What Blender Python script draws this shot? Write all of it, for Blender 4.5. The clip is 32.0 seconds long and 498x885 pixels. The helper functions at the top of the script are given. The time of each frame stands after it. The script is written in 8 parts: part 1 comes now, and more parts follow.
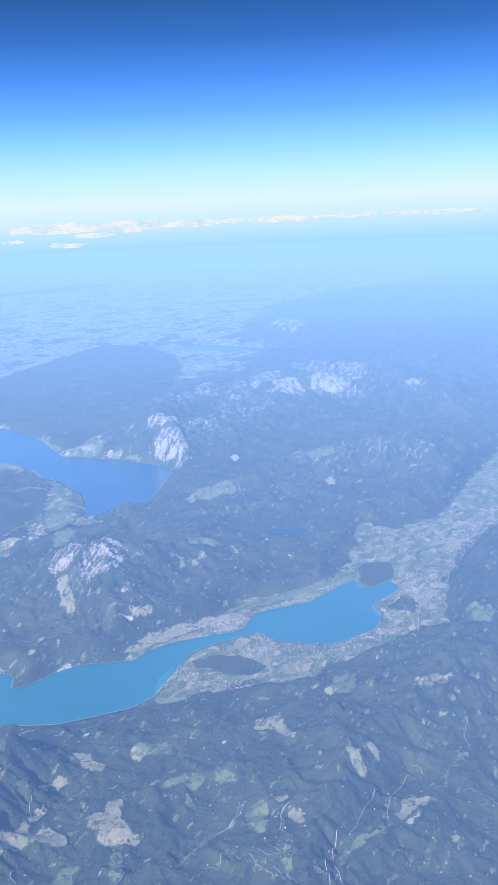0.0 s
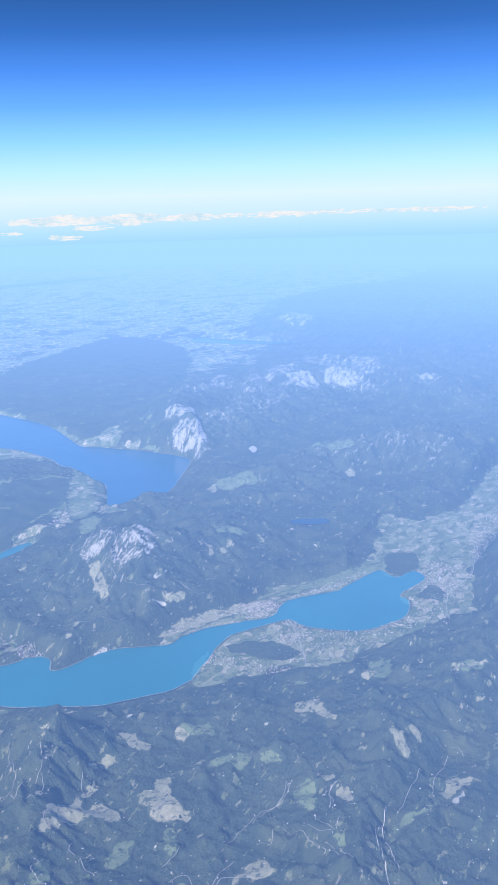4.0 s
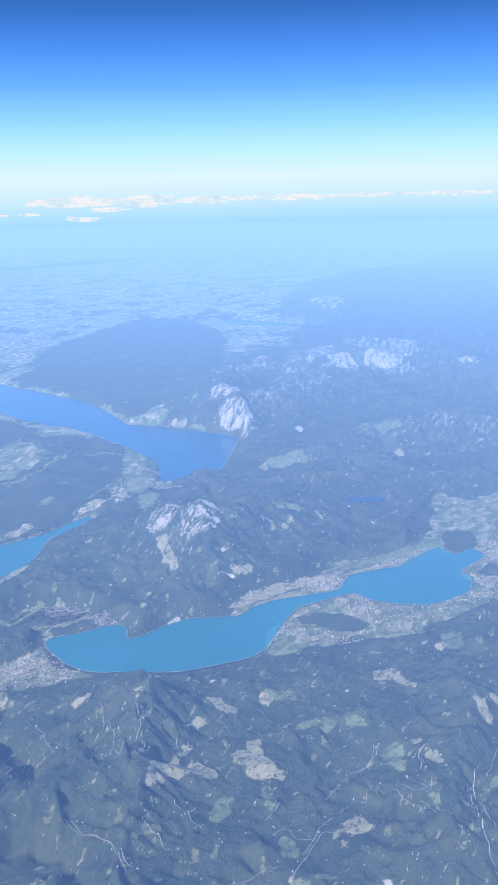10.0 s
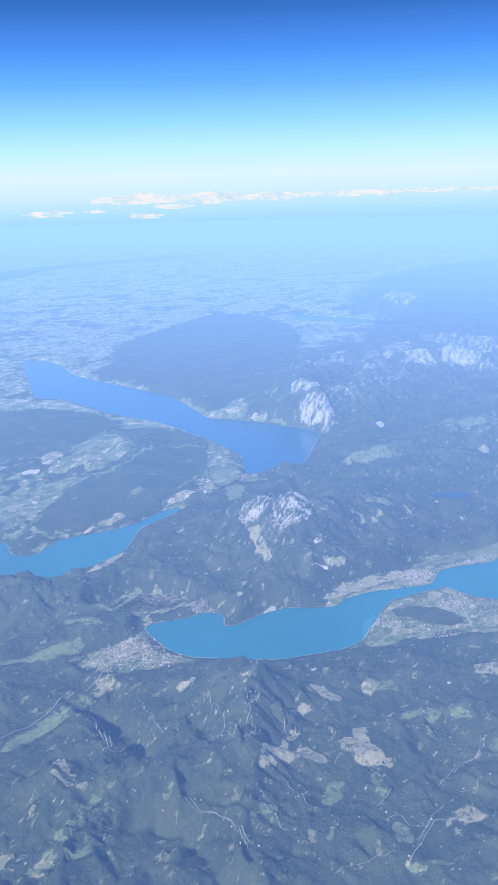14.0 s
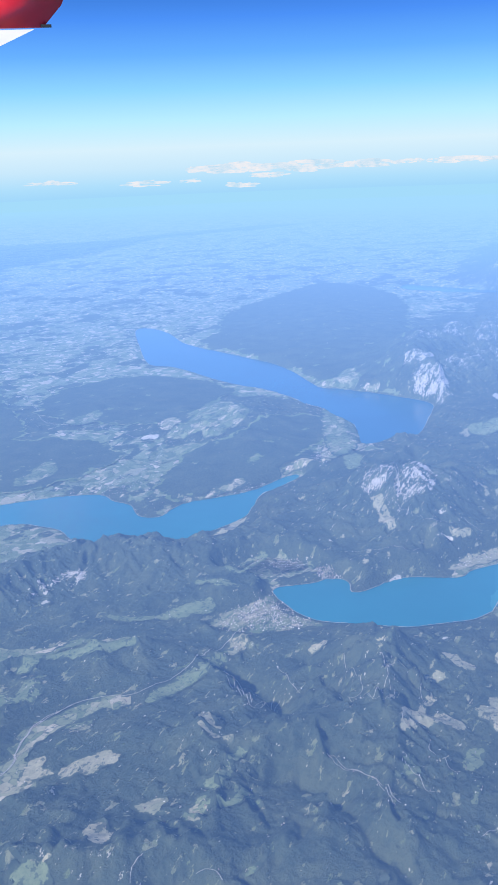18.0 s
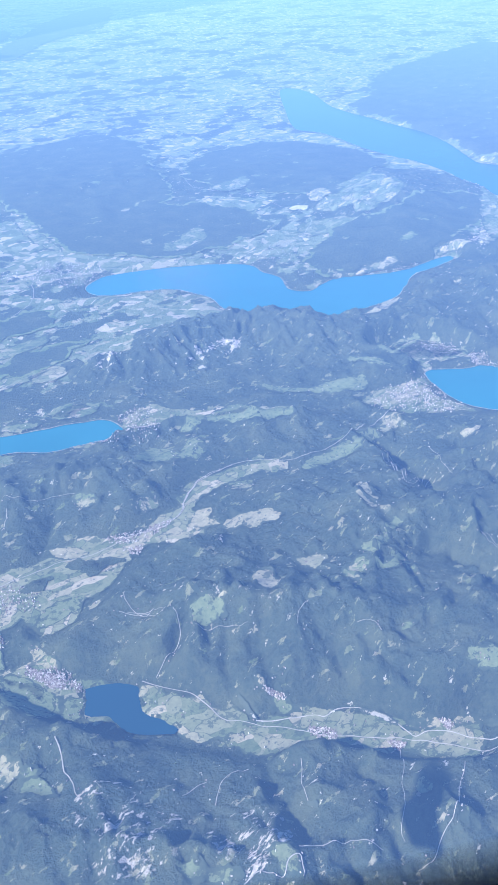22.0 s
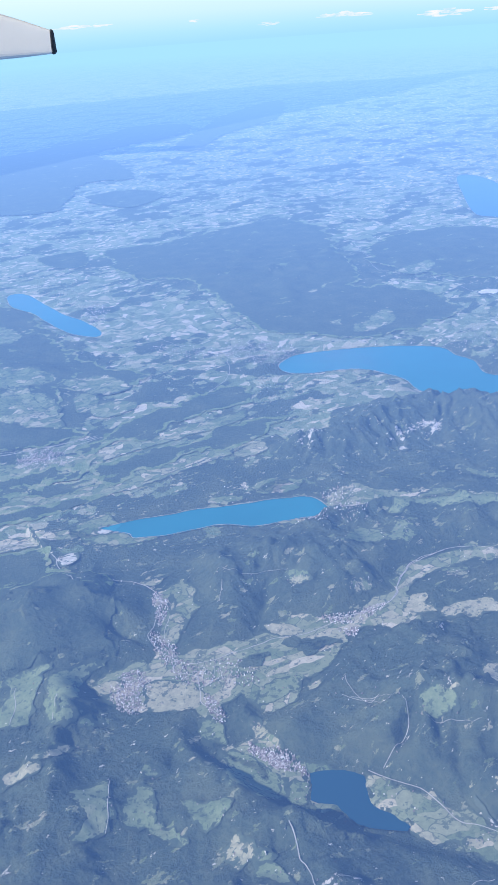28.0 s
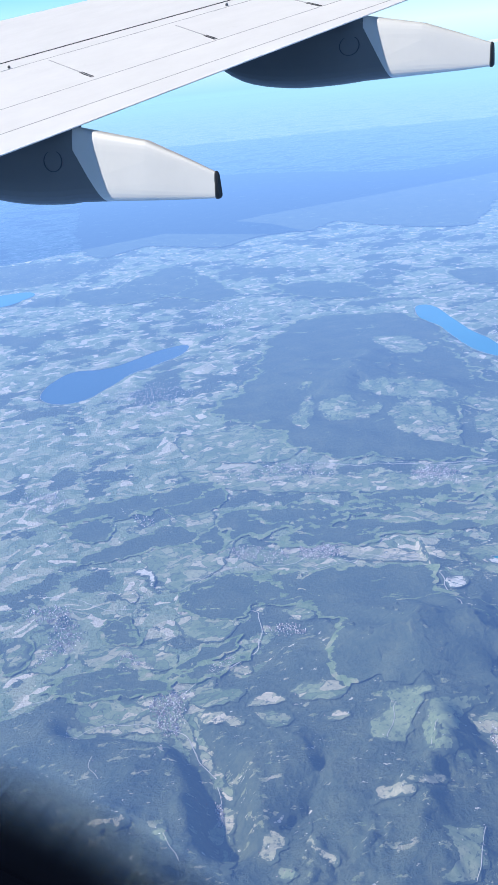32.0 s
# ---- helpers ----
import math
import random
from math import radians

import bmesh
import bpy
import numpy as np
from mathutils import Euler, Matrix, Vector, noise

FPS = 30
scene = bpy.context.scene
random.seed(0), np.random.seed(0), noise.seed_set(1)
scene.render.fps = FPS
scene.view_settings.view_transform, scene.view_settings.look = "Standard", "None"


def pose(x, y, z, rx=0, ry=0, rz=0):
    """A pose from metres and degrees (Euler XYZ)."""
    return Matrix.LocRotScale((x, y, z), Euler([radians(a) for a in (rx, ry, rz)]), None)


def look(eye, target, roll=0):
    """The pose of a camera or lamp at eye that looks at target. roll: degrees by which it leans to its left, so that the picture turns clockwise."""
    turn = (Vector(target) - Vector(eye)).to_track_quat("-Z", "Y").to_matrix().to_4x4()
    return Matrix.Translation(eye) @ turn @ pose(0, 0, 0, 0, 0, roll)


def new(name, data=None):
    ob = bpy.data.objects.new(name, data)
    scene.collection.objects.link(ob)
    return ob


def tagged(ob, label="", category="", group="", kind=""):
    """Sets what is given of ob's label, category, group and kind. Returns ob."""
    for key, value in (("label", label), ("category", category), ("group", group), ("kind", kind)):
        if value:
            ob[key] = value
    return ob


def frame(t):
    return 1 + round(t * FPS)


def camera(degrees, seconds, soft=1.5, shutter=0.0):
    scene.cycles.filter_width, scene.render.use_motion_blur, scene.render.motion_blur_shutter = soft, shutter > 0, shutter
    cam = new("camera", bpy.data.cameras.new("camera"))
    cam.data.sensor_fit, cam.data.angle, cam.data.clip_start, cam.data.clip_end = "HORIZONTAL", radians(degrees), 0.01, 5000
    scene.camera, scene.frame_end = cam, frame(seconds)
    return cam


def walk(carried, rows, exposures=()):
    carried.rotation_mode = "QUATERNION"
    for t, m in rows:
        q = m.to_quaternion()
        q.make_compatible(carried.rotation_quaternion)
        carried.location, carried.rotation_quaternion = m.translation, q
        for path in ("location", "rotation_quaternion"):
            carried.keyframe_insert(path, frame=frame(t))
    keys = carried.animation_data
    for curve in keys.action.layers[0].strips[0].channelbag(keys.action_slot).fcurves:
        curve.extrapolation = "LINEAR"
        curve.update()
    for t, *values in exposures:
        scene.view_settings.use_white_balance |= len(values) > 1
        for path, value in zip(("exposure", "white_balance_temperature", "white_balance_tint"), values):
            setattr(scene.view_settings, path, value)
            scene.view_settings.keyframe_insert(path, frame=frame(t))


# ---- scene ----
# The landscape is a model: 1 km of country is KM metres here, so that it fits inside the lens's range.
KM = 0.5
EARTH = 7390.0  # km, earth's radius with refraction


EXPOSURES = [(0.0, 0.09, 6600, 10), (14.0, 0.09, 6560, 10), (18.5, 0.0, 6350, 10), (20.0, 0.10, 6300, 10), (21.0, 0.26, 6270, 10), (22.5, 0.56, 6270, 10), (24.5, 0.42, 6250, 10), (27.0, 0.2, 6250, 10), (30.0, 0.15, 6350, 10), (32.0, 0.28, 6400, 10)]
cam = camera(31.733, 32.0, soft=1.35)
PATH = [  # seconds, km east, km north, km up, degrees about x, y and z
    (0.0, -11.2278, -8.7220, 8.1497, 75.035, 2.371, -61.937),
    (0.5, -11.2974, -8.6559, 8.1464, 75.001, 2.434, -62.012),
    (1.0, -11.3670, -8.5900, 8.1431, 74.988, 2.400, -62.042),
    (1.5, -11.4367, -8.5241, 8.1401, 75.007, 2.229, -62.032),
    (2.0, -11.5064, -8.4583, 8.1371, 75.070, 2.047, -62.024),
    (2.5, -11.5761, -8.3926, 8.1344, 75.092, 2.048, -62.055),
    (3.0, -11.6458, -8.3270, 8.1317, 75.040, 1.948, -62.063),
    (3.5, -11.7156, -8.2615, 8.1293, 74.896, 1.791, -62.063),
    (5.5, -11.9947, -8.0004, 8.1209, 74.265, 1.087, -62.083),
    (6.0, -12.0646, -7.9354, 8.1192, 74.211, 0.977, -62.054),
    (6.5, -12.1344, -7.8705, 8.1176, 74.133, 0.856, -61.986),
    (7.0, -12.2043, -7.8056, 8.1162, 74.010, 0.846, -61.839),
    (7.5, -12.2742, -7.7409, 8.1149, 73.797, 0.961, -61.648),
    (8.0, -12.3442, -7.6762, 8.1138, 73.644, 1.115, -61.447),
    (8.5, -12.4141, -7.6117, 8.1129, 73.527, 1.205, -61.292),
    (9.0, -12.4841, -7.5472, 8.1121, 73.530, 1.227, -61.210),
    (9.5, -12.5541, -7.4828, 8.1114, 73.588, 1.227, -61.176),
    (10.0, -12.6241, -7.4186, 8.1109, 73.682, 1.172, -61.114),
    (10.5, -12.6941, -7.3544, 8.1105, 73.696, 1.239, -61.040),
    (11.0, -12.7641, -7.2903, 8.1103, 73.591, 1.222, -60.786),
    (11.5, -12.8342, -7.2263, 8.1103, 73.440, 1.265, -60.418),
    (12.0, -12.9043, -7.1624, 8.1104, 73.254, 1.292, -59.875),
    (12.5, -12.9744, -7.0986, 8.1106, 73.147, 1.349, -59.206),
    (13.0, -13.0446, -7.0349, 8.1110, 73.192, 1.363, -58.560),
    (13.5, -13.1147, -6.9713, 8.1116, 73.362, 1.417, -57.978),
    (14.0, -13.1849, -6.9078, 8.1123, 73.545, 1.487, -57.265),
    (14.5, -13.2551, -6.8444, 8.1132, 73.631, 1.636, -56.435),
    (16.5, -13.5361, -6.5917, 8.1181, 73.106, 1.914, -53.761),
    (17.0, -13.6064, -6.5287, 8.1197, 72.958, 2.067, -53.182),
    (17.5, -13.6767, -6.4659, 8.1215, 72.604, 2.109, -52.429),
    (18.0, -13.7470, -6.4031, 8.1234, 71.808, 2.104, -51.348),
    (18.5, -13.8174, -6.3405, 8.1255, 70.553, 1.895, -49.966),
    (19.0, -13.8878, -6.2779, 8.1277, 68.685, 1.689, -48.368),
    (19.5, -13.9582, -6.2154, 8.1301, 66.331, 1.542, -46.741),
    (20.0, -14.0286, -6.1531, 8.1326, 64.148, 1.428, -45.534),
    (20.5, -14.0990, -6.0908, 8.1353, 62.177, 1.416, -44.668),
    (21.0, -14.1695, -6.0286, 8.1381, 60.485, 1.389, -44.021),
    (21.5, -14.2400, -5.9665, 8.1411, 58.908, 1.459, -43.459),
    (22.0, -14.3105, -5.9045, 8.1442, 57.576, 1.625, -42.962),
    (22.5, -14.3810, -5.8426, 8.1475, 56.916, 1.781, -42.596),
    (23.0, -14.4515, -5.7808, 8.1509, 56.837, 1.852, -42.304),
    (23.5, -14.5221, -5.7191, 8.1545, 57.306, 1.991, -41.918),
    (24.0, -14.5927, -5.6575, 8.1582, 58.065, 2.243, -41.413),
    (24.5, -14.6633, -5.5960, 8.1621, 58.895, 2.541, -40.672),
    (26.5, -14.9459, -5.3509, 8.1791, 61.151, 3.245, -38.111),
    (27.0, -15.0166, -5.2898, 8.1838, 61.722, 3.334, -37.223),
    (27.5, -15.0874, -5.2289, 8.1886, 62.341, 3.466, -35.823),
    (28.0, -15.1581, -5.1680, 8.1935, 63.043, 3.584, -33.769),
    (28.5, -15.2289, -5.1073, 8.1986, 63.935, 4.056, -30.736),
    (29.0, -15.2997, -5.0466, 8.2039, 64.940, 4.668, -26.601),
    (29.5, -15.3705, -4.9860, 8.2093, 65.668, 5.133, -22.205),
    (30.0, -15.4413, -4.9255, 8.2148, 66.072, 5.448, -17.833),
    (30.5, -15.5122, -4.8652, 8.2205, 66.179, 5.566, -14.166),
    (31.0, -15.5831, -4.8049, 8.2263, 66.134, 5.483, -10.861),
    (31.5, -15.6540, -4.7447, 8.2324, 65.999, 5.531, -8.821),
    (32.0, -15.7249, -4.6846, 8.2385, 65.754, 5.436, -8.782),
]
walk(cam, [(t, pose(x * KM, y * KM, z * KM, rx, ry, rz)) for t, x, y, z, rx, ry, rz in PATH], EXPOSURES)


# ---- light ----
SUN_AZ, SUN_EL = 270.0, 40.0  # degrees clockwise from north, above the horizon
world = bpy.data.worlds.new("sky")
scene.world = world
world.use_nodes = True
wn = world.node_tree
sky = wn.nodes.new("ShaderNodeTexSky")
sky.sky_type = "NISHITA"
sky.sun_disc = False
sky.sun_elevation = radians(SUN_EL)
sky.sun_rotation = radians(SUN_AZ)
sky.altitude = 8000
sky.air_density, sky.dust_density, sky.ozone_density = 1.6, 0.6, 2.0
wn.links.new(sky.outputs[0], wn.nodes["Background"].inputs[0])
wn.nodes["Background"].inputs[1].default_value = 0.10
sun = new("sun", bpy.data.lights.new("sun", "SUN"))
sun.data.energy, sun.data.angle, sun.data.color = 5.0, radians(0.53), (1.0, 0.96, 0.9)
_a, _e = radians(SUN_AZ), radians(SUN_EL)
sun.matrix_world = look((math.sin(_a) * math.cos(_e) * 50, math.cos(_a) * math.cos(_e) * 50, math.sin(_e) * 50), (0, 0, 0))


# ---- noise and shape helpers ----
def _hash(ix, iy, seed):
    h = (ix.astype(np.int64) * 374761393 + iy.astype(np.int64) * 668265263 + seed * 974634221) & 0x7FFFFFFF
    h = ((h ^ (h >> 13)) * 1274126177) & 0x7FFFFFFF
    return (h ^ (h >> 16)) & 0xFFFF


def perlin(x, y, seed=0):
    ix, iy = np.floor(x), np.floor(y)
    fx, fy = x - ix, y - iy
    u, v = fx * fx * fx * (fx * (fx * 6 - 15) + 10), fy * fy * fy * (fy * (fy * 6 - 15) + 10)

    def corner(dx, dy):
        a = _hash(ix + dx, iy + dy, seed) * (2 * math.pi / 65536)
        return np.cos(a) * (fx - dx) + np.sin(a) * (fy - dy)
    a, b, c, d = corner(0, 0), corner(1, 0), corner(0, 1), corner(1, 1)
    return (a + u * (b - a) + v * (c + u * (d - c) - a - u * (b - a))) * 1.5


def fbm(x, y, seed=0, octaves=5, gain=0.5):
    s, amp, tot = 0.0, 1.0, 0.0
    for k in range(octaves):
        s = s + amp * perlin(x * 2 ** k + 17.3 * k, y * 2 ** k - 9.1 * k, seed + k)
        tot += amp
        amp *= gain
    return s / tot


def ridged(x, y, seed=0, octaves=5, gain=0.55):
    s, amp, tot, w = 0.0, 1.0, 0.0, 1.0
    for k in range(octaves):
        n = 1 - np.abs(perlin(x * 2 ** k + 5.7 * k, y * 2 ** k + 3.3 * k, seed + k)) * 1.6
        n = np.clip(n, 0, 1) ** 2 * w
        w = np.clip(n * 1.6, 0.15, 1)
        s = s + amp * n
        tot += amp
        amp *= gain
    return s / tot


def step(a, b, x):
    t = np.clip((x - a) / (b - a), 0, 1)
    return t * t * (3 - 2 * t)


def rounded(points, n=4):
    """A closed outline with its corners rounded (Catmull-Rom)."""
    p = np.array(points, float)
    out = []
    for i in range(len(p)):
        a, b, c, d = p[i - 1], p[i], p[(i + 1) % len(p)], p[(i + 2) % len(p)]
        for k in range(n):
            t = k / n
            out.append(0.5 * (2 * b + (c - a) * t + (2 * a - 5 * b + 4 * c - d) * t * t + (3 * b - a - 3 * c + d) * t ** 3))
    return np.array(out)


def line(points, n=6):
    p = np.array(points, float)
    p = np.vstack([2 * p[0] - p[1], p, 2 * p[-1] - p[-2]])
    out = []
    for i in range(1, len(p) - 2):
        a, b, c, d = p[i - 1:i + 3]
        for k in range(n):
            t = k / n
            out.append(0.5 * (2 * b + (c - a) * t + (2 * a - 5 * b + 4 * c - d) * t * t + (3 * b - a - 3 * c + d) * t ** 3))
    out.append(p[-2])
    return np.array(out)


def rough(outline, amp, size, seed):
    """An outline made uneven, as woods and shores are."""
    o = np.array(outline, float)
    n = o.copy()
    n[:, 0] += amp * fbm(o[:, 0] / size, o[:, 1] / size, seed, 4, 0.65)
    n[:, 1] += amp * fbm(o[:, 0] / size + 41, o[:, 1] / size - 13, seed + 9, 4, 0.65)
    return n


def resample(o, gap):
    o = np.asarray(o)
    c = np.vstack([o, o[:1]])
    d = np.r_[0, np.cumsum(np.hypot(*np.diff(c, axis=0).T))]
    s = np.linspace(0, d[-1], max(8, int(d[-1] / gap)), endpoint=False)
    return np.stack([np.interp(s, d, c[:, 0]), np.interp(s, d, c[:, 1])], 1)


def inside(px, py, poly):
    r = np.zeros(px.shape, bool)
    x0, y0 = poly[-1]
    for x1, y1 in poly:
        if y0 != y1:
            c = ((y1 > py) != (y0 > py)) & (px < (x0 - x1) * (py - y1) / (y0 - y1) + x1)
            r ^= c
        x0, y0 = x1, y1
    return r


def gap_to(px, py, pts, closed=True):
    """Distance from each place to an outline or line."""
    best = np.full(px.shape, 1e9)
    m = len(pts)
    for i in range(m if closed else m - 1):
        a, b = pts[i], pts[(i + 1) % m]
        d = b - a
        t = np.clip(((px - a[0]) * d[0] + (py - a[1]) * d[1]) / max(d @ d, 1e-12), 0, 1)
        best = np.minimum(best, (px - a[0] - t * d[0]) ** 2 + (py - a[1] - t * d[1]) ** 2)
    return np.sqrt(best)


def sag(x, y):
    return (x * x + y * y) / (2 * EARTH)


# ---- the country's plan, in km east and north ----
ZONE_X = [-25, -14, -8, 0, 6, 11, 20, 30, 45, 330]  # northern edge of the mountains
ZONE_Y = [1, 3.4, 5.2, 6.5, 5, 8.5, 9.5, 13, 16, 60]
# crest lines: east, north, height, width
RIDGES = []
RIDGES.append([(0.6, 1.0, 1.0, 0.9), (1.4, 1.4, 1.4, 1.0), (2.0, 1.9, 1.85, 1.0), (1.75, 2.6, 1.55, 0.9), (2.0, 3.4, 1.25, 1.0)])
RIDGES.append([(2.1, 1.95, 1.7, 0.6), (2.7, 1.6, 1.5, 0.8), (4.2, 1.3, 1.15, 0.9), (5.5, 1.8, 1.0, 1.0)])
RIDGES.append([(11.0, 5.7, 1.25, 0.6), (12.0, 7.1, 1.95, 0.8), (13.0, 8.1, 2.0, 0.9), (15.5, 9.0, 1.85, 1.2), (17.1, 8.4, 1.9, 1.5), (18.7, 7.2, 2.0, 1.6), (21.6, 7.0, 2.1, 1.7), (22.9, 5.2, 2.2, 1.8), (23.0, 3.5, 2.0, 1.6), (20.4, 0.6, 1.65, 1.6)])
RIDGES.append([(13.5, 6.5, 1.3, 1.4), (17.5, 6.2, 1.45, 1.8)])
RIDGES.append([(9.0, 2.3, 1.0, 1.1), (11.2, 1.8, 1.2, 1.1), (11.8, 0.95, 1.4, 1.1), (12.3, 0.0, 1.55, 1.3), (12.5, -1.6, 1.5, 1.3), (15.0, 0.0, 1.3, 1.6)])
RIDGES.append([(34.6, 15.0, 1.0, 0.9), (36.2, 14.8, 2.2, 1.1), (36.6, 13.2, 1.7, 1.0), (36.4, 12.0, 1.2, 1.4)])
RIDGES.append([(-3.8, -0.8, 1.5, 0.55), (-4.6, -1.1, 1.42, 0.6), (-5.3, -1.4, 1.42, 0.7), (-7.0, -0.1, 1.25, 0.7), (-6.9, 0.4, 1.25, 0.6)])
RIDGES.append([(-3.8, -0.8, 1.45, 0.4), (-4.3, 0.0, 1.1, 0.4)])
RIDGES.append([(-4.9, -1.2, 1.35, 0.35), (-5.3, -0.3, 1.05, 0.35)])
RIDGES.append([(-6.7, 6.6, 1.05, 0.4), (-5.9, 6.2, 1.0, 0.5), (-4.6, 6.36, 1.12, 0.5), (-4.1, 6.1, 1.18, 0.5), (-3.3, 5.4, 1.25, 0.6), (-2.9, 4.6, 1.15, 0.6), (-2.2, 3.9, 1.0, 0.7), (-0.8, 3.0, 1.0, 0.8)])
RIDGES.append([(-10.2, 4.4, 0.95, 0.5), (-10.0, 3.7, 1.15, 0.5), (-9.4, 3.65, 1.2, 0.5), (-9.0, 3.1, 1.12, 0.5), (-7.4, 2.9, 1.0, 0.7), (-5.8, 2.6, 0.95, 0.6)])
RIDGES.append([(-13.4, 4.7, 1.15, 0.6), (-12.7, 4.5, 1.42, 0.6), (-12.1, 4.35, 1.3, 0.6), (-11.8, 4.1, 1.1, 0.5)])
RIDGES.append([(-9.9, 0.7, 1.2, 0.4), (-9.78, 0.25, 1.5, 0.5), (-9.5, -0.2, 1.45, 0.6), (-9.3, -0.55, 1.38, 0.6), (-8.7, -0.8, 1.32, 0.7), (-8.5, -1.3, 1.40, 0.6), (-8.75, -2.0, 1.1, 0.5), (-8.65, -2.45, 0.85, 0.4)])
RIDGES.append([(-8.5, -1.2, 1.35, 0.7), (-7.0, -0.3, 1.25, 0.7)])
RIDGES.append([(-8.4, -1.4, 1.3, 0.9), (-6.8, -2.6, 1.2, 1.2), (-5.3, -1.6, 1.4, 0.8)])
RIDGES.append([(-13.4, -0.6, 1.1, 0.4), (-12.6, -1.0, 1.2, 0.4), (-12.1, -1.7, 1.25, 0.45), (-11.2, -2.8, 1.3, 0.5), (-10.4, -3.3, 1.3, 0.5), (-8.0, -4.6, 1.4, 0.8)])
RIDGES.append([(-12.2, -1.7, 1.2, 0.3), (-11.9, -0.95, 1.0, 0.25)])
RIDGES.append([(-11.2, -2.7, 1.25, 0.3), (-10.75, -1.85, 0.95, 0.25)])
RIDGES.append([(-10.4, -3.3, 1.2, 0.3), (-10.2, -2.45, 0.95, 0.25)])
RIDGES.append([(-4.5, -5.2, 1.25, 0.8), (-1.5, -4.8, 1.2, 1.0), (1.5, -5.5, 1.2, 1.3), (6.0, -6.7, 1.25, 1.5), (11.0, -6.5, 1.4, 1.7)])
RIDGES.append([(3.3, 7.6, 0.95, 1.3), (5.2, 9.6, 1.12, 1.6), (5.0, 11.5, 0.8, 1.4)])
RIDGES.append([(4.0, 14.6, 0.78, 1.4), (6.4, 14.2, 0.76, 1.4)])
RIDGES.append([(15.0, 12.0, 0.85, 2.0), (18.5, 14.0, 0.95, 2.6), (22.0, 17.5, 0.88, 2.6)])
RIDGES.append([(-2.2, 17.4, 0.85, 1.8), (1.5, 15.6, 0.9, 1.8)])
RIDGES.append([(-12.6, 12.6, 0.75, 1.4), (-10.9, 14.6, 1.05, 2.0), (-9.8, 16.5, 0.85, 1.4)])
RIDGES.append([(-20.0, 0.5, 1.2, 0.9), (-17.0, 0.2, 1.2, 0.8), (-13.85, 1.5, 1.1, 0.5)])
RIDGES.append([(-14.2, 2.1, 1.0, 0.4), (-14.5, 2.8, 0.95, 0.4)])
RIDGES.append([(-17.8, 4.05, 0.9, 0.4), (-17.3, 3.5, 0.9, 0.4), (-16.6, 3.1, 0.9, 0.4), (-15.9, 3.3, 0.85, 0.3)])
RIDGES.append([(26.0, 2.0, 1.5, 2.5), (34.0, 4.0, 1.6, 3.0), (44.0, 8.0, 1.8, 4.0), (60.0, 14.0, 1.8, 5.0)])
RIDGES.append([(24.0, -6.0, 1.6, 3.0), (40.0, -6.0, 1.8, 4.0)])

FAR_WOODS = [(-22.0, 33.0, 5.0, 2.0)]
# bare limestone: east, north, radii, lowest height, amount
ROCKS = []
ROCKS += [(12.0, 7.3, 0.6, 0.9, 0.6, 0.74), (11.1, 6.3, 0.55, 0.8, 0.6, 0.76), (10.5, 5.5, 0.5, 0.6, 0.5, 0.70), (14.6, 8.6, 1.6, 0.5, 1.2, 0.58), (18.8, 5.8, 1.2, 0.9, 0.9, 0.72), (20.5, 4.9, 1.2, 1.1, 0.9, 0.78), (19.0, 6.9, 1.7, 0.5, 1.2, 0.68), (19.7, 3.7, 0.8, 0.9, 0.8, 0.62), (22.0, 5.6, 1.5, 1.2, 1.2, 0.60), (15.7, 7.2, 0.5, 0.4, 0.8, 0.56), (16.5, 6.0, 2.6, 1.4, 0.9, 0.42)]
ROCKS += [(1.7, 1.75, 0.85, 0.55, 1.0, 0.70), (1.5, 2.65, 0.5, 0.5, 1.0, 0.68), (36.2, 14.2, 1.5, 1.7, 0.8, 0.66), (3.0, 1.4, 1.6, 0.8, 0.95, 0.42), (-4.9, 5.4, 0.9, 0.5, 0.6, 0.66), (-6.65, 6.5, 0.4, 0.4, 0.8, 0.68), (-6.3, 4.75, 0.6, 0.35, 0.6, 0.60), (12.2, 0.2, 2.6, 2.2, 1.05, 0.52)]
ROCKS += [(-12.1, -1.5, 0.6, 0.75, 0.85, 0.62), (-11.3, -2.4, 0.5, 0.55, 0.85, 0.62), (-15.0, 2.6, 0.7, 0.5, 0.75, 0.5), (1.2, 1.2, 1.4, 1.0, 0.9, 0.44), (0.5, 2.6, 1.6, 1.2, 0.7, 0.42), (-9.5, 0.0, 0.8, 1.0, 1.0, 0.46)]
ROCKS += [(-4.5, -1.0, 1.4, 0.8, 1.05, 0.46)]
ROCKS += [(19.2, 7.1, 1.2, 0.7, 0.9, 0.62), (17.4, 7.2, 1.3, 0.7, 0.8, 0.60), (16.2, 6.0, 2.0, 1.0, 0.7, 0.555), (13.4, 6.3, 1.7, 0.9, 0.75, 0.565), (21.6, 6.4, 1.2, 0.9, 0.8, 0.64), (21.8, 4.5, 1.2, 0.9, 0.7, 0.66), (20.9, 1.4, 0.9, 0.7, 0.7, 0.58), (11.6, 1.5, 1.3, 0.7, 0.8, 0.56), (11.6, -0.5, 1.0, 0.7, 0.8, 0.55), (11.9, -1.4, 0.9, 0.6, 0.8, 0.55), (16.5, 8.2, 1.0, 0.6, 0.9, 0.60)]

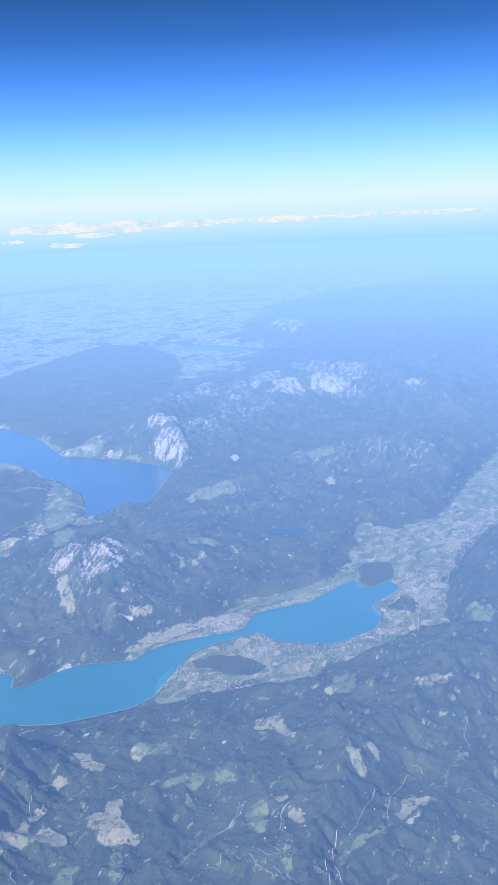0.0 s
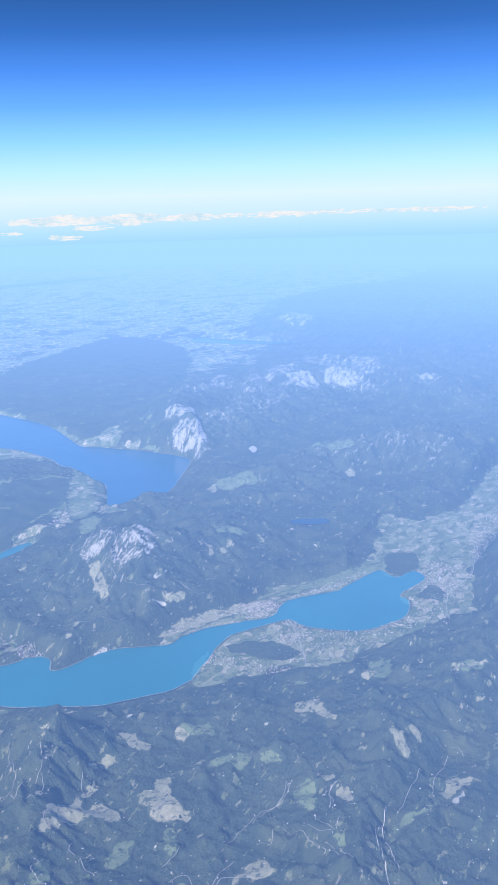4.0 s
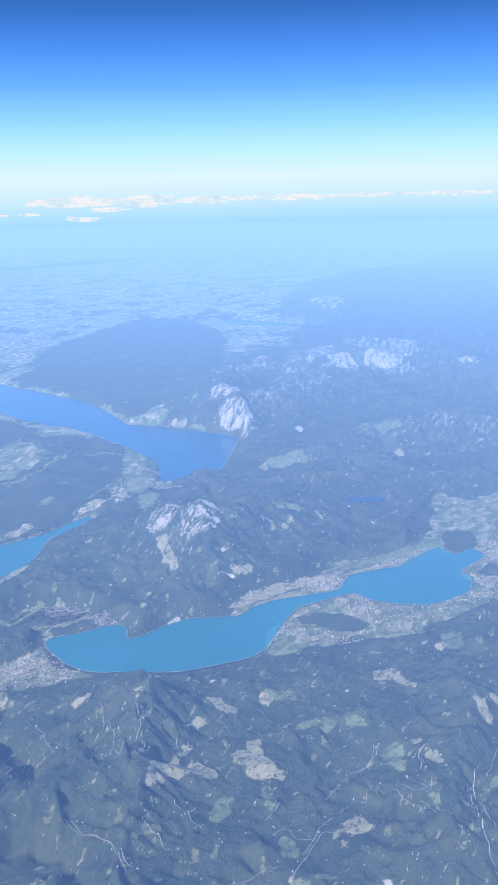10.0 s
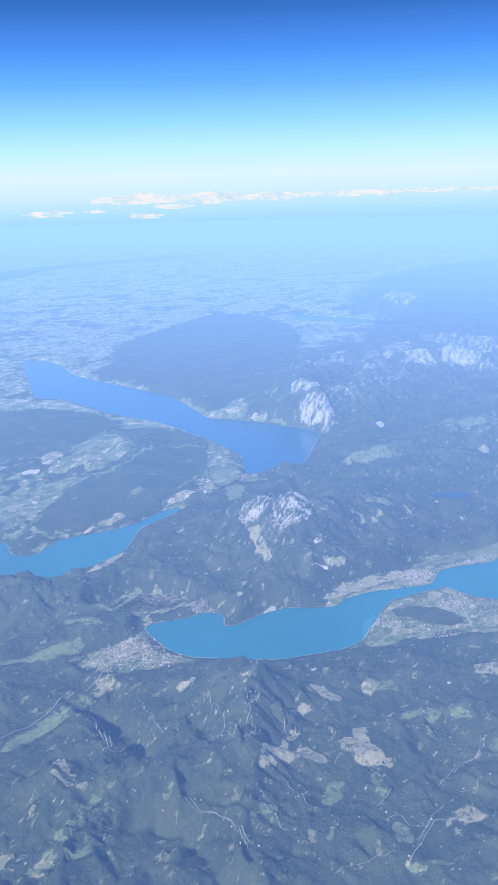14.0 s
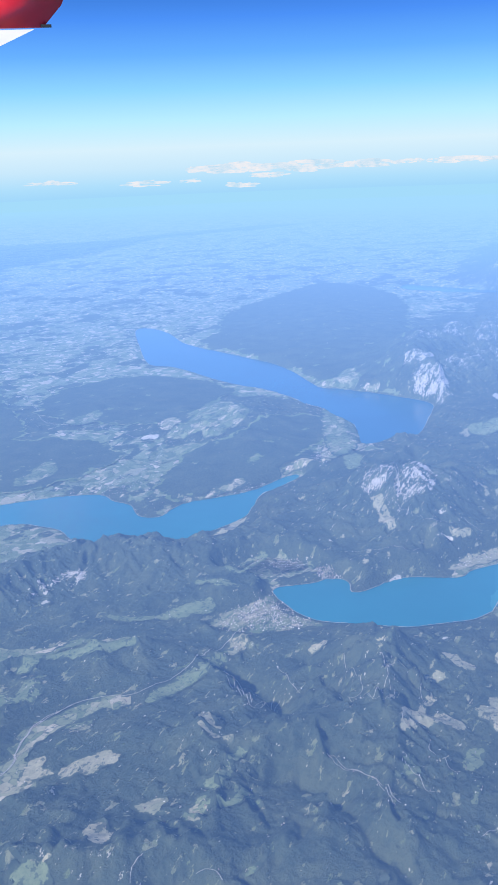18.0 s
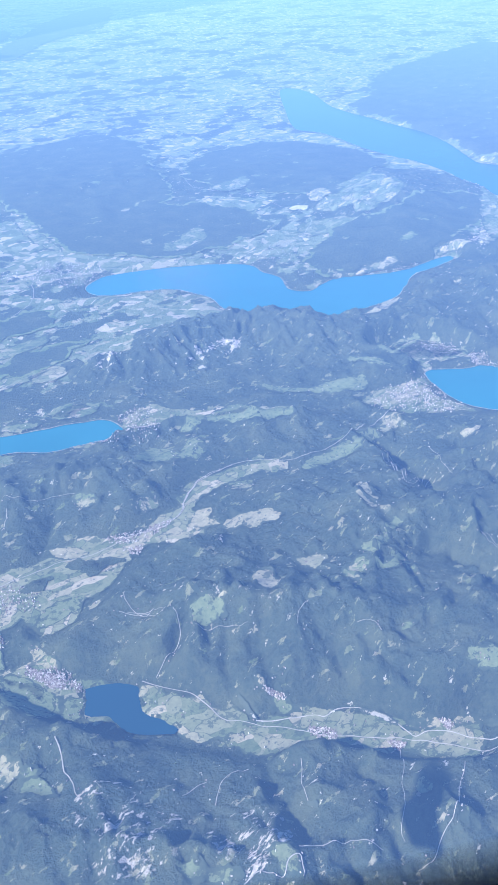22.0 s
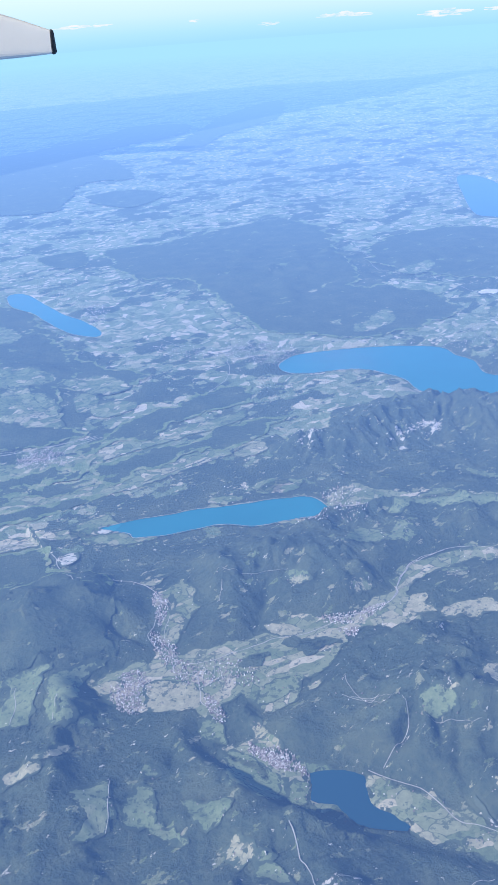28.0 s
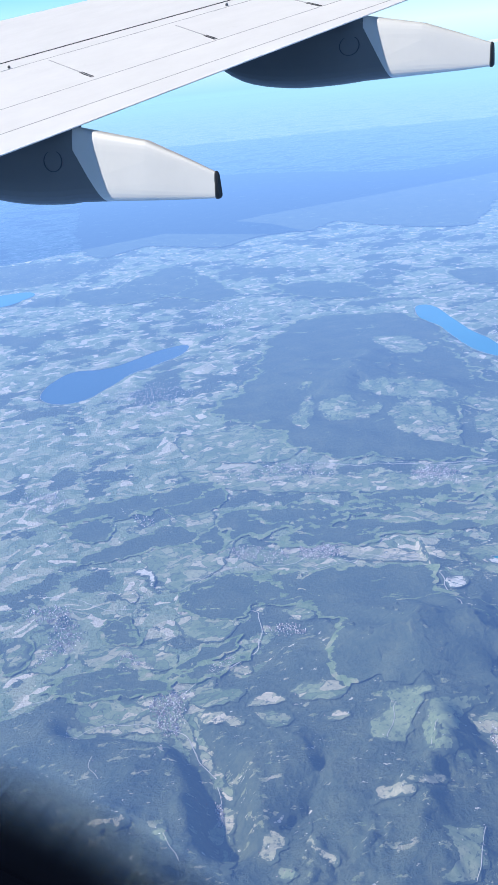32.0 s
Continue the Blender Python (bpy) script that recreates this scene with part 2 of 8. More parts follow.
# valley floors: height, width of the slope's foot, outline
FLATS = []
FLATS.append((0.55, .42, rounded([(-1.07, -1.19), (-0.29, -0.78), (-0.15, 0.09), (0.59, 0.06), (1.94, -0.59), (2.89, -0.7), (4.01, -1.81), (4.94, -1.93), (6.13, -1.72), (7.95, -1.29), (7.88, -2.19), (9.25, -2.9), (11.21, -2.95), (15.42, -2.94), (16.98, -3.27), (9.56, -4.78), (8.98, -4.39), (7.47, -4.07), (6.21, -4.03), (5.31, -4.17), (3.39, -4.81), (2.78, -4.26), (1.87, -3.73), (0.56, -3.13), (0.02, -2.36), (-0.65, -1.79)])))
FLATS.append((0.56, .32, rounded([(-4.04, 2.47), (-3.55, 2.69), (-2.85, 2.29), (-2.42, 2.46), (-2.22, 2.75), (-2.35, 3.67), (-1.45, 3.33), (-1.27, 2.32), (-1.96, 2.51), (-2.37, 2.37), (-2.97, 1.64), (-2.93, 1.01), (-3.37, 1.26), (-3.88, 1.89)])))
FLATS.append((0.78, .38, rounded([(-12.49, 2.67), (-12.58, 3.04), (-12.27, 3.05), (-11.59, 3.13), (-11.13, 4.13), (-10.47, 4.32), (-10.92, 3.33), (-11.41, 2.99), (-11.07, 2.72), (-10.6, 2.49), (-10.05, 2.52), (-9.32, 2.24), (-8.48, 2.17), (-7.87, 2.54), (-7.39, 2.52), (-6.76, 2.35), (-6.52, 2), (-6.74, 1.8), (-7.63, 2.17), (-8.35, 1.91), (-8.57, 1.47), (-9.36, 1.73), (-9.76, 1.69), (-10.24, 1.54), (-11.06, 1.33), (-11.16, 1.64), (-11.4, 1.65), (-11.76, 1.21), (-11.92, 1.44), (-11.7, 1.94), (-12.02, 2.05), (-12.37, 2.24)])))
FLATS.append((0.71, .34, rounded([(-11.61, 0.24), (-11.75, 0.7), (-11.85, 1.25), (-11.41, 1.13), (-11.23, 0.59), (-10.72, -0.01), (-10.47, -0.48), (-10.15, -1.22), (-9.82, -1.41), (-9.4, -1.75), (-9.13, -2.15), (-8.98, -2.55), (-8.4, -2.85), (-8.81, -3.12), (-9.4, -2.58), (-9.59, -2.23), (-9.94, -1.84), (-10.44, -1.52), (-10.68, -1.18), (-10.86, -0.86), (-10.89, -0.51), (-11.29, -0.25)])))
FLATS.append((0.62, .34, rounded([(-17.33, 4.23), (-16.83, 4.74), (-16.16, 4.61), (-15.45, 4.89), (-14.95, 5.08), (-14.98, 4.91), (-15.78, 4.34), (-15.87, 3.74), (-15.58, 2.97), (-15.54, 2.42), (-15.57, 1.9), (-15.73, 2.05), (-15.74, 2.88), (-15.95, 3.57), (-16.21, 3.81), (-16.84, 4.1)])))
FLATS.append((0.67, .28, rounded([(-7.54, 4.88), (-6.96, 5), (-6.43, 4.31), (-5.13, 3.27), (-5.35, 3.05), (-6.46, 3.74), (-7.2, 4.13), (-7.66, 4.29), (-8.04, 4.39), (-8.65, 4.78), (-8.22, 4.75), (-7.73, 4.57)])))
# ravines cut by streams
RAVINES = []
RAVINES.append([(-8.76, -1.37), (-8.77, -1.68), (-8.77, -2.05), (-8.73, -2.43)])
RAVINES.append([(-6.66, -1.06), (-6.7, -1.75), (-7.17, -2.49), (-7.26, -2.96), (-7.3, -3.38)])
RAVINES.append([(-4.84, 1.36), (-4.99, 0.58), (-5.31, -0.07)])
RAVINES.append([(-4.01, 0.55), (-4.43, -0.06), (-5.04, -0.83)])
RAVINES.append([(-10.36, -1.6), (-10.67, -2.08), (-10.82, -2.53), (-10.91, -2.71)])
RAVINES.append([(-9.97, -2.53), (-10.11, -2.91), (-10.29, -3.18), (-10.41, -3.35)])
RAVINES.append([(-9.77, -0.36), (-10.05, -0.71), (-10.18, -0.9)])
RAVINES.append([(-10.08, 0.07), (-10.38, -0.09), (-10.55, -0.09)])
RAVINES.append([(-9.53, -0.61), (-9.72, -0.95), (-9.78, -1.19)])
RAVINES.append([(-9.02, -1.29), (-9.17, -1.59), (-9.25, -1.76)])
RAVINES.append([(-4.98, 1.26), (-5.21, 0.51), (-5.52, -0.18)])
RAVINES.append([(-3.73, -5.45), (-3.02, -5.27), (-2.3, -5.38), (-1.39, -5.54)])
RAVINES.append([(-4.02, -4.33), (-4.1, -4.66), (-4.43, -5.09)])
RAVINES.append([(-9.85, 3.14), (-10.21, 2.82), (-10.51, 2.58)])
RAVINES.append([(-11.9, 3.89), (-11.72, 3.4), (-11.66, 3.21)])
RAVINES.append([(-14.41, 2.85), (-14.67, 2.27), (-14.97, 1.98)])
# wooded valleys with no fields
VALLEYS = [(0.66, 1.5, np.array([[10.3, 5.4], [11.4, 4.3], [12.9, 3.5], [14.6, 2.5], [16.2, 1.1], [18.4, -0.1], [18.2, -0.7], [15.8, 0.7], [14.2, 2.1], [12.7, 2.9], [11.0, 3.9], [9.9, 5.0]]))]
LAKES = []
LAKES.append((0.54, rough(rounded([(-0.8, -1.1), (0.49, -0.93), (0.93, -1.06), (1.4, -1.38), (1.74, -1.64), (1.62, -2.03), (1.73, -2.66), (1.94, -3.08), (2.28, -3.36), (2.84, -3.57), (3.45, -3.4), (3.64, -3.17), (4.53, -3.4), (4.86, -3.06), (4.41, -2.83), (4.63, -2.45), (4.41, -2.27), (3.91, -2.13), (3.35, -1.96), (2.84, -1.55), (2.39, -1.24), (1.75, -1.28), (1.31, -0.88), (0.9, -0.48), (0.36, -0.17), (-0.07, -0.06), (-0.48, 0.54), (-0.89, 0.88), (-1.44, 1.04), (-1.65, 1.25), (-1.36, 1.49), (-1.45, 1.85), (-1.83, 2.05), (-2.38, 2.48), (-2.68, 2.02), (-2.88, 1.42), (-2.81, 1.01), (-2.52, 0.43), (-2.16, -0.21), (-1.76, -0.61), (-1.28, -0.98), (-0.91, -1.1)]), 0.06, 0.5, 7)))
LAKES.append((0.47, rough(rounded([(14.6, 23.46), (15.48, 23.4), (14.96, 21.61), (13.81, 19.83), (13.32, 18.4), (13.1, 17.11), (12.76, 15.34), (12.44, 13.7), (11.6, 12.04), (10.39, 10.22), (10.52, 9.39), (10.62, 8.37), (10.64, 7.13), (10.44, 5.93), (9.04, 5.29), (7.4, 4.77), (6.73, 5.09), (5.8, 5.51), (6.39, 6.14), (7.25, 6.78), (7.49, 7.42), (7.99, 8.26), (7.95, 8.86), (8.66, 9.91), (9.1, 11.41), (9.15, 12.68), (9.31, 13.86), (9.61, 14.93), (10.02, 16.76), (9.87, 17.84), (11.57, 20.03)]), 0.06, 0.5, 7)))
LAKES.append((0.48, rough(rounded([(-4.38, 10.57), (-3.71, 10.85), (-3.13, 10.64), (-2.51, 10.34), (-1.83, 9.88), (-1.2, 9.37), (-0.82, 8.79), (-0.94, 8.28), (-0.87, 7.79), (-1.21, 7.18), (-1.03, 6.74), (-0.41, 6.8), (0.1, 6.75), (0.76, 6.29), (1.56, 5.95), (2.35, 5.9), (2.87, 5.78), (2.75, 5.57), (1.92, 5.57), (1.37, 5.64), (0.54, 5.31), (0.09, 5.1), (-0.6, 5.16), (-1.11, 5.27), (-1.69, 5.47), (-2.42, 6.24), (-2.91, 6.93), (-2.95, 7.43), (-2.77, 8), (-2.86, 8.47), (-3.04, 9.04), (-3.55, 9.44), (-4.12, 9.72), (-4.48, 10.1)]), 0.06, 0.5, 7)))
LAKES.append((0.66, rough(rounded([(-10.89, 6.47), (-10.64, 6.44), (-10.29, 6.33), (-9.77, 6.12), (-9.32, 5.96), (-8.9, 5.73), (-8.46, 5.55), (-7.93, 5.3), (-7.62, 5.09), (-7.6, 4.66), (-7.76, 4.46), (-8.1, 4.61), (-8.45, 4.74), (-8.88, 4.92), (-9.28, 5.31), (-9.72, 5.46), (-10.15, 5.61), (-10.55, 5.83), (-10.58, 6.06)]), 0.06, 0.5, 7)))
LAKES.append((0.55, rough(rounded([(-7.29, 20.71), (-6.83, 20.48), (-6.77, 19.03), (-6.7, 17.54), (-6.54, 16.73), (-6.59, 15.53), (-6.91, 15.37), (-7.28, 16.19), (-7.37, 17.54), (-7.39, 18.57), (-7.63, 19.53)]), 0.06, 0.5, 7)))
LAKES.append((0.5, rough(rounded([(-18.63, 17.37), (-18.39, 18.39), (-17.8, 19.09), (-17.01, 18.98), (-16.37, 19.2), (-15.53, 19.88), (-14.68, 20.21), (-14.45, 19.93), (-14.76, 19.25), (-15.6, 18.6), (-16.24, 18.15), (-16.86, 17.27), (-17.44, 16.66), (-18.16, 16.63)]), 0.06, 0.5, 7)))
LAKES.append((0.69, rough(rounded([(-11.2, 0.41), (-10.98, 0.28), (-10.77, 0.07), (-10.84, -0.11), (-10.94, -0.36), (-10.85, -0.56), (-10.83, -0.82), (-11, -0.65), (-11.19, -0.43), (-11.28, -0.1), (-11.43, 0.1), (-11.29, 0.23)]), 0.06, 0.5, 7)))
LAKES.append((0.72, rough(rounded([(6.17, 0.42), (6.44, 0.04), (6.61, -0.41), (6.31, -0.44), (6.07, -0.11), (5.98, 0.27)]), 0.06, 0.5, 7)))
LAKES.append((0.42, rough(rounded([(33.55, 19.75), (33.88, 18.16), (34.06, 16.33), (33.62, 14.26), (33.12, 11.92), (31.88, 11.72), (31.68, 13.35), (31.37, 15.32), (31.43, 17.56), (32.06, 19.07)]), 0.06, 0.5, 7)))
LAKES.append((0.5, rough(rounded([(-22.01, 28.06), (-20.77, 27.97), (-20.09, 28.45), (-19.57, 29.23), (-19.88, 29.87), (-20.75, 29.9), (-21.81, 29.67)]), 0.06, 0.5, 10)))
LAKE_KIND = [0, 1, 0, 0, 0, 2, 3, 3, 1, 0]
LAKE_LABEL = ['long turquoise lake with a narrow strait below wooded mountains', 'large deep blue lake between forest hills and the plain', 'curved turquoise lake under rock walls', 'slim bright turquoise lake among meadows', 'small pale blue lake in the field country', 'dull blue lake in the open plain', 'small dark lake below steep woods', 'tiny dark mountain lake in the woods', 'far blue lake at the foot of a pale peak', 'narrow pale turquoise lake among the fields of the plain']


MEADOWS = []
MEADOWS.append(("t", [(-6.72, 0.42), (-6.38, 0.59), (-6.63, 0.16), (-6.68, 0.02), (-6.77, 0.13)]))
MEADOWS.append(("g", [(-9.73, -1.01), (-9.62, -1.1), (-9.5, -1.17), (-9.62, -1.18), (-9.71, -1.11)]))
MEADOWS.append(("g", [(-8.28, -2.52), (-7.98, -2.52), (-7.86, -2.58), (-8.09, -2.66), (-8.24, -2.6)]))
MEADOWS.append(("t", [(-8.04, -0.58), (-7.88, -0.65), (-7.9, -0.81), (-8.13, -0.92), (-8.19, -0.76)]))
MEADOWS.append(("g", [(-7.43, -0.12), (-7.47, -0.33), (-7.69, -0.66), (-7.68, -0.83), (-7.83, -0.83), (-7.65, -0.44)]))
MEADOWS.append(("g", [(3.67, 4.88), (4.46, 5.17), (4.2, 4.65), (3.49, 4.25), (3.24, 4.41)]))
MEADOWS.append(("t", [(0.7, 2.08), (0.93, 2.06), (0.86, 1.98), (0.65, 1.98)]))
MEADOWS.append(("t", [(0.96, 0.31), (1.06, 0.24), (1.12, 0.08), (0.97, 0.19)]))
MEADOWS.append(("t", [(-0.95, 0.88), (-0.66, 0.88), (-0.54, 0.77), (-0.68, 0.75), (-0.92, 0.79)]))
MEADOWS.append(("t", [(-1.05, 1.37), (-0.54, 1.64), (-0.5, 1.54), (-0.98, 1.28)]))
MEADOWS.append(("t", [(-0.69, 1.07), (-0.56, 1.13), (-0.53, 1.08), (-0.64, 1.02)]))
MEADOWS.append(("t", [(-0.89, 1.19), (-0.59, 1.35), (-0.65, 1.24), (-0.82, 1.14)]))
MEADOWS.append(("t", [(0.98, 4.3), (1.14, 4.18), (1.34, 4.26), (1.0, 4.13)]))
MEADOWS.append(("t", [(3.0, 1.11), (3.84, 1.2), (3.9, 1.15), (3.03, 1.01)]))
MEADOWS.append(("t", [(2.93, 0.59), (3.44, 0.71), (3.86, 0.68), (3.25, 0.53)]))
MEADOWS.append(("t", [(4.67, 0.52), (4.46, 0.25), (4.24, 0.08), (4.17, 0.2)]))
MEADOWS.append(("g", [(4.41, 1.54), (4.47, 0.83), (4.59, 0.6), (4.29, 0.75), (3.79, 1.07)]))
MEADOWS.append(("t", [(7.62, 3.62), (8.08, 3.59), (7.55, 3.26), (7.33, 3.34)]))
MEADOWS.append(("g", [(8.43, 3.32), (8.88, 3.01), (8.3, 2.39), (8.08, 2.46), (8.12, 2.99)]))
MEADOWS.append(("t", [(10.13, 0.59), (10.25, 0.41), (9.94, 0.21), (9.77, 0.35)]))
MEADOWS.append(("t", [(5.74, -0.91), (5.73, -1.12), (5.43, -1.17)]))
MEADOWS.append(("g", [(-1.81, 3.1), (-1.35, 3.0), (-1.26, 2.33), (-1.74, 2.28), (-1.97, 2.7)]))
MEADOWS.append(("g", [(-3.33, 3.54), (-3.11, 3.19), (-2.93, 2.72), (-3.13, 2.79)]))
MEADOWS.append(("t", [(-1.81, 4.49), (-1.36, 4.54), (0.06, 5.4), (-0.41, 4.68), (-0.66, 4.62), (-1.52, 4.24)]))
MEADOWS.append(("g", [(-0.93, 6.91), (-0.42, 6.96), (-0.48, 6.66), (-0.89, 6.66)]))
MEADOWS.append(("t", [(-0.07, 6.96), (0.65, 6.61), (1.48, 6.46), (1.59, 6.3), (1.16, 6.2), (0.5, 6.47), (-0.1, 6.77)]))
MEADOWS.append(("g", [(4.54, 10.39), (5.38, 10.52), (5.56, 9.58), (5.06, 8.94), (4.19, 8.82), (3.13, 8.68), (3.22, 9.17)]))
MEADOWS.append(("t", [(3.49, 11.16), (4.21, 11.33), (4.12, 10.7), (3.22, 10.45)]))
MEADOWS.append(("g", [(1.84, 9.84), (2.55, 9.36), (2.87, 8.65), (1.81, 8.63), (1.25, 9.05)]))
MEADOWS.append(("t", [(2.6, 6.0), (3.04, 5.99), (3.43, 5.76), (3.16, 5.37), (2.98, 5.78), (2.63, 5.86)]))
MEADOWS.append(("t", [(4.93, 6.31), (5.68, 6.29), (6.14, 5.94), (5.18, 5.12), (4.45, 5.25), (3.47, 5.08), (3.29, 5.3)]))
MEADOWS.append(("t", [(10.74, 9.88), (12.01, 10.26), (12.96, 10.36), (12.09, 9.4), (10.87, 9.04), (10.7, 9.62)]))
MEADOWS.append(("t", [(10.52, 10.2), (11.3, 10.32), (10.6, 9.66), (10.32, 9.81)]))
MEADOWS.append(("t", [(10.57, 9.07), (10.85, 8.34), (10.94, 7.72), (10.75, 8.05), (10.56, 8.61)]))
MEADOWS.append(("t", [(21.21, 2.19), (20.94, 1.41), (20.76, 1.14), (20.69, 1.68)]))
MEADOWS.append(("g", [(-2.72, 3.35), (-1.78, 3.56), (-1.69, 3.08), (-1.44, 2.46), (-1.72, 2.65), (-1.97, 3.13)]))
MEADOWS.append(("g", [(-3.25, 3.72), (-3.1, 3.3), (-2.98, 2.73), (-3.12, 2.75), (-3.34, 3.23)]))
MEADOWS.append(("g", [(-4.44, 3.46), (-3.96, 3.35), (-3.67, 3.07), (-3.77, 2.85), (-4.19, 3.0)]))
MEADOWS.append(("g", [(-5.0, 4.32), (-4.68, 3.92), (-4.41, 3.48), (-4.85, 3.6)]))
MEADOWS.append(("t", [(-4.46, 1.75), (-4.25, 1.81), (-3.98, 1.72), (-4.34, 1.56), (-4.58, 1.48)]))
MEADOWS.append(("g", [(-5.36, 1.64), (-4.88, 1.76), (-4.42, 1.67), (-4.8, 1.58), (-5.46, 1.37)]))
MEADOWS.append(("g", [(-6.44, 1.63), (-6.01, 1.69), (-5.57, 1.69), (-5.43, 1.57), (-5.87, 1.35), (-6.19, 1.4)]))
MEADOWS.append(("g", [(-6.77, 3.58), (-6.07, 3.86), (-5.55, 3.44), (-6.19, 2.88), (-6.53, 3.31)]))
MEADOWS.append(("g", [(-8.25, 3.37), (-7.81, 3.42), (-7.71, 2.99), (-7.98, 3.06)]))
MEADOWS.append(("g", [(-7.49, 3.0), (-7.19, 3.16), (-7.35, 2.83), (-7.53, 2.81)]))
MEADOWS.append(("t", [(-9.57, 3.14), (-9.41, 3.1), (-9.25, 2.86), (-9.44, 2.93)]))
MEADOWS.append(("t", [(-9.05, 2.46), (-8.8, 2.49), (-8.54, 2.4), (-8.72, 2.35), (-8.95, 2.36)]))
MEADOWS.append(("g", [(-8.22, 5.98), (-7.9, 6.05), (-7.5, 5.78), (-7.42, 5.55), (-7.84, 5.44), (-8.22, 5.71)]))
MEADOWS.append(("t", [(-7.84, 7.18), (-7.47, 7.76), (-7.01, 7.49), (-7.2, 6.97), (-7.6, 6.92)]))
MEADOWS.append(("t", [(-8.59, 1.8), (-8.28, 1.94), (-8.14, 1.83), (-8.28, 1.63), (-8.25, 1.37), (-8.42, 1.53), (-8.62, 1.65)]))
MEADOWS.append(("g", [(-9.03, 2.47), (-8.72, 2.49), (-8.47, 2.46), (-8.68, 2.37), (-8.64, 2.29), (-9.01, 2.39)]))
MEADOWS.append(("g", [(-9.55, 3.22), (-9.33, 3.13), (-9.23, 2.92), (-9.38, 2.93), (-9.58, 3.1)]))
MEADOWS.append(("t", [(-10.22, 2.66), (-9.99, 2.48), (-9.88, 2.24), (-10.12, 2.28), (-10.29, 2.48)]))
MEADOWS.append(("g", [(-7.53, 2.12), (-7.26, 1.98), (-7.28, 1.84), (-7.5, 1.85), (-7.66, 1.96)]))
MEADOWS.append(("t", [(-9.08, 0.01), (-8.83, 0.04), (-8.75, -0.13), (-9.04, -0.49), (-9.14, -0.34), (-9.08, -0.14)]))
MEADOWS.append(("t", [(-8.24, 0.09), (-8.03, -0.0), (-7.92, -0.1), (-8.0, -0.27), (-8.13, -0.24), (-8.13, -0.48), (-8.24, -0.3), (-8.27, -0.05)]))
MEADOWS.append(("g", [(-8.04, -0.57), (-7.76, -0.61), (-7.83, -0.84), (-7.93, -0.85), (-8.12, -0.83), (-8.18, -0.67)]))
MEADOWS.append(("g", [(-7.41, -0.12), (-7.44, -0.43), (-7.15, -0.55), (-7.19, -0.62), (-7.69, -0.76), (-7.62, -0.86), (-7.23, -0.9), (-7.27, -1.09), (-7.44, -1.06), (-7.81, -0.92), (-7.6, -0.47)]))
MEADOWS.append(("g", [(-9.88, 0.19), (-9.69, 0.05), (-9.59, -0.13), (-9.66, -0.28), (-9.81, -0.22), (-10.03, -0.08), (-9.94, 0.07)]))
MEADOWS.append(("t", [(-9.79, 0.22), (-9.67, 0.03), (-9.58, -0.16), (-9.61, -0.15), (-9.77, 0.11)]))
MEADOWS.append(("t", [(-9.78, -1.09), (-9.62, -1.19), (-9.53, -1.2), (-9.61, -1.22), (-9.75, -1.14)]))
MEADOWS.append(("g", [(-9.93, -1.23), (-9.81, -1.16), (-9.76, -1.19), (-9.76, -1.32), (-9.64, -1.5), (-9.71, -1.49), (-9.96, -1.32)]))
MEADOWS.append(("t", [(-9.9, -0.97), (-9.89, -1.05), (-9.92, -1.15), (-10.0, -1.1), (-9.98, -1.02)]))
MEADOWS.append(("t", [(-10.5, -1.19), (-10.38, -1.28), (-10.44, -1.35), (-10.56, -1.23)]))
MEADOWS.append(("g", [(-11.42, 1.11), (-11.25, 1.02), (-11.25, 0.85), (-11.33, 0.79), (-11.45, 0.9)]))
MEADOWS.append(("t", [(-11.41, 1.31), (-11.25, 1.39), (-11.25, 1.25), (-11.35, 1.17), (-11.43, 1.22)]))
MEADOWS.append(("g", [(-11.83, 1.16), (-11.63, 0.9), (-11.49, 0.49), (-11.55, 0.33), (-11.89, 0.18), (-12.0, 0.41), (-12.09, 0.62)]))
MEADOWS.append(("g", [(-11.59, 0.22), (-11.42, 0.43), (-11.3, 0.27), (-11.33, 0.18), (-11.5, 0.09)]))
MEADOWS.append(("t", [(-12.43, 0.02), (-12.36, -0.03), (-12.33, -0.21), (-12.33, -0.35), (-12.44, -0.33), (-12.57, -0.33), (-12.61, -0.3)]))
MEADOWS.append(("g", [(-12.41, -0.28), (-12.31, -0.37), (-12.26, -0.61), (-12.26, -0.74), (-12.31, -0.8), (-12.41, -0.6), (-12.46, -0.41)]))
MEADOWS.append(("g", [(-12.02, -2.24), (-11.91, -2.17), (-11.69, -2.37), (-11.55, -2.57), (-11.57, -2.67), (-11.74, -2.57), (-11.98, -2.35)]))
MEADOWS.append(("g", [(-11.31, -2.67), (-11.12, -2.82), (-11.25, -3.01), (-11.37, -2.93), (-11.37, -2.8)]))
MEADOWS.append(("t", [(-10.06, -3.65), (-9.91, -3.58), (-9.75, -3.57), (-9.97, -3.7), (-10.03, -3.68)]))
MEADOWS.append(("g", [(-9.67, -2.88), (-9.67, -3.09), (-9.77, -3.22), (-9.84, -3.13)]))
MEADOWS.append(("t", [(-8.77, -2.74), (-8.52, -2.77), (-8.4, -3.04), (-8.48, -3.09), (-8.58, -2.88)]))
MEADOWS.append(("t", [(-9.1, -2.37), (-8.88, -2.53), (-8.79, -2.65), (-8.91, -2.63), (-9.09, -2.51)]))
MEADOWS.append(("t", [(-7.53, -1.51), (-7.27, -1.38), (-7.36, -1.51), (-7.61, -1.63)]))
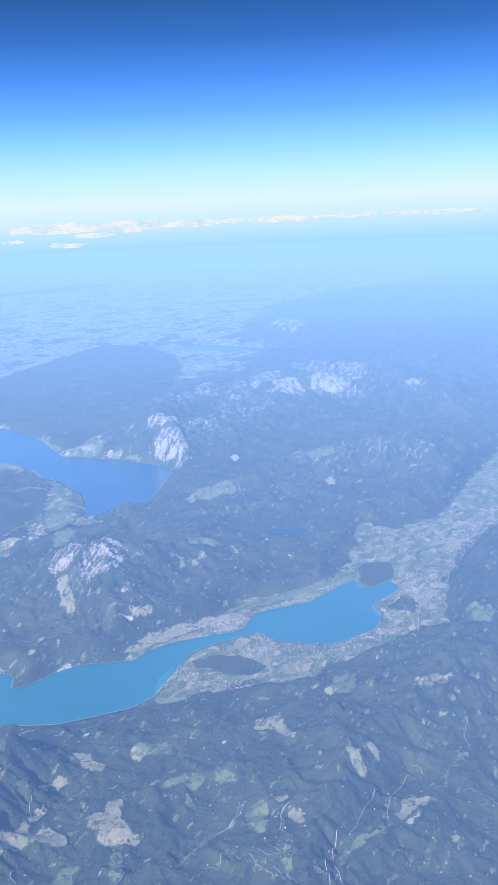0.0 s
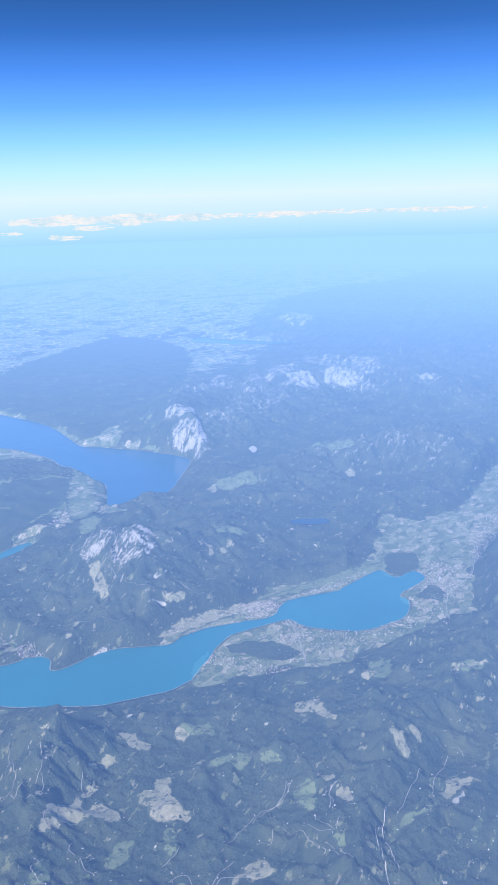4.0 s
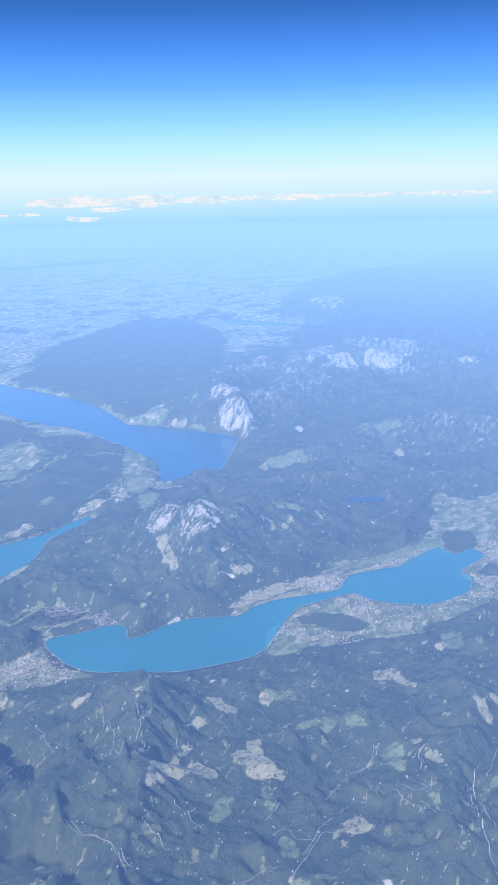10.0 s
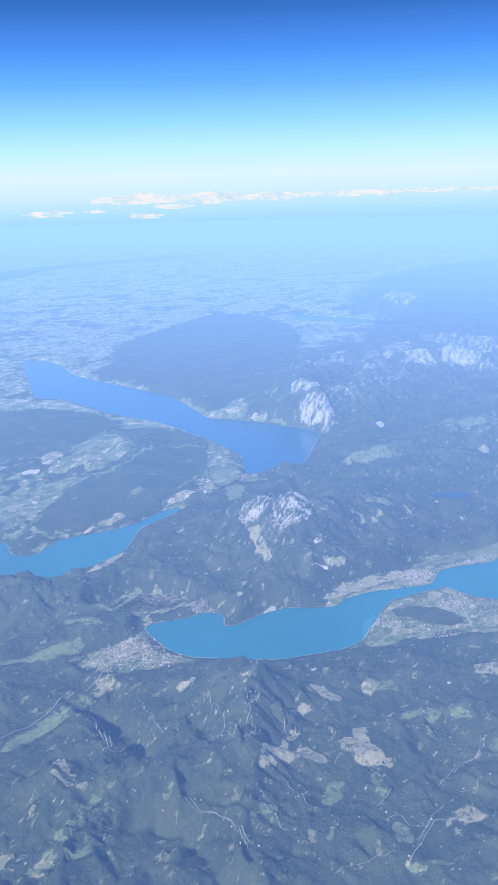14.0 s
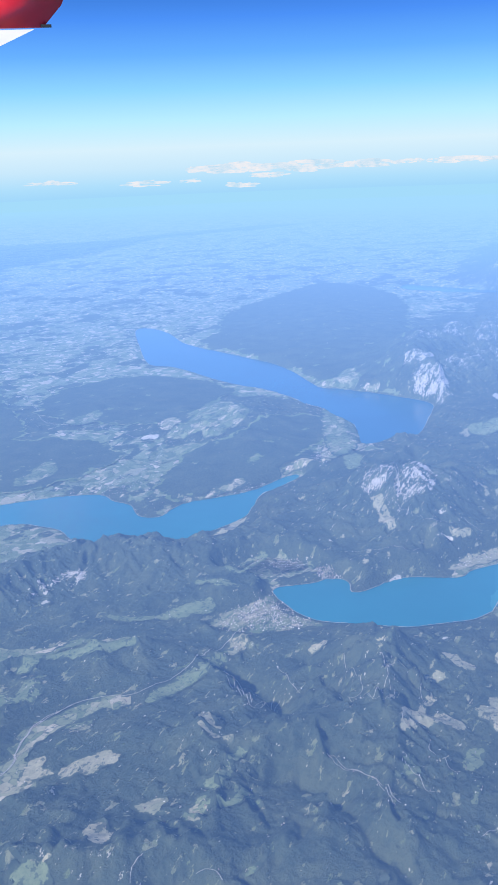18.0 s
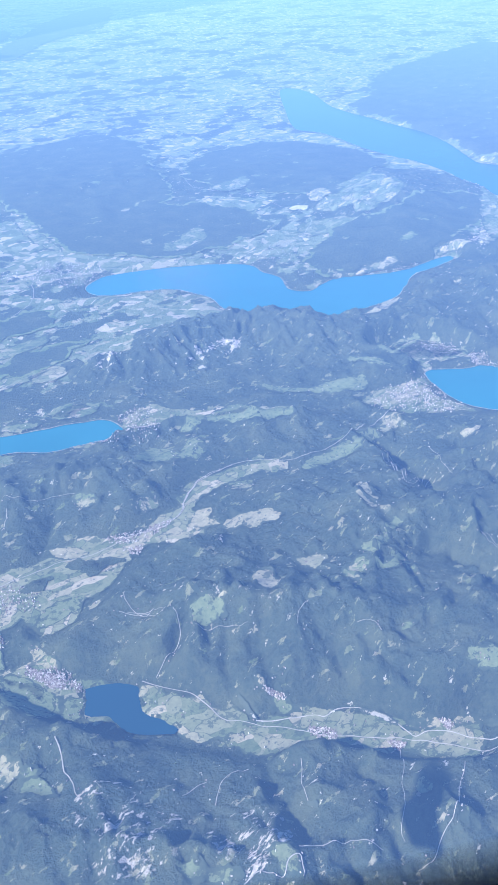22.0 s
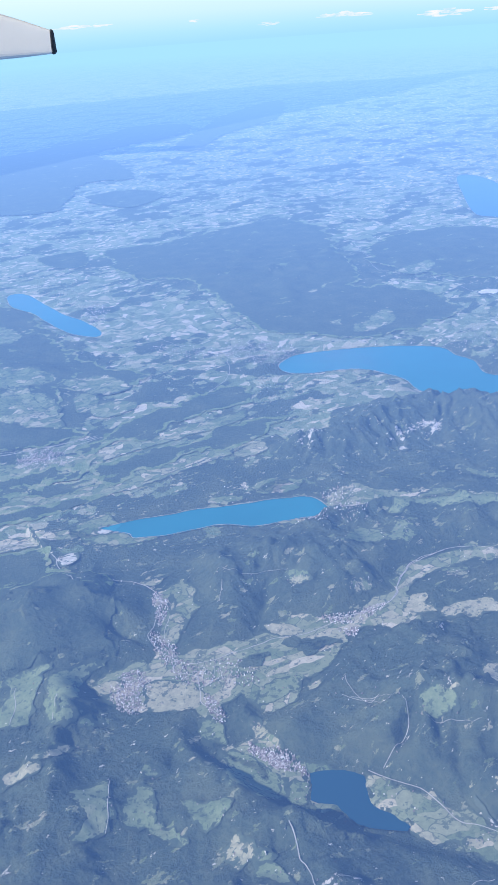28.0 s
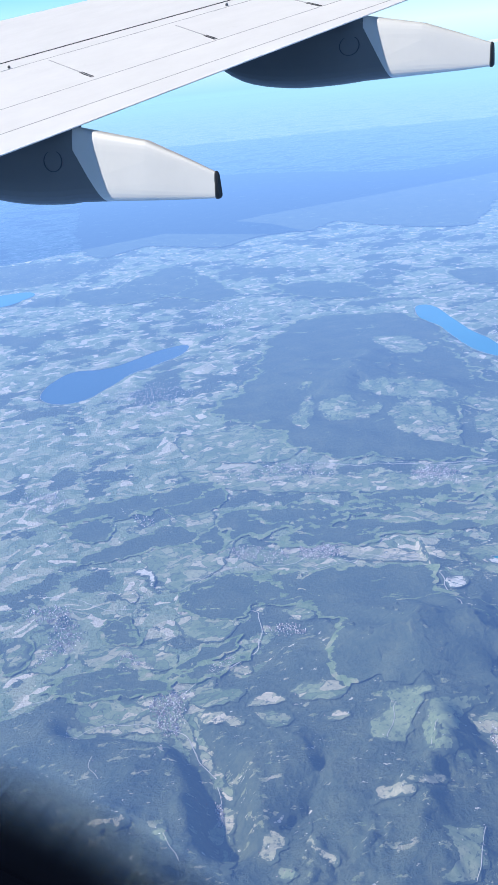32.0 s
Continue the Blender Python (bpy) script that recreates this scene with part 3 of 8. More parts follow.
MEADOWS.append(("g", [(-8.14, -2.44), (-7.89, -2.56), (-7.93, -2.66), (-8.12, -2.81), (-8.21, -2.64), (-8.2, -2.53)]))
MEADOWS.append(("g", [(-8.36, -1.7), (-8.07, -1.75), (-8.06, -1.78), (-8.32, -1.79)]))
MEADOWS.append(("t", [(-6.89, 0.35), (-6.74, 0.08), (-6.8, -0.26), (-6.87, -0.22), (-6.94, 0.11)]))
MEADOWS.append(("t", [(-4.75, 1.6), (-4.48, 1.85), (-4.26, 1.82), (-4.06, 1.66), (-4.36, 1.67), (-4.51, 1.51), (-4.68, 1.53)]))
MEADOWS.append(("g", [(-5.06, 1.82), (-4.87, 1.7), (-4.64, 1.7), (-4.8, 1.59), (-5.11, 1.57), (-5.28, 1.58)]))
MEADOWS.append(("g", [(-2.72, 3.37), (-1.9, 3.47), (-1.45, 3.31), (-1.5, 3.06), (-1.94, 3.02), (-2.6, 2.95)]))
MEADOWS.append(("g", [(-1.73, 2.86), (-1.29, 2.75), (-1.27, 2.3), (-1.6, 2.37), (-1.91, 2.51)]))
MEADOWS.append(("g", [(-3.16, 3.5), (-3.08, 3.03), (-2.95, 2.71), (-3.18, 2.81), (-3.33, 3.06)]))
MEADOWS.append(("t", [(-3.84, 0.7), (-3.68, 0.67), (-3.55, 0.49), (-3.76, 0.49), (-3.85, 0.58)]))
MEADOWS.append(("t", [(-4.03, -0.43), (-4.0, -0.65), (-3.91, -0.79), (-3.92, -0.89), (-4.1, -0.77)]))
MEADOWS.append(("t", [(-4.11, -1.01), (-4.05, -1.11), (-4.15, -1.36), (-3.77, -1.25), (-4.13, -1.43), (-4.21, -1.26), (-4.22, -1.13)]))
MEADOWS.append(("t", [(-3.98, -1.43), (-3.63, -1.4), (-3.53, -1.58), (-3.62, -1.65), (-3.72, -1.54), (-4.06, -1.52)]))
MEADOWS.append(("t", [(-2.88, -0.95), (-3.03, -1.23), (-2.88, -1.34), (-3.04, -1.63), (-2.92, -1.71), (-3.16, -1.82), (-3.29, -1.67), (-3.17, -1.36)]))
MEADOWS.append(("g", [(-2.63, -1.88), (-2.27, -1.98), (-2.14, -2.21), (-2.21, -2.34), (-2.51, -2.2), (-2.64, -2.03)]))
MEADOWS.append(("t", [(-5.51, -1.87), (-5.2, -1.73), (-4.81, -1.63), (-4.47, -1.68), (-4.59, -1.79), (-4.4, -1.94), (-4.4, -2.16), (-4.53, -2.33), (-4.74, -2.23), (-4.87, -2.06), (-5.15, -2.02), (-5.38, -1.97)]))
MEADOWS.append(("t", [(-3.88, -2.26), (-3.44, -2.29), (-3.49, -2.45), (-3.84, -2.66), (-4.0, -2.91), (-3.99, -3.03), (-4.12, -3.05), (-4.28, -2.89), (-4.37, -2.69), (-4.22, -2.48), (-4.17, -2.25)]))
MEADOWS.append(("t", [(-4.3, -1.61), (-4.06, -1.69), (-4.33, -1.81), (-4.5, -1.74)]))
MEADOWS.append(("g", [(-5.36, -2.59), (-4.83, -2.52), (-4.71, -2.69), (-5.09, -2.83), (-5.31, -2.71)]))
MEADOWS.append(("g", [(-4.36, -2.87), (-4.32, -2.99), (-4.72, -3.3), (-4.88, -3.26), (-4.73, -3.07)]))
MEADOWS.append(("g", [(-6.12, -2.23), (-5.7, -2.1), (-5.62, -2.16), (-5.91, -2.39), (-6.13, -2.34), (-6.34, -2.29)]))
MEADOWS.append(("g", [(-5.06, -3.42), (-4.99, -3.61), (-5.16, -3.83), (-5.46, -3.82), (-5.37, -3.63)]))
MEADOWS.append(("g", [(-5.85, -2.96), (-5.48, -2.96), (-5.48, -3.04), (-5.86, -3.07)]))
MEADOWS.append(("g", [(-6.63, -2.79), (-6.19, -2.71), (-6.11, -2.73), (-6.6, -2.86)]))
MEADOWS.append(("g", [(-3.03, -2.76), (-2.83, -2.87), (-2.69, -3.12), (-2.8, -3.21), (-3.01, -3.05), (-3.1, -2.83)]))
MEADOWS.append(("g", [(-2.76, -3.33), (-2.51, -3.36), (-2.54, -3.49), (-2.55, -3.67), (-2.69, -3.59), (-2.72, -3.44)]))
MEADOWS.append(("t", [(-1.43, -3.26), (-1.15, -3.2), (-0.87, -3.36), (-1.18, -3.66), (-1.53, -3.87), (-1.62, -3.81), (-1.38, -3.56), (-1.3, -3.35)]))
MEADOWS.append(("g", [(-0.64, -2.64), (-0.45, -2.86), (-0.44, -3.16), (-0.57, -3.0)]))
MEADOWS.append(("t", [(-2.95, -4.55), (-2.92, -4.69), (-3.28, -4.92), (-3.42, -4.94), (-3.23, -4.75)]))
MEADOWS.append(("g", [(-3.03, -3.97), (-2.81, -4.12), (-3.3, -4.43), (-3.48, -4.42), (-3.46, -4.23)]))
MEADOWS.append(("g", [(-3.79, -4.76), (-3.88, -5.02), (-4.1, -5.12), (-4.01, -4.99)]))
MEADOWS.append(("t", [(-5.48, -3.97), (-5.07, -4.0), (-4.58, -4.02), (-4.25, -4.1), (-4.36, -4.35), (-4.49, -4.47), (-4.59, -4.31), (-4.7, -4.13), (-5.07, -4.07), (-5.36, -4.05), (-5.62, -3.96), (-5.74, -3.89), (-5.54, -3.93)]))
MEADOWS.append(("g", [(-5.78, -3.83), (-5.61, -4.02), (-5.33, -4.24), (-5.38, -4.39), (-5.59, -4.22), (-5.75, -3.96)]))
MEADOWS.append(("g", [(-4.86, -4.4), (-4.9, -4.68), (-4.93, -4.88), (-4.96, -4.83), (-4.99, -4.57)]))
MEADOWS.append(("g", [(-4.95, 0.34), (-4.75, 0.39), (-4.77, 0.26), (-5.0, 0.14)]))
MEADOWS.append(("g", [(-4.94, -0.07), (-4.67, 0.04), (-4.7, -0.03), (-5.17, -0.34)]))
MEADOWS.append(("g", [(-6.58, -0.64), (-6.45, -0.74), (-6.48, -0.79), (-6.57, -0.71)]))
MEADOWS.append(("g", [(-7.17, -0.44), (-6.84, -0.37), (-6.76, -0.48), (-6.82, -0.49), (-7.06, -0.52), (-7.25, -0.56)]))
MEADOWS.append(("g", [(-7.42, -0.74), (-7.25, -0.92), (-7.38, -1.23), (-7.47, -1.14), (-7.54, -0.91)]))
MEADOWS.append(("t", [(-1.77, -4.8), (-1.54, -4.87), (-1.85, -5.06), (-1.85, -5.18), (-2.09, -5.22), (-2.04, -5.05), (-2.0, -4.93)]))
MEADOWS.append(("t", [(-1.46, -4.97), (-1.34, -5.05), (-1.62, -5.25), (-1.77, -5.23), (-1.68, -5.08)]))
MEADOWS.append(("t", [(-2.45, -5.71), (-2.11, -5.72), (-1.94, -5.86), (-1.87, -6.19), (-1.81, -6.32), (-2.07, -6.03), (-2.31, -5.89), (-2.49, -5.87)]))
MEADOWS.append(("g", [(-3.21, -6.29), (-2.71, -6.22), (-2.47, -6.24), (-2.55, -6.29), (-2.98, -6.32), (-3.3, -6.34)]))
MEADOWS.append(("g", [(-3.09, -6.44), (-2.77, -6.43), (-2.63, -6.49), (-2.89, -6.52), (-3.12, -6.5)]))
MEADOWS.append(("t", [(-2.66, -6.45), (-2.36, -6.43), (-2.37, -6.5), (-2.58, -6.51)]))
MEADOWS.append(("g", [(-3.34, -5.38), (-3.13, -5.41), (-2.95, -5.6), (-2.57, -5.76), (-2.77, -5.78), (-3.12, -5.65), (-3.35, -5.52), (-3.61, -5.51)]))
MEADOWS.append(("t", [(0.03, -5.15), (0.46, -5.24), (0.68, -5.53), (0.62, -5.72), (0.48, -5.5), (0.14, -5.29)]))
MEADOWS.append(("t", [(-0.2, -5.59), (-0.07, -5.68), (-0.18, -5.8), (-0.24, -5.7)]))
MEADOWS.append(("t", [(-1.47, -3.29), (-1.18, -3.23), (-0.97, -3.37), (-1.19, -3.66), (-1.54, -3.96), (-1.59, -3.8), (-1.35, -3.56)]))
MEADOWS.append(("t", [(-0.15, -3.77), (0.05, -3.84), (0.02, -4.03), (-0.17, -3.96)]))
MEADOWS.append(("g", [(-3.06, -2.73), (-2.8, -2.72), (-2.78, -3.0), (-2.76, -3.12), (-3.05, -2.99), (-3.13, -2.91)]))
MEADOWS.append(("g", [(-2.75, -3.28), (-2.53, -3.26), (-2.56, -3.4), (-2.54, -3.62), (-2.67, -3.59), (-2.73, -3.42)]))
MEADOWS.append(("t", [(-2.75, -1.93), (-2.51, -1.91), (-2.43, -2.06), (-2.58, -2.09), (-2.68, -2.07)]))
MEADOWS.append(("g", [(-2.5, -2.14), (-2.24, -2.13), (-2.18, -2.31), (-2.26, -2.41), (-2.44, -2.34)]))
MEADOWS.append(("t", [(-2.97, -4.46), (-2.92, -4.56), (-3.01, -4.75), (-3.28, -4.98), (-3.39, -4.91), (-3.15, -4.66)]))
MEADOWS.append(("t", [(-2.86, -4.1), (-2.81, -4.28), (-2.81, -4.43), (-2.97, -4.43)]))
MEADOWS.append(("t", [(-12.2, 2.24), (-12.02, 2.63), (-11.68, 2.45), (-11.53, 2.16), (-11.67, 1.92), (-11.94, 1.99)]))
MEADOWS.append(("t", [(-12.61, 2.99), (-12.35, 2.97), (-12.17, 2.86), (-12.32, 2.72), (-12.53, 2.75)]))
MEADOWS.append(("g", [(-13.42, 3.64), (-13.19, 3.64), (-12.88, 3.44), (-13.04, 3.32), (-13.23, 3.12), (-13.38, 2.87), (-13.53, 2.76), (-13.78, 2.94), (-13.78, 3.13), (-13.54, 3.31)]))
MEADOWS.append(("g", [(-13.14, 3.08), (-12.94, 3.28), (-12.64, 3.3), (-12.21, 3.25), (-12.4, 3.19), (-12.75, 3.0), (-12.98, 2.42), (-13.3, 2.38), (-13.25, 2.74)]))
MEADOWS.append(("g", [(-13.07, 2.32), (-12.9, 2.39), (-12.72, 2.34), (-12.69, 2.25), (-12.91, 2.23)]))
MEADOWS.append(("t", [(-14.14, 1.99), (-13.86, 2.18), (-13.6, 1.98), (-13.66, 1.89), (-13.9, 1.86), (-14.04, 1.93)]))
MEADOWS.append(("t", [(-13.66, 2.16), (-13.48, 2.1), (-13.27, 2.16), (-13.06, 2.04), (-13.22, 2.05), (-13.43, 1.93), (-13.65, 2.01)]))
MEADOWS.append(("g", [(-13.56, 1.42), (-13.3, 1.47), (-13.08, 1.47), (-13.03, 1.38), (-13.23, 1.07), (-13.25, 0.92), (-13.42, 0.82), (-13.73, 0.78), (-13.76, 0.89), (-13.58, 0.95), (-13.48, 1.1), (-13.54, 1.24)]))
MEADOWS.append(("g", [(-13.19, 0.9), (-12.99, 1.17), (-12.84, 1.22), (-12.75, 1.01), (-12.86, 0.87), (-12.92, 0.7), (-13.11, 0.7), (-13.22, 0.78)]))
MEADOWS.append(("g", [(-12.81, 1.27), (-12.63, 1.44), (-12.55, 1.34), (-12.56, 1.17), (-12.71, 1.21)]))
MEADOWS.append(("g", [(-13.03, 0.61), (-12.88, 0.7), (-12.77, 0.5), (-12.76, 0.28), (-12.89, 0.34)]))
MEADOWS.append(("g", [(-12.58, 0.77), (-12.4, 0.55), (-12.18, 0.35), (-12.31, 0.26), (-12.57, 0.23), (-12.61, 0.33), (-12.62, 0.53)]))
MEADOWS.append(("t", [(-12.61, -0.05), (-12.48, 0.01), (-12.36, -0.06), (-12.35, -0.2), (-12.45, -0.3), (-12.62, -0.21)]))
MEADOWS.append(("g", [(-12.39, -0.2), (-12.23, -0.3), (-12.23, -0.45), (-12.39, -0.43), (-12.47, -0.32)]))
MEADOWS.append(("g", [(-11.89, 1.25), (-11.73, 1.09), (-11.55, 0.86), (-11.55, 0.59), (-11.61, 0.4), (-11.9, 0.17), (-12.01, 0.33), (-11.89, 0.73), (-11.91, 1.05)]))
MEADOWS.append(("t", [(-11.38, 1.34), (-11.24, 1.37), (-11.3, 1.22), (-11.21, 0.96), (-11.28, 0.82), (-11.4, 0.96), (-11.43, 1.21)]))
MEADOWS.append(("g", [(-11.94, 1.48), (-11.81, 1.69), (-11.68, 1.71), (-11.59, 1.54), (-11.69, 1.27), (-11.85, 1.32)]))
MEADOWS.append(("g", [(-11.18, 1.57), (-10.94, 1.69), (-10.69, 1.69), (-10.44, 1.58), (-10.61, 1.4), (-10.88, 1.42), (-11.12, 1.48)]))
MEADOWS.append(("t", [(-10.51, 1.37), (-10.28, 1.45), (-10.27, 1.3), (-10.51, 1.21)]))
MEADOWS.append(("t", [(-11.12, 4.53), (-10.91, 4.49), (-10.68, 4.48), (-10.85, 4.34), (-11.04, 4.32)]))
MEADOWS.append(("t", [(-11.19, 3.64), (-10.91, 4.06), (-10.91, 3.9), (-11.0, 3.65), (-10.93, 3.39), (-11.08, 3.36)]))
MEADOWS.append(("t", [(-9.06, 2.41), (-8.8, 2.5), (-8.63, 2.41), (-8.63, 2.34), (-8.92, 2.36)]))
MEADOWS.append(("g", [(-17.34, 4.59), (-17.22, 5.01), (-17.03, 5.02), (-16.76, 4.65), (-16.32, 4.47), (-16.44, 4.29), (-16.77, 4.22), (-17.05, 4.29), (-17.27, 4.4)]))
MEADOWS.append(("t", [(-15.71, 3.86), (-15.83, 4.17), (-15.61, 4.07), (-15.21, 3.78), (-15.19, 3.66), (-15.5, 3.72)]))
MEADOWS.append(("t", [(-15.11, 4.03), (-14.97, 4.2), (-14.66, 4.08), (-14.62, 3.92), (-14.91, 3.9)]))
MEADOWS.append(("g", [(-15.81, 4.44), (-15.49, 4.58), (-15.06, 4.36), (-15.16, 4.21), (-15.38, 4.16), (-15.68, 4.2)]))
MEADOWS.append(("g", [(-14.57, 4.14), (-14.34, 4.21), (-13.94, 3.99), (-13.94, 3.71), (-14.21, 3.77), (-14.47, 3.93)]))
MEADOWS.append(("t", [(-14.31, 3.49), (-13.97, 3.57), (-13.92, 3.46), (-14.16, 3.39)]))
MEADOWS.append(("g", [(-15.07, 3.78), (-14.66, 3.68), (-14.63, 3.42), (-14.91, 3.43)]))
MEADOWS.append(("t", [(-15.35, 1.68), (-15.26, 1.88), (-15.05, 1.88), (-15.03, 1.72), (-15.19, 1.46), (-15.3, 1.47)]))
MEADOWS.append(("t", [(-14.88, 1.71), (-14.77, 1.94), (-14.77, 1.65), (-14.74, 1.51), (-14.62, 1.31), (-14.66, 1.22), (-14.81, 1.45)]))
MEADOWS.append(("g", [(-16.44, 2.01), (-16.35, 2.22), (-16.26, 2.05), (-16.22, 1.86), (-16.33, 1.91)]))
MEADOWS.append(("t", [(-17.09, 2.39), (-16.85, 2.4), (-16.61, 2.34), (-16.74, 2.26), (-17.03, 2.3)]))
MEADOWS.append(("g", [(-16.3, 3.45), (-16.25, 3.82), (-16.15, 3.53), (-16.21, 3.27)]))
MEADOWS.append(("g", [(-15.88, 3.58), (-15.79, 3.46), (-15.78, 3.27), (-15.87, 3.33)]))
MEADOWS.append(("g", [(-15.71, 2.09), (-15.61, 2.14), (-15.63, 1.49), (-15.72, 1.43)]))
MEADOWS.append(("g", [(-15.27, 1.28), (-15.14, 1.39), (-15.03, 1.23), (-15.12, 1.16)]))
MEADOWS.append(("g", [(-15.91, 6.35), (-15.72, 6.51), (-15.05, 6.28), (-15.01, 5.91), (-15.3, 5.64), (-15.7, 5.8)]))
MEADOWS.append(("g", [(-17.34, 5.99), (-16.76, 6.03), (-15.96, 5.61), (-15.89, 5.43), (-16.14, 5.24), (-16.76, 5.44), (-17.16, 5.63)]))
MEADOWS.append(("g", [(-18.06, 5.86), (-17.94, 6.38), (-17.6, 6.28), (-17.49, 5.8), (-17.71, 5.58)]))
MEADOWS.append(("t", [(-16.75, 7.3), (-16.57, 7.49), (-16.39, 7.28), (-16.53, 7.08)]))
MEADOWS.append(("g", [(-14.22, 6.06), (-13.95, 6.12), (-13.86, 5.7), (-14.13, 5.62)]))
MEADOWS.append(("t", [(-15.22, 4.92), (-14.98, 4.98), (-14.93, 4.74), (-15.13, 4.77)]))
MEADOWS.append(("g", [(-18.42, 6.38), (-18.21, 6.6), (-18.04, 6.13), (-18.22, 5.91), (-18.37, 5.96)]))
MEADOWS.append(("g", [(-3.74, 1.95), (-3.47, 1.79), (-3.44, 1.49), (-3.73, 1.61), (-3.9, 1.79)]))
MEADOWS.append(("g", [(0.22, -3.79), (0.54, -4.07), (-0.02, -4.21), (-0.18, -3.98)]))
MEADOWS.append(("t", [(-4.53, -5.42), (-4.37, -5.49), (-4.49, -5.61), (-4.59, -5.47)]))
MEADOWS.append(("g", [(0.21, -5.17), (0.59, -5.32), (0.59, -5.58), (0.33, -5.52), (0.18, -5.31)]))
MEADOWS.append(("g", [(3.59, -4.97), (3.63, -5.27), (3.32, -5.64), (2.37, -5.66)]))
MEADOWS.append(("t", [(8.4, -2.09), (8.67, -2.14), (8.54, -2.25)]))
MEADOWS.append(("g", [(0.23, -3.74), (0.6, -3.83), (0.35, -4.02), (0.11, -3.93)]))
MEADOWS.append(("g", [(11.13, 2.04), (11.86, 1.64), (11.19, 0.63), (10.94, 1.23)]))
MEADOWS.append(("g", [(8.2, 3.7), (8.47, 3.31), (8.27, 2.74), (7.78, 2.82), (7.78, 3.35)]))
MEADOWS.append(("g", [(-2.72, 3.34), (-1.84, 3.56), (-1.47, 3.32), (-1.85, 3.13), (-2.69, 3.11)]))
MEADOWS.append(("g", [(-4.26, 3.41), (-3.85, 3.3), (-3.47, 2.88), (-3.91, 2.78), (-4.26, 3.15)]))
MEADOWS.append(("g", [(-5.84, 1.7), (-5.45, 1.6), (-5.49, 1.25), (-5.72, 1.3), (-6.02, 1.4)]))
MEADOWS.append(("g", [(-8.09, 3.36), (-7.84, 3.46), (-7.65, 3.18), (-7.75, 2.88), (-8.1, 3.14)]))
MEADOWS.append(("g", [(-7.55, 3.12), (-7.21, 3.24), (-7.27, 2.93), (-7.46, 2.77), (-7.7, 2.9)]))
MEADOWS.append(("t", [(-7.61, 2.03), (-7.28, 1.91), (-7.39, 1.72), (-7.69, 1.88)]))
MEADOWS.append(("t", [(-8.32, 1.4), (-8.02, 1.43), (-7.75, 1.27), (-7.6, 0.95), (-7.81, 0.89), (-8.1, 1.0), (-8.32, 1.2)]))
MEADOWS.append(("g", [(-7.13, 3.69), (-6.17, 4.01), (-5.6, 3.68), (-5.66, 2.63), (-5.78, 2.59), (-6.31, 2.85), (-6.71, 3.46), (-7.08, 3.43)]))
MEADOWS.append(("g", [(-4.55, 3.52), (-4.0, 3.36), (-3.66, 3.25), (-3.72, 3.0), (-4.14, 2.96), (-4.39, 3.26)]))
MEADOWS.append(("g", [(-6.48, 1.66), (-5.99, 1.72), (-5.46, 1.62), (-5.55, 1.37), (-6.0, 1.37), (-6.44, 1.4)]))
MEADOWS.append(("g", [(-2.76, 3.37), (-1.56, 3.49), (-1.43, 3.18), (-1.36, 2.68), (-1.28, 2.3), (-1.82, 2.6), (-2.55, 2.97)]))
MEADOWS.append(("g", [(-8.47, 3.21), (-7.81, 3.55), (-7.68, 3.03), (-8.14, 3.18)]))
MEADOWS.append(("g", [(-7.62, 3.11), (-7.2, 3.28), (-7.4, 2.91), (-7.7, 2.9)]))
MEADOWS.append(("g", [(-8.22, 5.81), (-7.73, 5.91), (-7.53, 5.53), (-7.84, 5.44)]))
MEADOWS.append(("g", [(-9.13, 6.08), (-8.71, 6.03), (-8.44, 5.75), (-8.88, 5.76)]))
MEADOWS.append(("g", [(-10.64, 12.55), (-9.75, 12.91), (-9.72, 11.92), (-9.73, 10.54), (-10.32, 10.94), (-10.79, 11.65)]))
MEADOWS.append(("g", [(-12.87, 13.0), (-12.24, 13.36), (-12.6, 12.28)]))
MEADOWS.append(("g", [(-12.16, 13.24), (-11.3, 13.42), (-11.31, 12.37), (-11.9, 12.61)]))
MEADOWS.append(("g", [(-9.06, 11.69), (-8.4, 11.97), (-8.8, 11.05), (-9.25, 10.92)]))
MEADOWS.append(("g", [(4.79, 11.09), (6.59, 11.51), (5.63, 9.58), (4.37, 8.66), (3.45, 9.22), (2.84, 9.75), (2.96, 10.28)]))
MEADOWS.append(("g", [(-1.45, 11.14), (0.0, 11.68), (-0.59, 10.73), (-1.34, 10.7)]))
MEADOWS.append(("g", [(-1.93, 11.79), (-1.49, 11.92), (-1.72, 11.35)]))
MEADOWS.append(("g", [(2.32, 13.94), (3.72, 13.96), (3.29, 13.37), (2.37, 13.22)]))
MEADOWS.append(("g", [(10.41, 10.0), (11.12, 10.02), (13.11, 10.02), (10.87, 8.85), (10.55, 9.42)]))
MEADOWS.append(("g", [(10.64, 8.92), (10.93, 7.91), (10.84, 7.45), (10.62, 6.13), (10.67, 7.14)]))
MEADOWS.append(("g", [(-3.21, 15.74), (-2.84, 15.3), (-3.21, 14.26), (-3.54, 12.83), (-3.75, 13.88)]))
MEADOWS.append(("g", [(-1.77, 11.11), (-0.7, 11.5), (0.06, 11.68), (-0.8, 10.72), (-1.59, 10.68)]))
MEADOWS.append(("g", [(-0.87, 14.19), (-0.42, 14.27), (-0.61, 13.95)]))
MEADOWS.append(("g", [(-9.57, 17.81), (-8.54, 17.38), (-8.52, 16.03), (-9.47, 16.01)]))
MEADOWS.append(("g", [(-12.42, 13.62), (-12.06, 14.06), (-12.31, 12.74), (-12.7, 12.67)]))
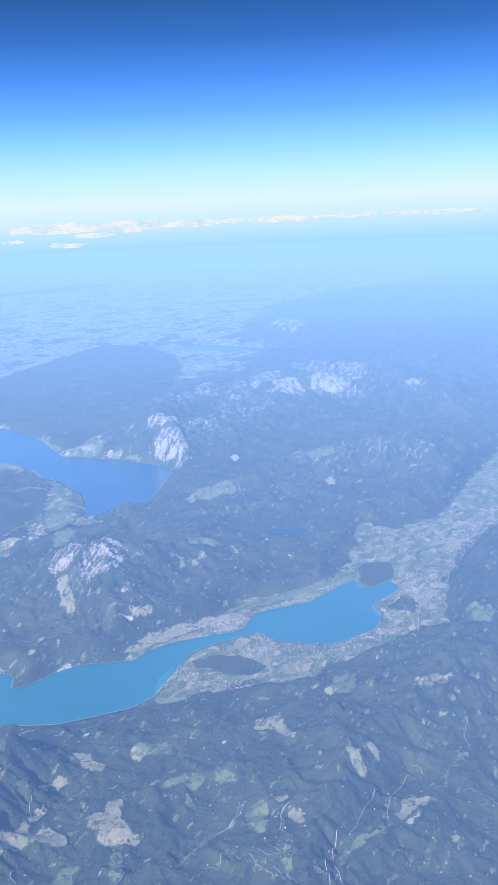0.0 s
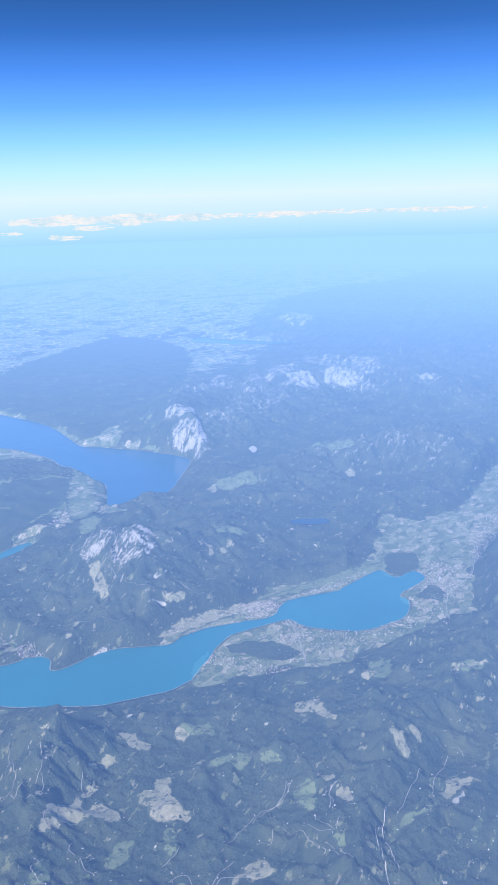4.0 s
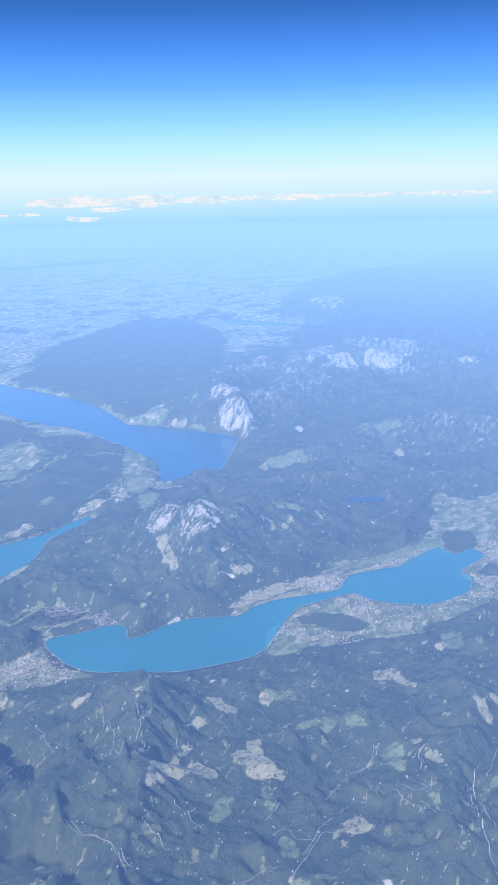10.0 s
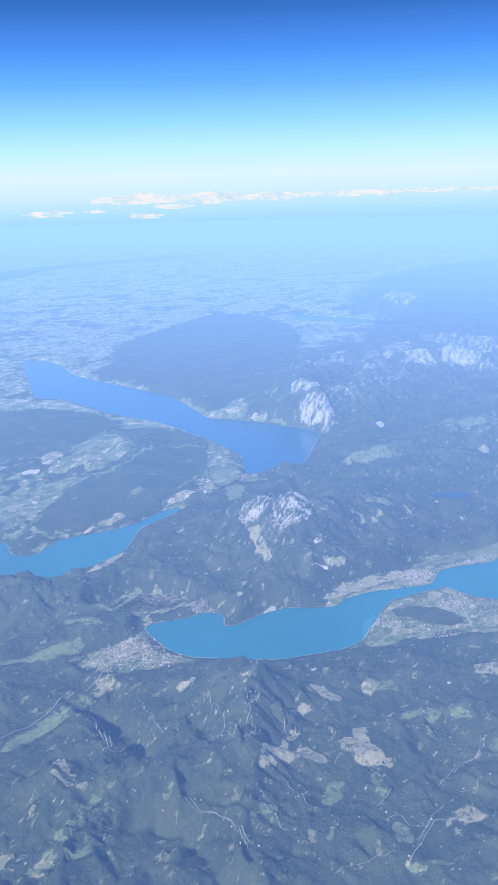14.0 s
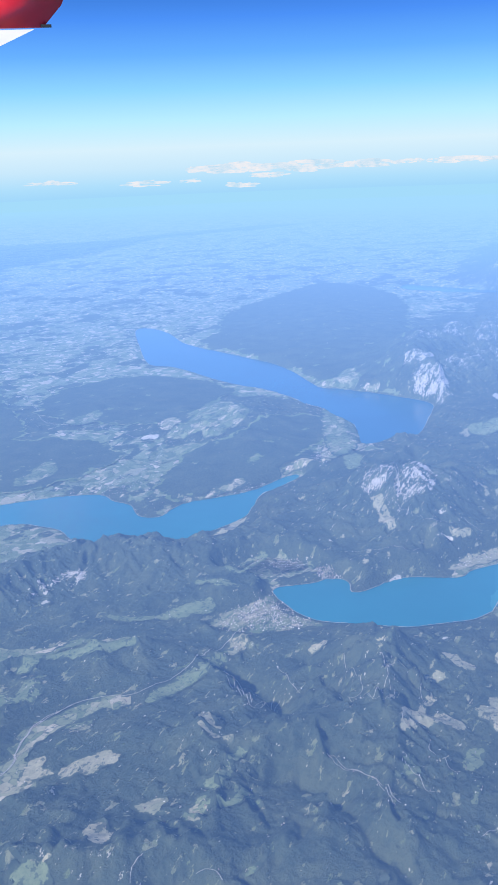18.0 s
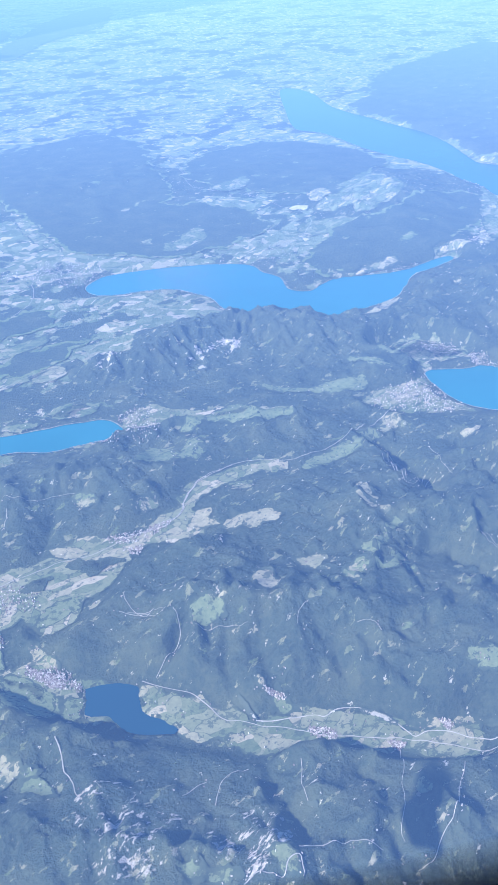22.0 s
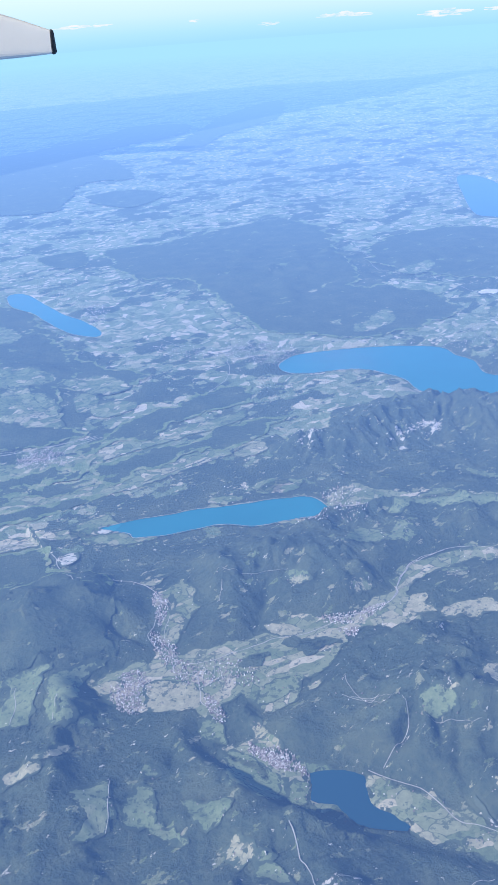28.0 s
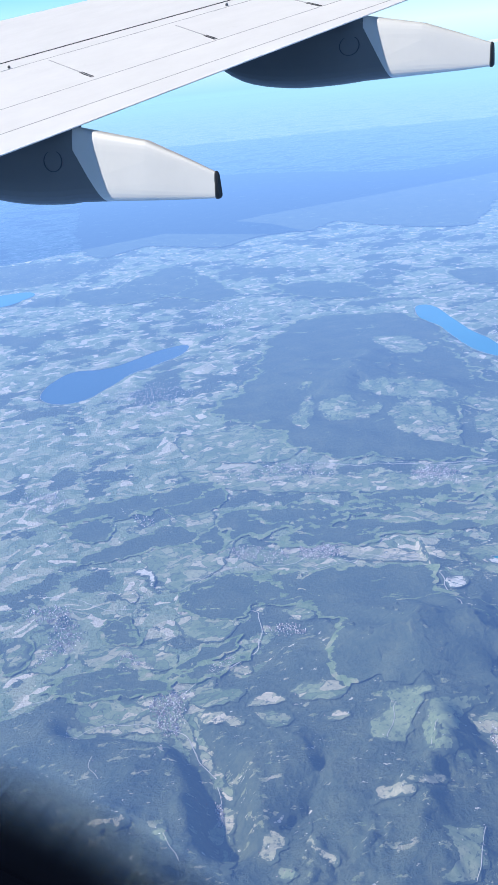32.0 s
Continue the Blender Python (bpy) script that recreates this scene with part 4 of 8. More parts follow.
MEADOWS.append(("g", [(-12.07, 12.9), (-10.75, 12.84), (-11.19, 12.29), (-12.04, 12.46)]))
MEADOWS.append(("g", [(-10.92, 14.07), (-9.36, 13.67), (-8.89, 12.72), (-9.71, 12.73), (-10.88, 13.28)]))
MEADOWS.append(("g", [(-10.7, 12.58), (-9.57, 12.36), (-9.45, 11.33), (-10.07, 11.03), (-10.02, 11.87)]))
MEADOWS.append(("g", [(-8.93, 12.6), (-7.91, 12.38), (-7.79, 11.44), (-8.35, 11.4), (-8.74, 11.76)]))
MEADOWS.append(("g", [(-9.02, 11.09), (-8.25, 11.03), (-8.12, 10.49), (-8.93, 10.41)]))
MEADOWS.append(("g", [(-16.28, 9.11), (-15.7, 9.02), (-14.76, 8.64), (-14.71, 8.33), (-14.99, 7.71), (-15.5, 7.28), (-15.86, 7.22), (-16.33, 8.2)]))
MEADOWS.append(("g", [(-15.66, 9.51), (-15.41, 9.97), (-14.93, 9.59), (-15.08, 8.79), (-15.51, 8.92), (-15.77, 9.36)]))
MEADOWS.append(("g", [(-14.62, 8.28), (-13.94, 7.76), (-13.55, 7.75), (-13.22, 7.5), (-12.76, 6.72), (-13.46, 6.93), (-14.06, 7.16), (-14.54, 7.58)]))
MEADOWS.append(("t", [(-13.07, 7.69), (-11.91, 7.23), (-11.1, 6.47), (-11.08, 6.27), (-11.88, 6.77), (-12.9, 7.23)]))
MEADOWS.append(("g", [(-11.31, 6.67), (-10.64, 6.83), (-10.55, 6.37), (-10.39, 6.08), (-10.24, 5.58), (-10.82, 5.77), (-11.15, 6.12)]))
MEADOWS.append(("g", [(-15.48, 11.48), (-13.45, 10.62), (-11.87, 10.04), (-10.21, 9.42), (-8.76, 9.2), (-6.64, 8.95), (-6.41, 9.09), (-6.73, 8.57), (-8.87, 8.73), (-10.01, 8.78), (-11.26, 9.09), (-13.1, 9.69), (-14.61, 10.38)]))
MEADOWS.append(("g", [(-15.33, 13.14), (-13.63, 12.8), (-12.67, 11.97), (-12.94, 11.35), (-13.46, 11.15), (-14.99, 11.77)]))
MEADOWS.append(("g", [(-11.22, 8.6), (-9.85, 8.12), (-8.16, 7.85), (-7.28, 7.71), (-7.58, 7.24), (-8.5, 7.25), (-10.22, 7.31), (-11.46, 7.91), (-12.42, 8.2), (-12.91, 8.31), (-12.12, 8.48)]))
MEADOWS.append(("g", [(8.41, 8.55), (6.81, 6.37), (5.05, 5.3), (3.92, 5.25), (5.62, 6.84)]))
MEADOWS.append(("g", [(4.21, -1.78), (4.94, -2.29), (5.58, -2.48), (4.29, -2.5), (3.51, -2.03), (3.05, -1.45), (2.15, -0.85), (2.84, -1.04)]))
MEADOWS.append(("t", [(0.4, 0.22), (1.41, -0.22), (2.27, -0.8), (2.56, -1.17), (1.49, -0.67), (0.44, -0.13), (-0.02, 0.22)]))
MEADOWS.append(("t", [(-1.87, 3.48), (-1.44, 3.32), (-1.25, 2.67), (-1.47, 2.09), (-1.86, 2.41), (-2.2, 2.9)]))
MEADOWS.append(("t", [(1.03, 2.52), (1.07, 2.18), (0.41, 1.48), (0.28, 1.66)]))
MEADOWS.append(("t", [(0.68, 0.63), (1.03, 0.43), (1.25, 0.13), (0.92, 0.26)]))
MEADOWS.append(("t", [(3.04, 0.92), (3.08, 1.09), (3.2, 0.81), (2.81, 0.65)]))
WOODS = []
WOODS.append([(-14.7, 9.53), (-13.85, 9.56), (-13.1, 9.08), (-12.36, 8.71), (-11.72, 8.74), (-11.93, 8.4), (-12.84, 8.45), (-13.3, 8.21), (-14.17, 8.33), (-14.85, 8.44), (-14.87, 9.03)])
WOODS.append([(-12.51, 9.33), (-11.57, 9.22), (-10.54, 9.09), (-9.68, 9.06), (-9.86, 8.64), (-10.9, 8.68), (-11.72, 8.74)])
WOODS.append([(-17.83, 9.85), (-17.21, 9.96), (-16.79, 9.7), (-16.89, 9.11), (-17.3, 9.16)])
WOODS.append([(-15.42, 8.63), (-14.87, 9.03), (-14.86, 8.35), (-15.18, 8.08), (-15.4, 8.34)])
WOODS.append([(-18.31, 28.77), (-16.59, 28.76), (-14.65, 28.59), (-13.32, 28.81), (-13.7, 27.13), (-15.42, 25.9), (-17.02, 25.94), (-18.05, 27.31)])
WOODS.append([(-10.95, 25.87), (-9.39, 25.44), (-7.96, 24.63), (-7.71, 22.75), (-8.89, 22.64), (-10.16, 23.79)])
WOODS.append([(-4.92, 24.56), (-3.26, 24.05), (-4.1, 22.1), (-5.0, 22.75)])
WOODS.append([(-10.9, 2.27), (-10.7, 2.3), (-10.54, 2.15), (-10.64, 2.07), (-10.86, 2.18)])
WOODS.append([(-10.16, 2.07), (-9.91, 2.05), (-9.75, 1.91), (-9.88, 1.8), (-10.12, 1.89)])
WOODS.append([(-15.72, 5.51), (-15.62, 5.69), (-15.31, 5.49), (-15.05, 5.62), (-15.0, 5.38), (-15.18, 5.22), (-15.58, 5.19), (-15.83, 5.11), (-16.06, 5.15), (-15.89, 5.36)])
WOODS.append([(-16.97, 6.6), (-16.76, 6.64), (-16.55, 6.4), (-16.43, 6.0), (-16.6, 5.91), (-16.89, 6.07)])
WOODS.append([(-17.54, 5.31), (-16.76, 5.29), (-16.14, 5.18), (-15.99, 5.04), (-16.09, 4.69), (-16.76, 4.82), (-17.36, 4.91), (-17.82, 5.05)])
WOODS.append([(-15.87, 6.86), (-15.56, 7.33), (-14.91, 7.37), (-14.24, 6.98), (-13.8, 6.42), (-13.85, 6.17), (-14.53, 6.3), (-15.03, 6.44), (-15.54, 6.61)])
WOODS.append([(0.33, -1.13), (0.69, -1.55), (0.59, -2.3), (0.25, -2.13), (0.13, -1.54)])
WOODS.append([(5.29, -2.29), (5.73, -2.8), (5.16, -3.14), (4.49, -2.89), (4.61, -2.5)])
WOODS.append([(-10.27, 2.15), (-9.85, 2.04), (-9.74, 1.81), (-9.97, 1.77), (-10.31, 2.03)])
WOODS.append([(-10.75, 2.25), (-10.55, 2.19), (-10.61, 2.08), (-10.81, 2.17)])
WOODS.append([(3.0, 16.27), (4.57, 17.24), (7.69, 17.14), (8.63, 14.6), (8.33, 12.25), (6.74, 11.4), (4.83, 10.89), (3.86, 10.23), (3.38, 10.7), (3.23, 12.43), (2.32, 13.94), (2.37, 15.1)])
WOODS.append([(0.51, 8.14), (1.86, 8.83), (3.18, 8.39), (5.16, 8.37), (6.71, 7.89), (6.23, 6.4), (4.9, 6.27), (2.95, 5.97), (1.83, 5.82), (0.11, 6.83), (-0.21, 7.26)])
WOODS.append([(15.66, 19.31), (19.3, 22.06), (24.74, 23.42), (30.66, 24.56), (31.92, 22.18), (28.57, 17.27), (22.25, 13.12), (11.68, 7.75), (10.87, 7.06), (10.83, 8.06), (11.99, 10.13), (10.55, 9.63), (11.55, 11.75), (12.63, 14.67), (13.6, 18.49)])
WOODS.append([(-8.98, 16.59), (-7.86, 16.27), (-7.92, 13.61), (-7.1, 11.97), (-8.16, 11.58), (-9.2, 12.29), (-10.27, 12.88)])
WOODS.append([(-10.01, 9.54), (-8.29, 10.0), (-6.14, 10.1), (-5.88, 9.49), (-8.1, 9.12), (-9.33, 9.2)])
WOODS.append([(-9.88, 8.54), (-7.18, 8.46), (-5.98, 8.2), (-6.56, 7.77), (-8.8, 7.88), (-10.0, 7.81)])
WOODS.append([(-11.69, 8.97), (-10.79, 8.52), (-10.01, 8.26), (-10.47, 7.99), (-11.31, 8.3)])
WOODS.append([(-14.51, 13.96), (-13.33, 15.65), (-12.12, 19.3), (-10.36, 21.16), (-7.61, 19.63), (-7.53, 17.1), (-8.33, 13.47), (-9.67, 11.37), (-9.75, 9.97), (-12.23, 10.86), (-12.88, 11.6), (-13.28, 12.68)])
WOODS.append([(-15.87, 6.65), (-15.58, 7.02), (-15.18, 7.31), (-14.59, 7.45), (-14.76, 6.16), (-15.47, 6.34)])
WOODS.append([(-14.63, 7.21), (-13.73, 7.14), (-12.87, 6.85), (-11.89, 6.47), (-11.93, 5.36), (-11.47, 4.8), (-12.12, 3.35), (-12.62, 3.56), (-13.28, 3.73), (-13.78, 4.04), (-13.92, 4.64), (-13.65, 5.14), (-14.09, 6.28)])
WOODS.append([(-17.08, 6.49), (-16.74, 6.77), (-16.49, 6.47), (-16.4, 6.0), (-16.91, 6.14)])
WOODS.append([(-17.61, 5.42), (-16.59, 5.48), (-15.82, 5.07), (-14.98, 5.49), (-15.01, 5.19), (-15.86, 4.68), (-16.53, 4.64), (-17.43, 4.99)])
WOODS.append([(-14.29, 9.37), (-13.47, 9.31), (-11.66, 8.92), (-9.76, 8.82), (-9.88, 8.54), (-11.78, 8.55), (-13.2, 8.67), (-14.17, 8.91)])
WOODS.append([(-14.18, 8.24), (-13.26, 8.38), (-11.68, 8.22), (-10.27, 7.62), (-10.43, 7.25), (-11.66, 7.69), (-13.01, 7.73)])
WOODS.append([(-17.87, 10.67), (-16.78, 10.7), (-15.33, 10.8), (-14.6, 10.31), (-15.73, 9.89), (-17.0, 10.0), (-17.72, 9.81)])
WOODS.append([(-17.29, 8.77), (-16.6, 9.02), (-15.77, 9.24), (-15.21, 8.75), (-15.92, 8.5), (-16.8, 8.52), (-17.47, 8.37)])
WOODS.append([(-18.49, 6.33), (-18.19, 6.67), (-18.0, 6.34), (-18.12, 5.82), (-18.43, 5.77)])
WOODS.append([(-15.89, 10.76), (-14.78, 10.62), (-14.66, 9.87), (-15.45, 9.44), (-15.83, 9.92)])
WOODS.append([(-2.63, 23.51), (-0.49, 22.82), (2.67, 23.18), (4.33, 22.54), (4.54, 20.18), (2.29, 16.58), (1.26, 14.24), (0.37, 13.96), (1.13, 12.88), (1.86, 11.62), (1.12, 10.36), (-0.46, 10.06), (-2.34, 10.85), (-3.18, 12.09), (-3.2, 13.88), (-3.05, 15.57), (-2.9, 17.38), (-3.76, 19.47)])
WOODS.append([(-13.94, 53.88), (-8.65, 58.86), (-2.76, 54.41), (1.78, 50), (6.53, 51.23), (10.17, 52.05), (14.5, 55.64), (17.69, 53.12), (15.18, 48.73), (10.41, 47.42), (7.37, 45.9), (6.32, 40.59), (4.72, 36), (2.7, 37.04), (0.56, 34.17), (-1.34, 31.58), (-3.94, 33.33), (-6.09, 36.4), (-7.25, 34.98), (-9.87, 35.12), (-11.88, 33.5), (-14.87, 35.95), (-17.82, 35.96), (-18.09, 54.55)])
WOODS.append([(13.79, 46.3), (23.07, 55.69), (30.92, 59.94), (23.85, 49.98), (16.95, 46.02), (11.69, 41.34), (11.14, 42.96)])
WOODS.append([(1.13, 33.49), (3.26, 33.06), (3.76, 30.71), (1.52, 29.58), (0.7, 31.27)])
WOODS.append([(-15.18, 30.16), (-13.82, 30.7), (-12.49, 27.11), (-12.18, 25.01), (-13.57, 24.85), (-14.77, 26.59), (-16.5, 28.36)])
WOODS.append([(3.83, -3.46), (4.19, -3.63), (4.0, -3.87), (3.62, -3.93), (3.54, -3.61)])
ROADS = []
ROADS.append((3, [(-13.39, 10.84), (-12.71, 10.79), (-11.89, 10.4), (-10.63, 10.04), (-9.4, 9.72)]))
ROADS.append((1, [(-14.68, 6.98), (-13.93, 7.06), (-13.16, 7.16), (-12.23, 7.14), (-11.39, 6.82)]))
ROADS.append((1, [(-4.95, 1.44), (-5.25, 0.91), (-5.84, 0.27), (-5.78, 0.17), (-5.06, 0.31)]))
ROADS.append((1, [(-6.35, -1.39), (-6.38, -1.7), (-6.41, -2.03), (-6.48, -2.22), (-6.71, -2.53)]))
ROADS.append((1, [(-10.31, 0.79), (-10.21, 0.62), (-10.07, 0.5), (-10.06, 0.28)]))
ROADS.append((1, [(3.74, 4.01), (1.77, 2.27), (1.26, 2.04), (1.05, 2.17), (1.01, 1.89), (0.78, 1.48), (0.73, 0.94), (1.05, 0.49)]))
ROADS.append((1, [(1.34, 0.51), (1.31, 0.18), (1.5, -0.1)]))
ROADS.append((1, [(-0.63, 1.85), (-0.4, 1.42), (-0.3, 0.84), (-0.04, 0.75)]))
ROADS.append((1, [(7.68, 2.95), (7.93, 2.39), (8.16, 2.33)]))
ROADS.append((2, [(-10.71, 0.04), (-10.6, -0.24), (-10.45, -0.44), (-10.41, -0.68), (-10.41, -1.0), (-10.25, -1.23), (-10.04, -1.52), (-9.84, -1.82), (-9.62, -2.09), (-9.3, -2.42), (-9.02, -2.78), (-8.75, -3.26)]))
ROADS.append((2, [(-11.95, -0.25), (-11.98, -0.38), (-12.07, -0.61), (-12.14, -0.87), (-12.16, -0.99)]))
ROADS.append((1, [(-10.05, 0.19), (-10.06, 0.09), (-10.22, -0.01), (-10.5, -0.06), (-10.58, -0.08)]))
ROADS.append((1, [(-10.01, -0.11), (-9.78, -0.27), (-9.65, -0.41), (-9.54, -0.48)]))
ROADS.append((1, [(-8.72, -1.39), (-8.63, -1.51), (-8.63, -1.67)]))
ROADS.append((1, [(-9.26, -0.98), (-9.11, -0.86), (-8.94, -0.83)]))
ROADS.append((1, [(-9.31, -3.22), (-9.63, -3.41), (-9.97, -3.57), (-10.12, -3.59), (-10.3, -3.63), (-10.47, -3.58)]))
ROADS.append((1, [(-10.37, -2.09), (-10.53, -2.28), (-10.64, -2.46), (-10.66, -2.55)]))
ROADS.append((2, [(-11.65, -2.68), (-11.5, -2.73), (-11.37, -2.86), (-11.24, -2.82), (-11.15, -2.88), (-11.25, -3.01)]))
ROADS.append((1, [(-11.11, -2.8), (-10.83, -3.0), (-10.66, -3.11), (-10.54, -3.28)]))
ROADS.append((1, [(-10.36, 0.91), (-10.28, 0.68), (-10.18, 0.57), (-10.08, 0.36)]))
ROADS.append((1, [(-11.43, -1.58), (-11.23, -1.58), (-11.1, -1.59)]))
ROADS.append((1, [(-11.26, -1.86), (-11.11, -1.73), (-10.94, -1.69), (-10.73, -1.75)]))
ROADS.append((1, [(-4.95, 1.47), (-5.48, 0.8), (-5.5, 0.65), (-5.82, 0.22)]))
ROADS.append((1, [(-4.51, 0.78), (-4.77, 0.33), (-5.01, -0.02)]))
ROADS.append((1, [(-3.93, 0.02), (-4.29, -0.33), (-4.58, -0.7), (-4.89, -0.98), (-4.94, -0.97), (-4.98, -0.81)]))
ROADS.append((1, [(-4.16, -0.81), (-4.53, -1.13), (-4.64, -1.22), (-4.77, -1.25), (-5.24, -1.38), (-5.26, -1.21)]))
ROADS.append((1, [(-4.98, -0.82), (-5.29, -1.41), (-5.05, -1.52), (-4.84, -1.43), (-4.7, -1.28)]))
ROADS.append((1, [(-5.51, 0.95), (-5.51, 0.89), (-5.57, 0.65), (-5.87, 0.23), (-5.9, 0.14), (-5.73, 0.12), (-5.08, 0.44)]))
ROADS.append((1, [(-6.28, -1.33), (-6.36, -1.66), (-6.4, -1.98), (-6.45, -2.21), (-6.61, -2.48), (-6.61, -2.55)]))
ROADS.append((1, [(-5.76, -2.1), (-5.76, -2.15), (-5.92, -2.19), (-6.02, -2.35), (-6.0, -2.45), (-6.07, -2.56), (-6.0, -2.63)]))
ROADS.append((1, [(-5.29, -2.21), (-5.4, -2.26), (-5.41, -2.34)]))
ROADS.append((1, [(-5.42, -2.4), (-5.54, -2.59), (-5.48, -2.7)]))
ROADS.append((1, [(-6.29, -3.34), (-6.05, -3.41), (-5.79, -3.56), (-5.71, -3.66), (-5.6, -3.75)]))
ROADS.append((1, [(-5.11, -3.41), (-4.99, -3.46), (-4.94, -3.55), (-5.02, -3.66), (-4.97, -3.85), (-4.87, -3.87)]))
ROADS.append((1, [(-4.98, -3.23), (-4.77, -3.28), (-4.65, -3.3)]))
ROADS.append((1, [(-4.87, -3.87), (-4.62, -3.85), (-4.47, -3.9)]))
ROADS.append((1, [(-4.32, -3.68), (-3.61, -3.79), (-3.34, -3.95), (-3.05, -3.92), (-2.92, -3.9)]))
ROADS.append((1, [(-4.08, -3.96), (-4.0, -4.15), (-3.86, -4.12)]))
ROADS.append((1, [(-3.82, -4.23), (-3.87, -4.53), (-3.98, -4.86), (-4.12, -5.1)]))
ROADS.append((1, [(-3.55, -4.52), (-3.75, -4.7), (-3.81, -4.87), (-3.74, -4.87)]))
ROADS.append((1, [(-3.41, -4.64), (-3.13, -4.53), (-2.95, -4.55)]))
ROADS.append((1, [(-4.15, -1.49), (-4.35, -1.57), (-4.43, -1.69)]))
ROADS.append((1, [(-5.32, -1.85), (-5.15, -1.74)]))
ROADS.append((1, [(-4.3, -2.69), (-3.93, -2.59)]))
ROADS.append((1, [(-5.66, -3.91), (-5.49, -3.94), (-5.02, -3.91), (-4.76, -3.94), (-4.63, -4.18)]))
ROADS.append((1, [(-2.54, -5.64), (-2.21, -5.57), (-1.81, -5.58), (-1.43, -5.54)]))
ROADS.append((1, [(-1.29, -5.55), (-1.3, -5.67), (-1.45, -5.77)]))
ROADS.append((1, [(-3.01, -5.38), (-2.54, -5.38), (-2.03, -5.35)]))
ROADS.append((1, [(-3.86, -3.79), (-3.72, -3.8), (-3.47, -3.88), (-3.28, -3.94), (-2.95, -3.83)]))
ROADS.append((1, [(-3.81, -4.28), (-3.91, -4.64), (-4.13, -5.02), (-4.31, -5.31)]))
ROADS.append((1, [(-3.77, -4.42), (-3.82, -4.73), (-3.8, -4.88), (-3.61, -4.84)]))
ROADS.append((1, [(-3.36, -4.66), (-3.12, -4.53), (-2.95, -4.53)]))
ROADS.append((1, [(-0.29, -6.02), (-0.45, -6.04), (-0.67, -6.2)]))
ROADS.append((2, [(-13.13, 7.33), (-12.71, 6.89), (-12.11, 6.43), (-11.79, 6.27), (-11.87, 5.69), (-11.92, 4.73), (-11.4, 4.77), (-11.08, 4.33), (-11.07, 4.02), (-11.28, 3.71), (-11.6, 3.34), (-11.6, 3.03), (-11.53, 2.79), (-11.63, 2.61), (-11.48, 2.37), (-11.53, 2.16), (-11.64, 1.9), (-11.6, 1.65)]))
ROADS.append((2, [(-11.53, 2.79), (-11.29, 2.55), (-10.86, 2.44), (-10.39, 2.37), (-9.97, 2.2), (-9.48, 2.13), (-8.78, 2.05), (-8.48, 2.06), (-8.12, 2.35), (-7.65, 2.51), (-7.18, 2.42)]))
ROADS.append((1, [(-11.16, 3.61), (-11.41, 3.24), (-11.48, 2.81)]))
ROADS.append((1, [(-11.53, 2.16), (-11.36, 2.17), (-11.15, 2.39)]))
ROADS.append((1, [(-13.11, 1.39), (-13.28, 1.03), (-13.42, 0.82)]))
ROADS.append((1, [(-13.39, 3.42), (-13.52, 3.07), (-13.65, 2.89)]))
ROADS.append((1, [(-13.06, 2.89), (-13.26, 2.49)]))
ROADS.append((1, [(-10.12, 1.12), (-10.24, 0.87), (-10.23, 0.58), (-10.08, 0.55)]))
ROADS.append((1, [(-10.24, 3.81), (-10.11, 3.58), (-9.4, 3.23)]))
ROADS.append((1, [(-10.31, 3.56), (-10.44, 3.39), (-10.56, 3.32)]))
ROADS.append((2, [(-18.03, 7.69), (-17.38, 7.41), (-16.93, 7.03), (-16.49, 6.9)]))
ROADS.append((1, [(-15.77, 6.99), (-15.48, 7.3), (-15.28, 7.4), (-14.91, 7.37)]))
ROADS.append((2, [(-15.2, 6.5), (-14.71, 6.24), (-14.65, 5.97), (-14.77, 5.28), (-15.05, 5.06), (-15.39, 4.85), (-15.7, 4.76), (-15.95, 4.54), (-16.18, 4.38), (-16.26, 4.08), (-16.07, 3.92), (-15.9, 3.78), (-15.86, 3.47), (-15.75, 3.17), (-15.64, 3.0)]))
ROADS.append((1, [(-15.65, 2.88), (-15.67, 2.47)]))
ROADS.append((1, [(-18.23, 4.74), (-17.95, 4.89), (-17.66, 4.93)]))
ROADS.append((1, [(-17.49, 3.93), (-17.13, 4.23), (-16.62, 4.18), (-16.31, 4.04)]))
ROADS.append((1, [(-16.29, 2.03), (-16.22, 1.86), (-16.15, 1.64)]))
ROADS.append((1, [(-17.03, 3.45), (-17.07, 3.3), (-16.97, 3.09)]))
ROADS.append((1, [(1.88, -1.46), (1.11, -2.01), (0.6, -2.44), (0.27, -2.68)]))
ROADS.append((2, [(2.25, -4.53), (3.69, -4.1), (4.36, -4.09), (5.14, -4.21), (6.05, -4.07), (7.39, -3.9), (8.26, -4.14), (8.98, -4.39)]))
ROADS.append((1, [(-1.55, -6.77), (-1.47, -6.52), (-1.56, -6.32)]))
ROADS.append((2, [(-9.43, 2.18), (-9.01, 2.04), (-8.57, 2.04), (-8.0, 2.4), (-7.55, 2.47), (-6.9, 2.34), (-6.43, 1.88), (-5.71, 1.75), (-4.69, 1.84), (-4.17, 1.86)]))
ROADS.append((2, [(4.21, 18.35), (2.78, 15.84), (1.96, 14.31), (2.62, 12.76), (2.5, 10.97), (2.45, 10.13), (2.02, 9.57), (1.04, 9.06), (-0.08, 8.95), (-0.97, 9.21), (-2.14, 10.14), (-3.54, 11.16)]))
ROADS.append((2, [(-11.21, 10.31), (-10.23, 9.84), (-9.1, 9.66), (-8.04, 9.98), (-6.52, 10.19), (-5.66, 10.74), (-4.95, 11.97)]))
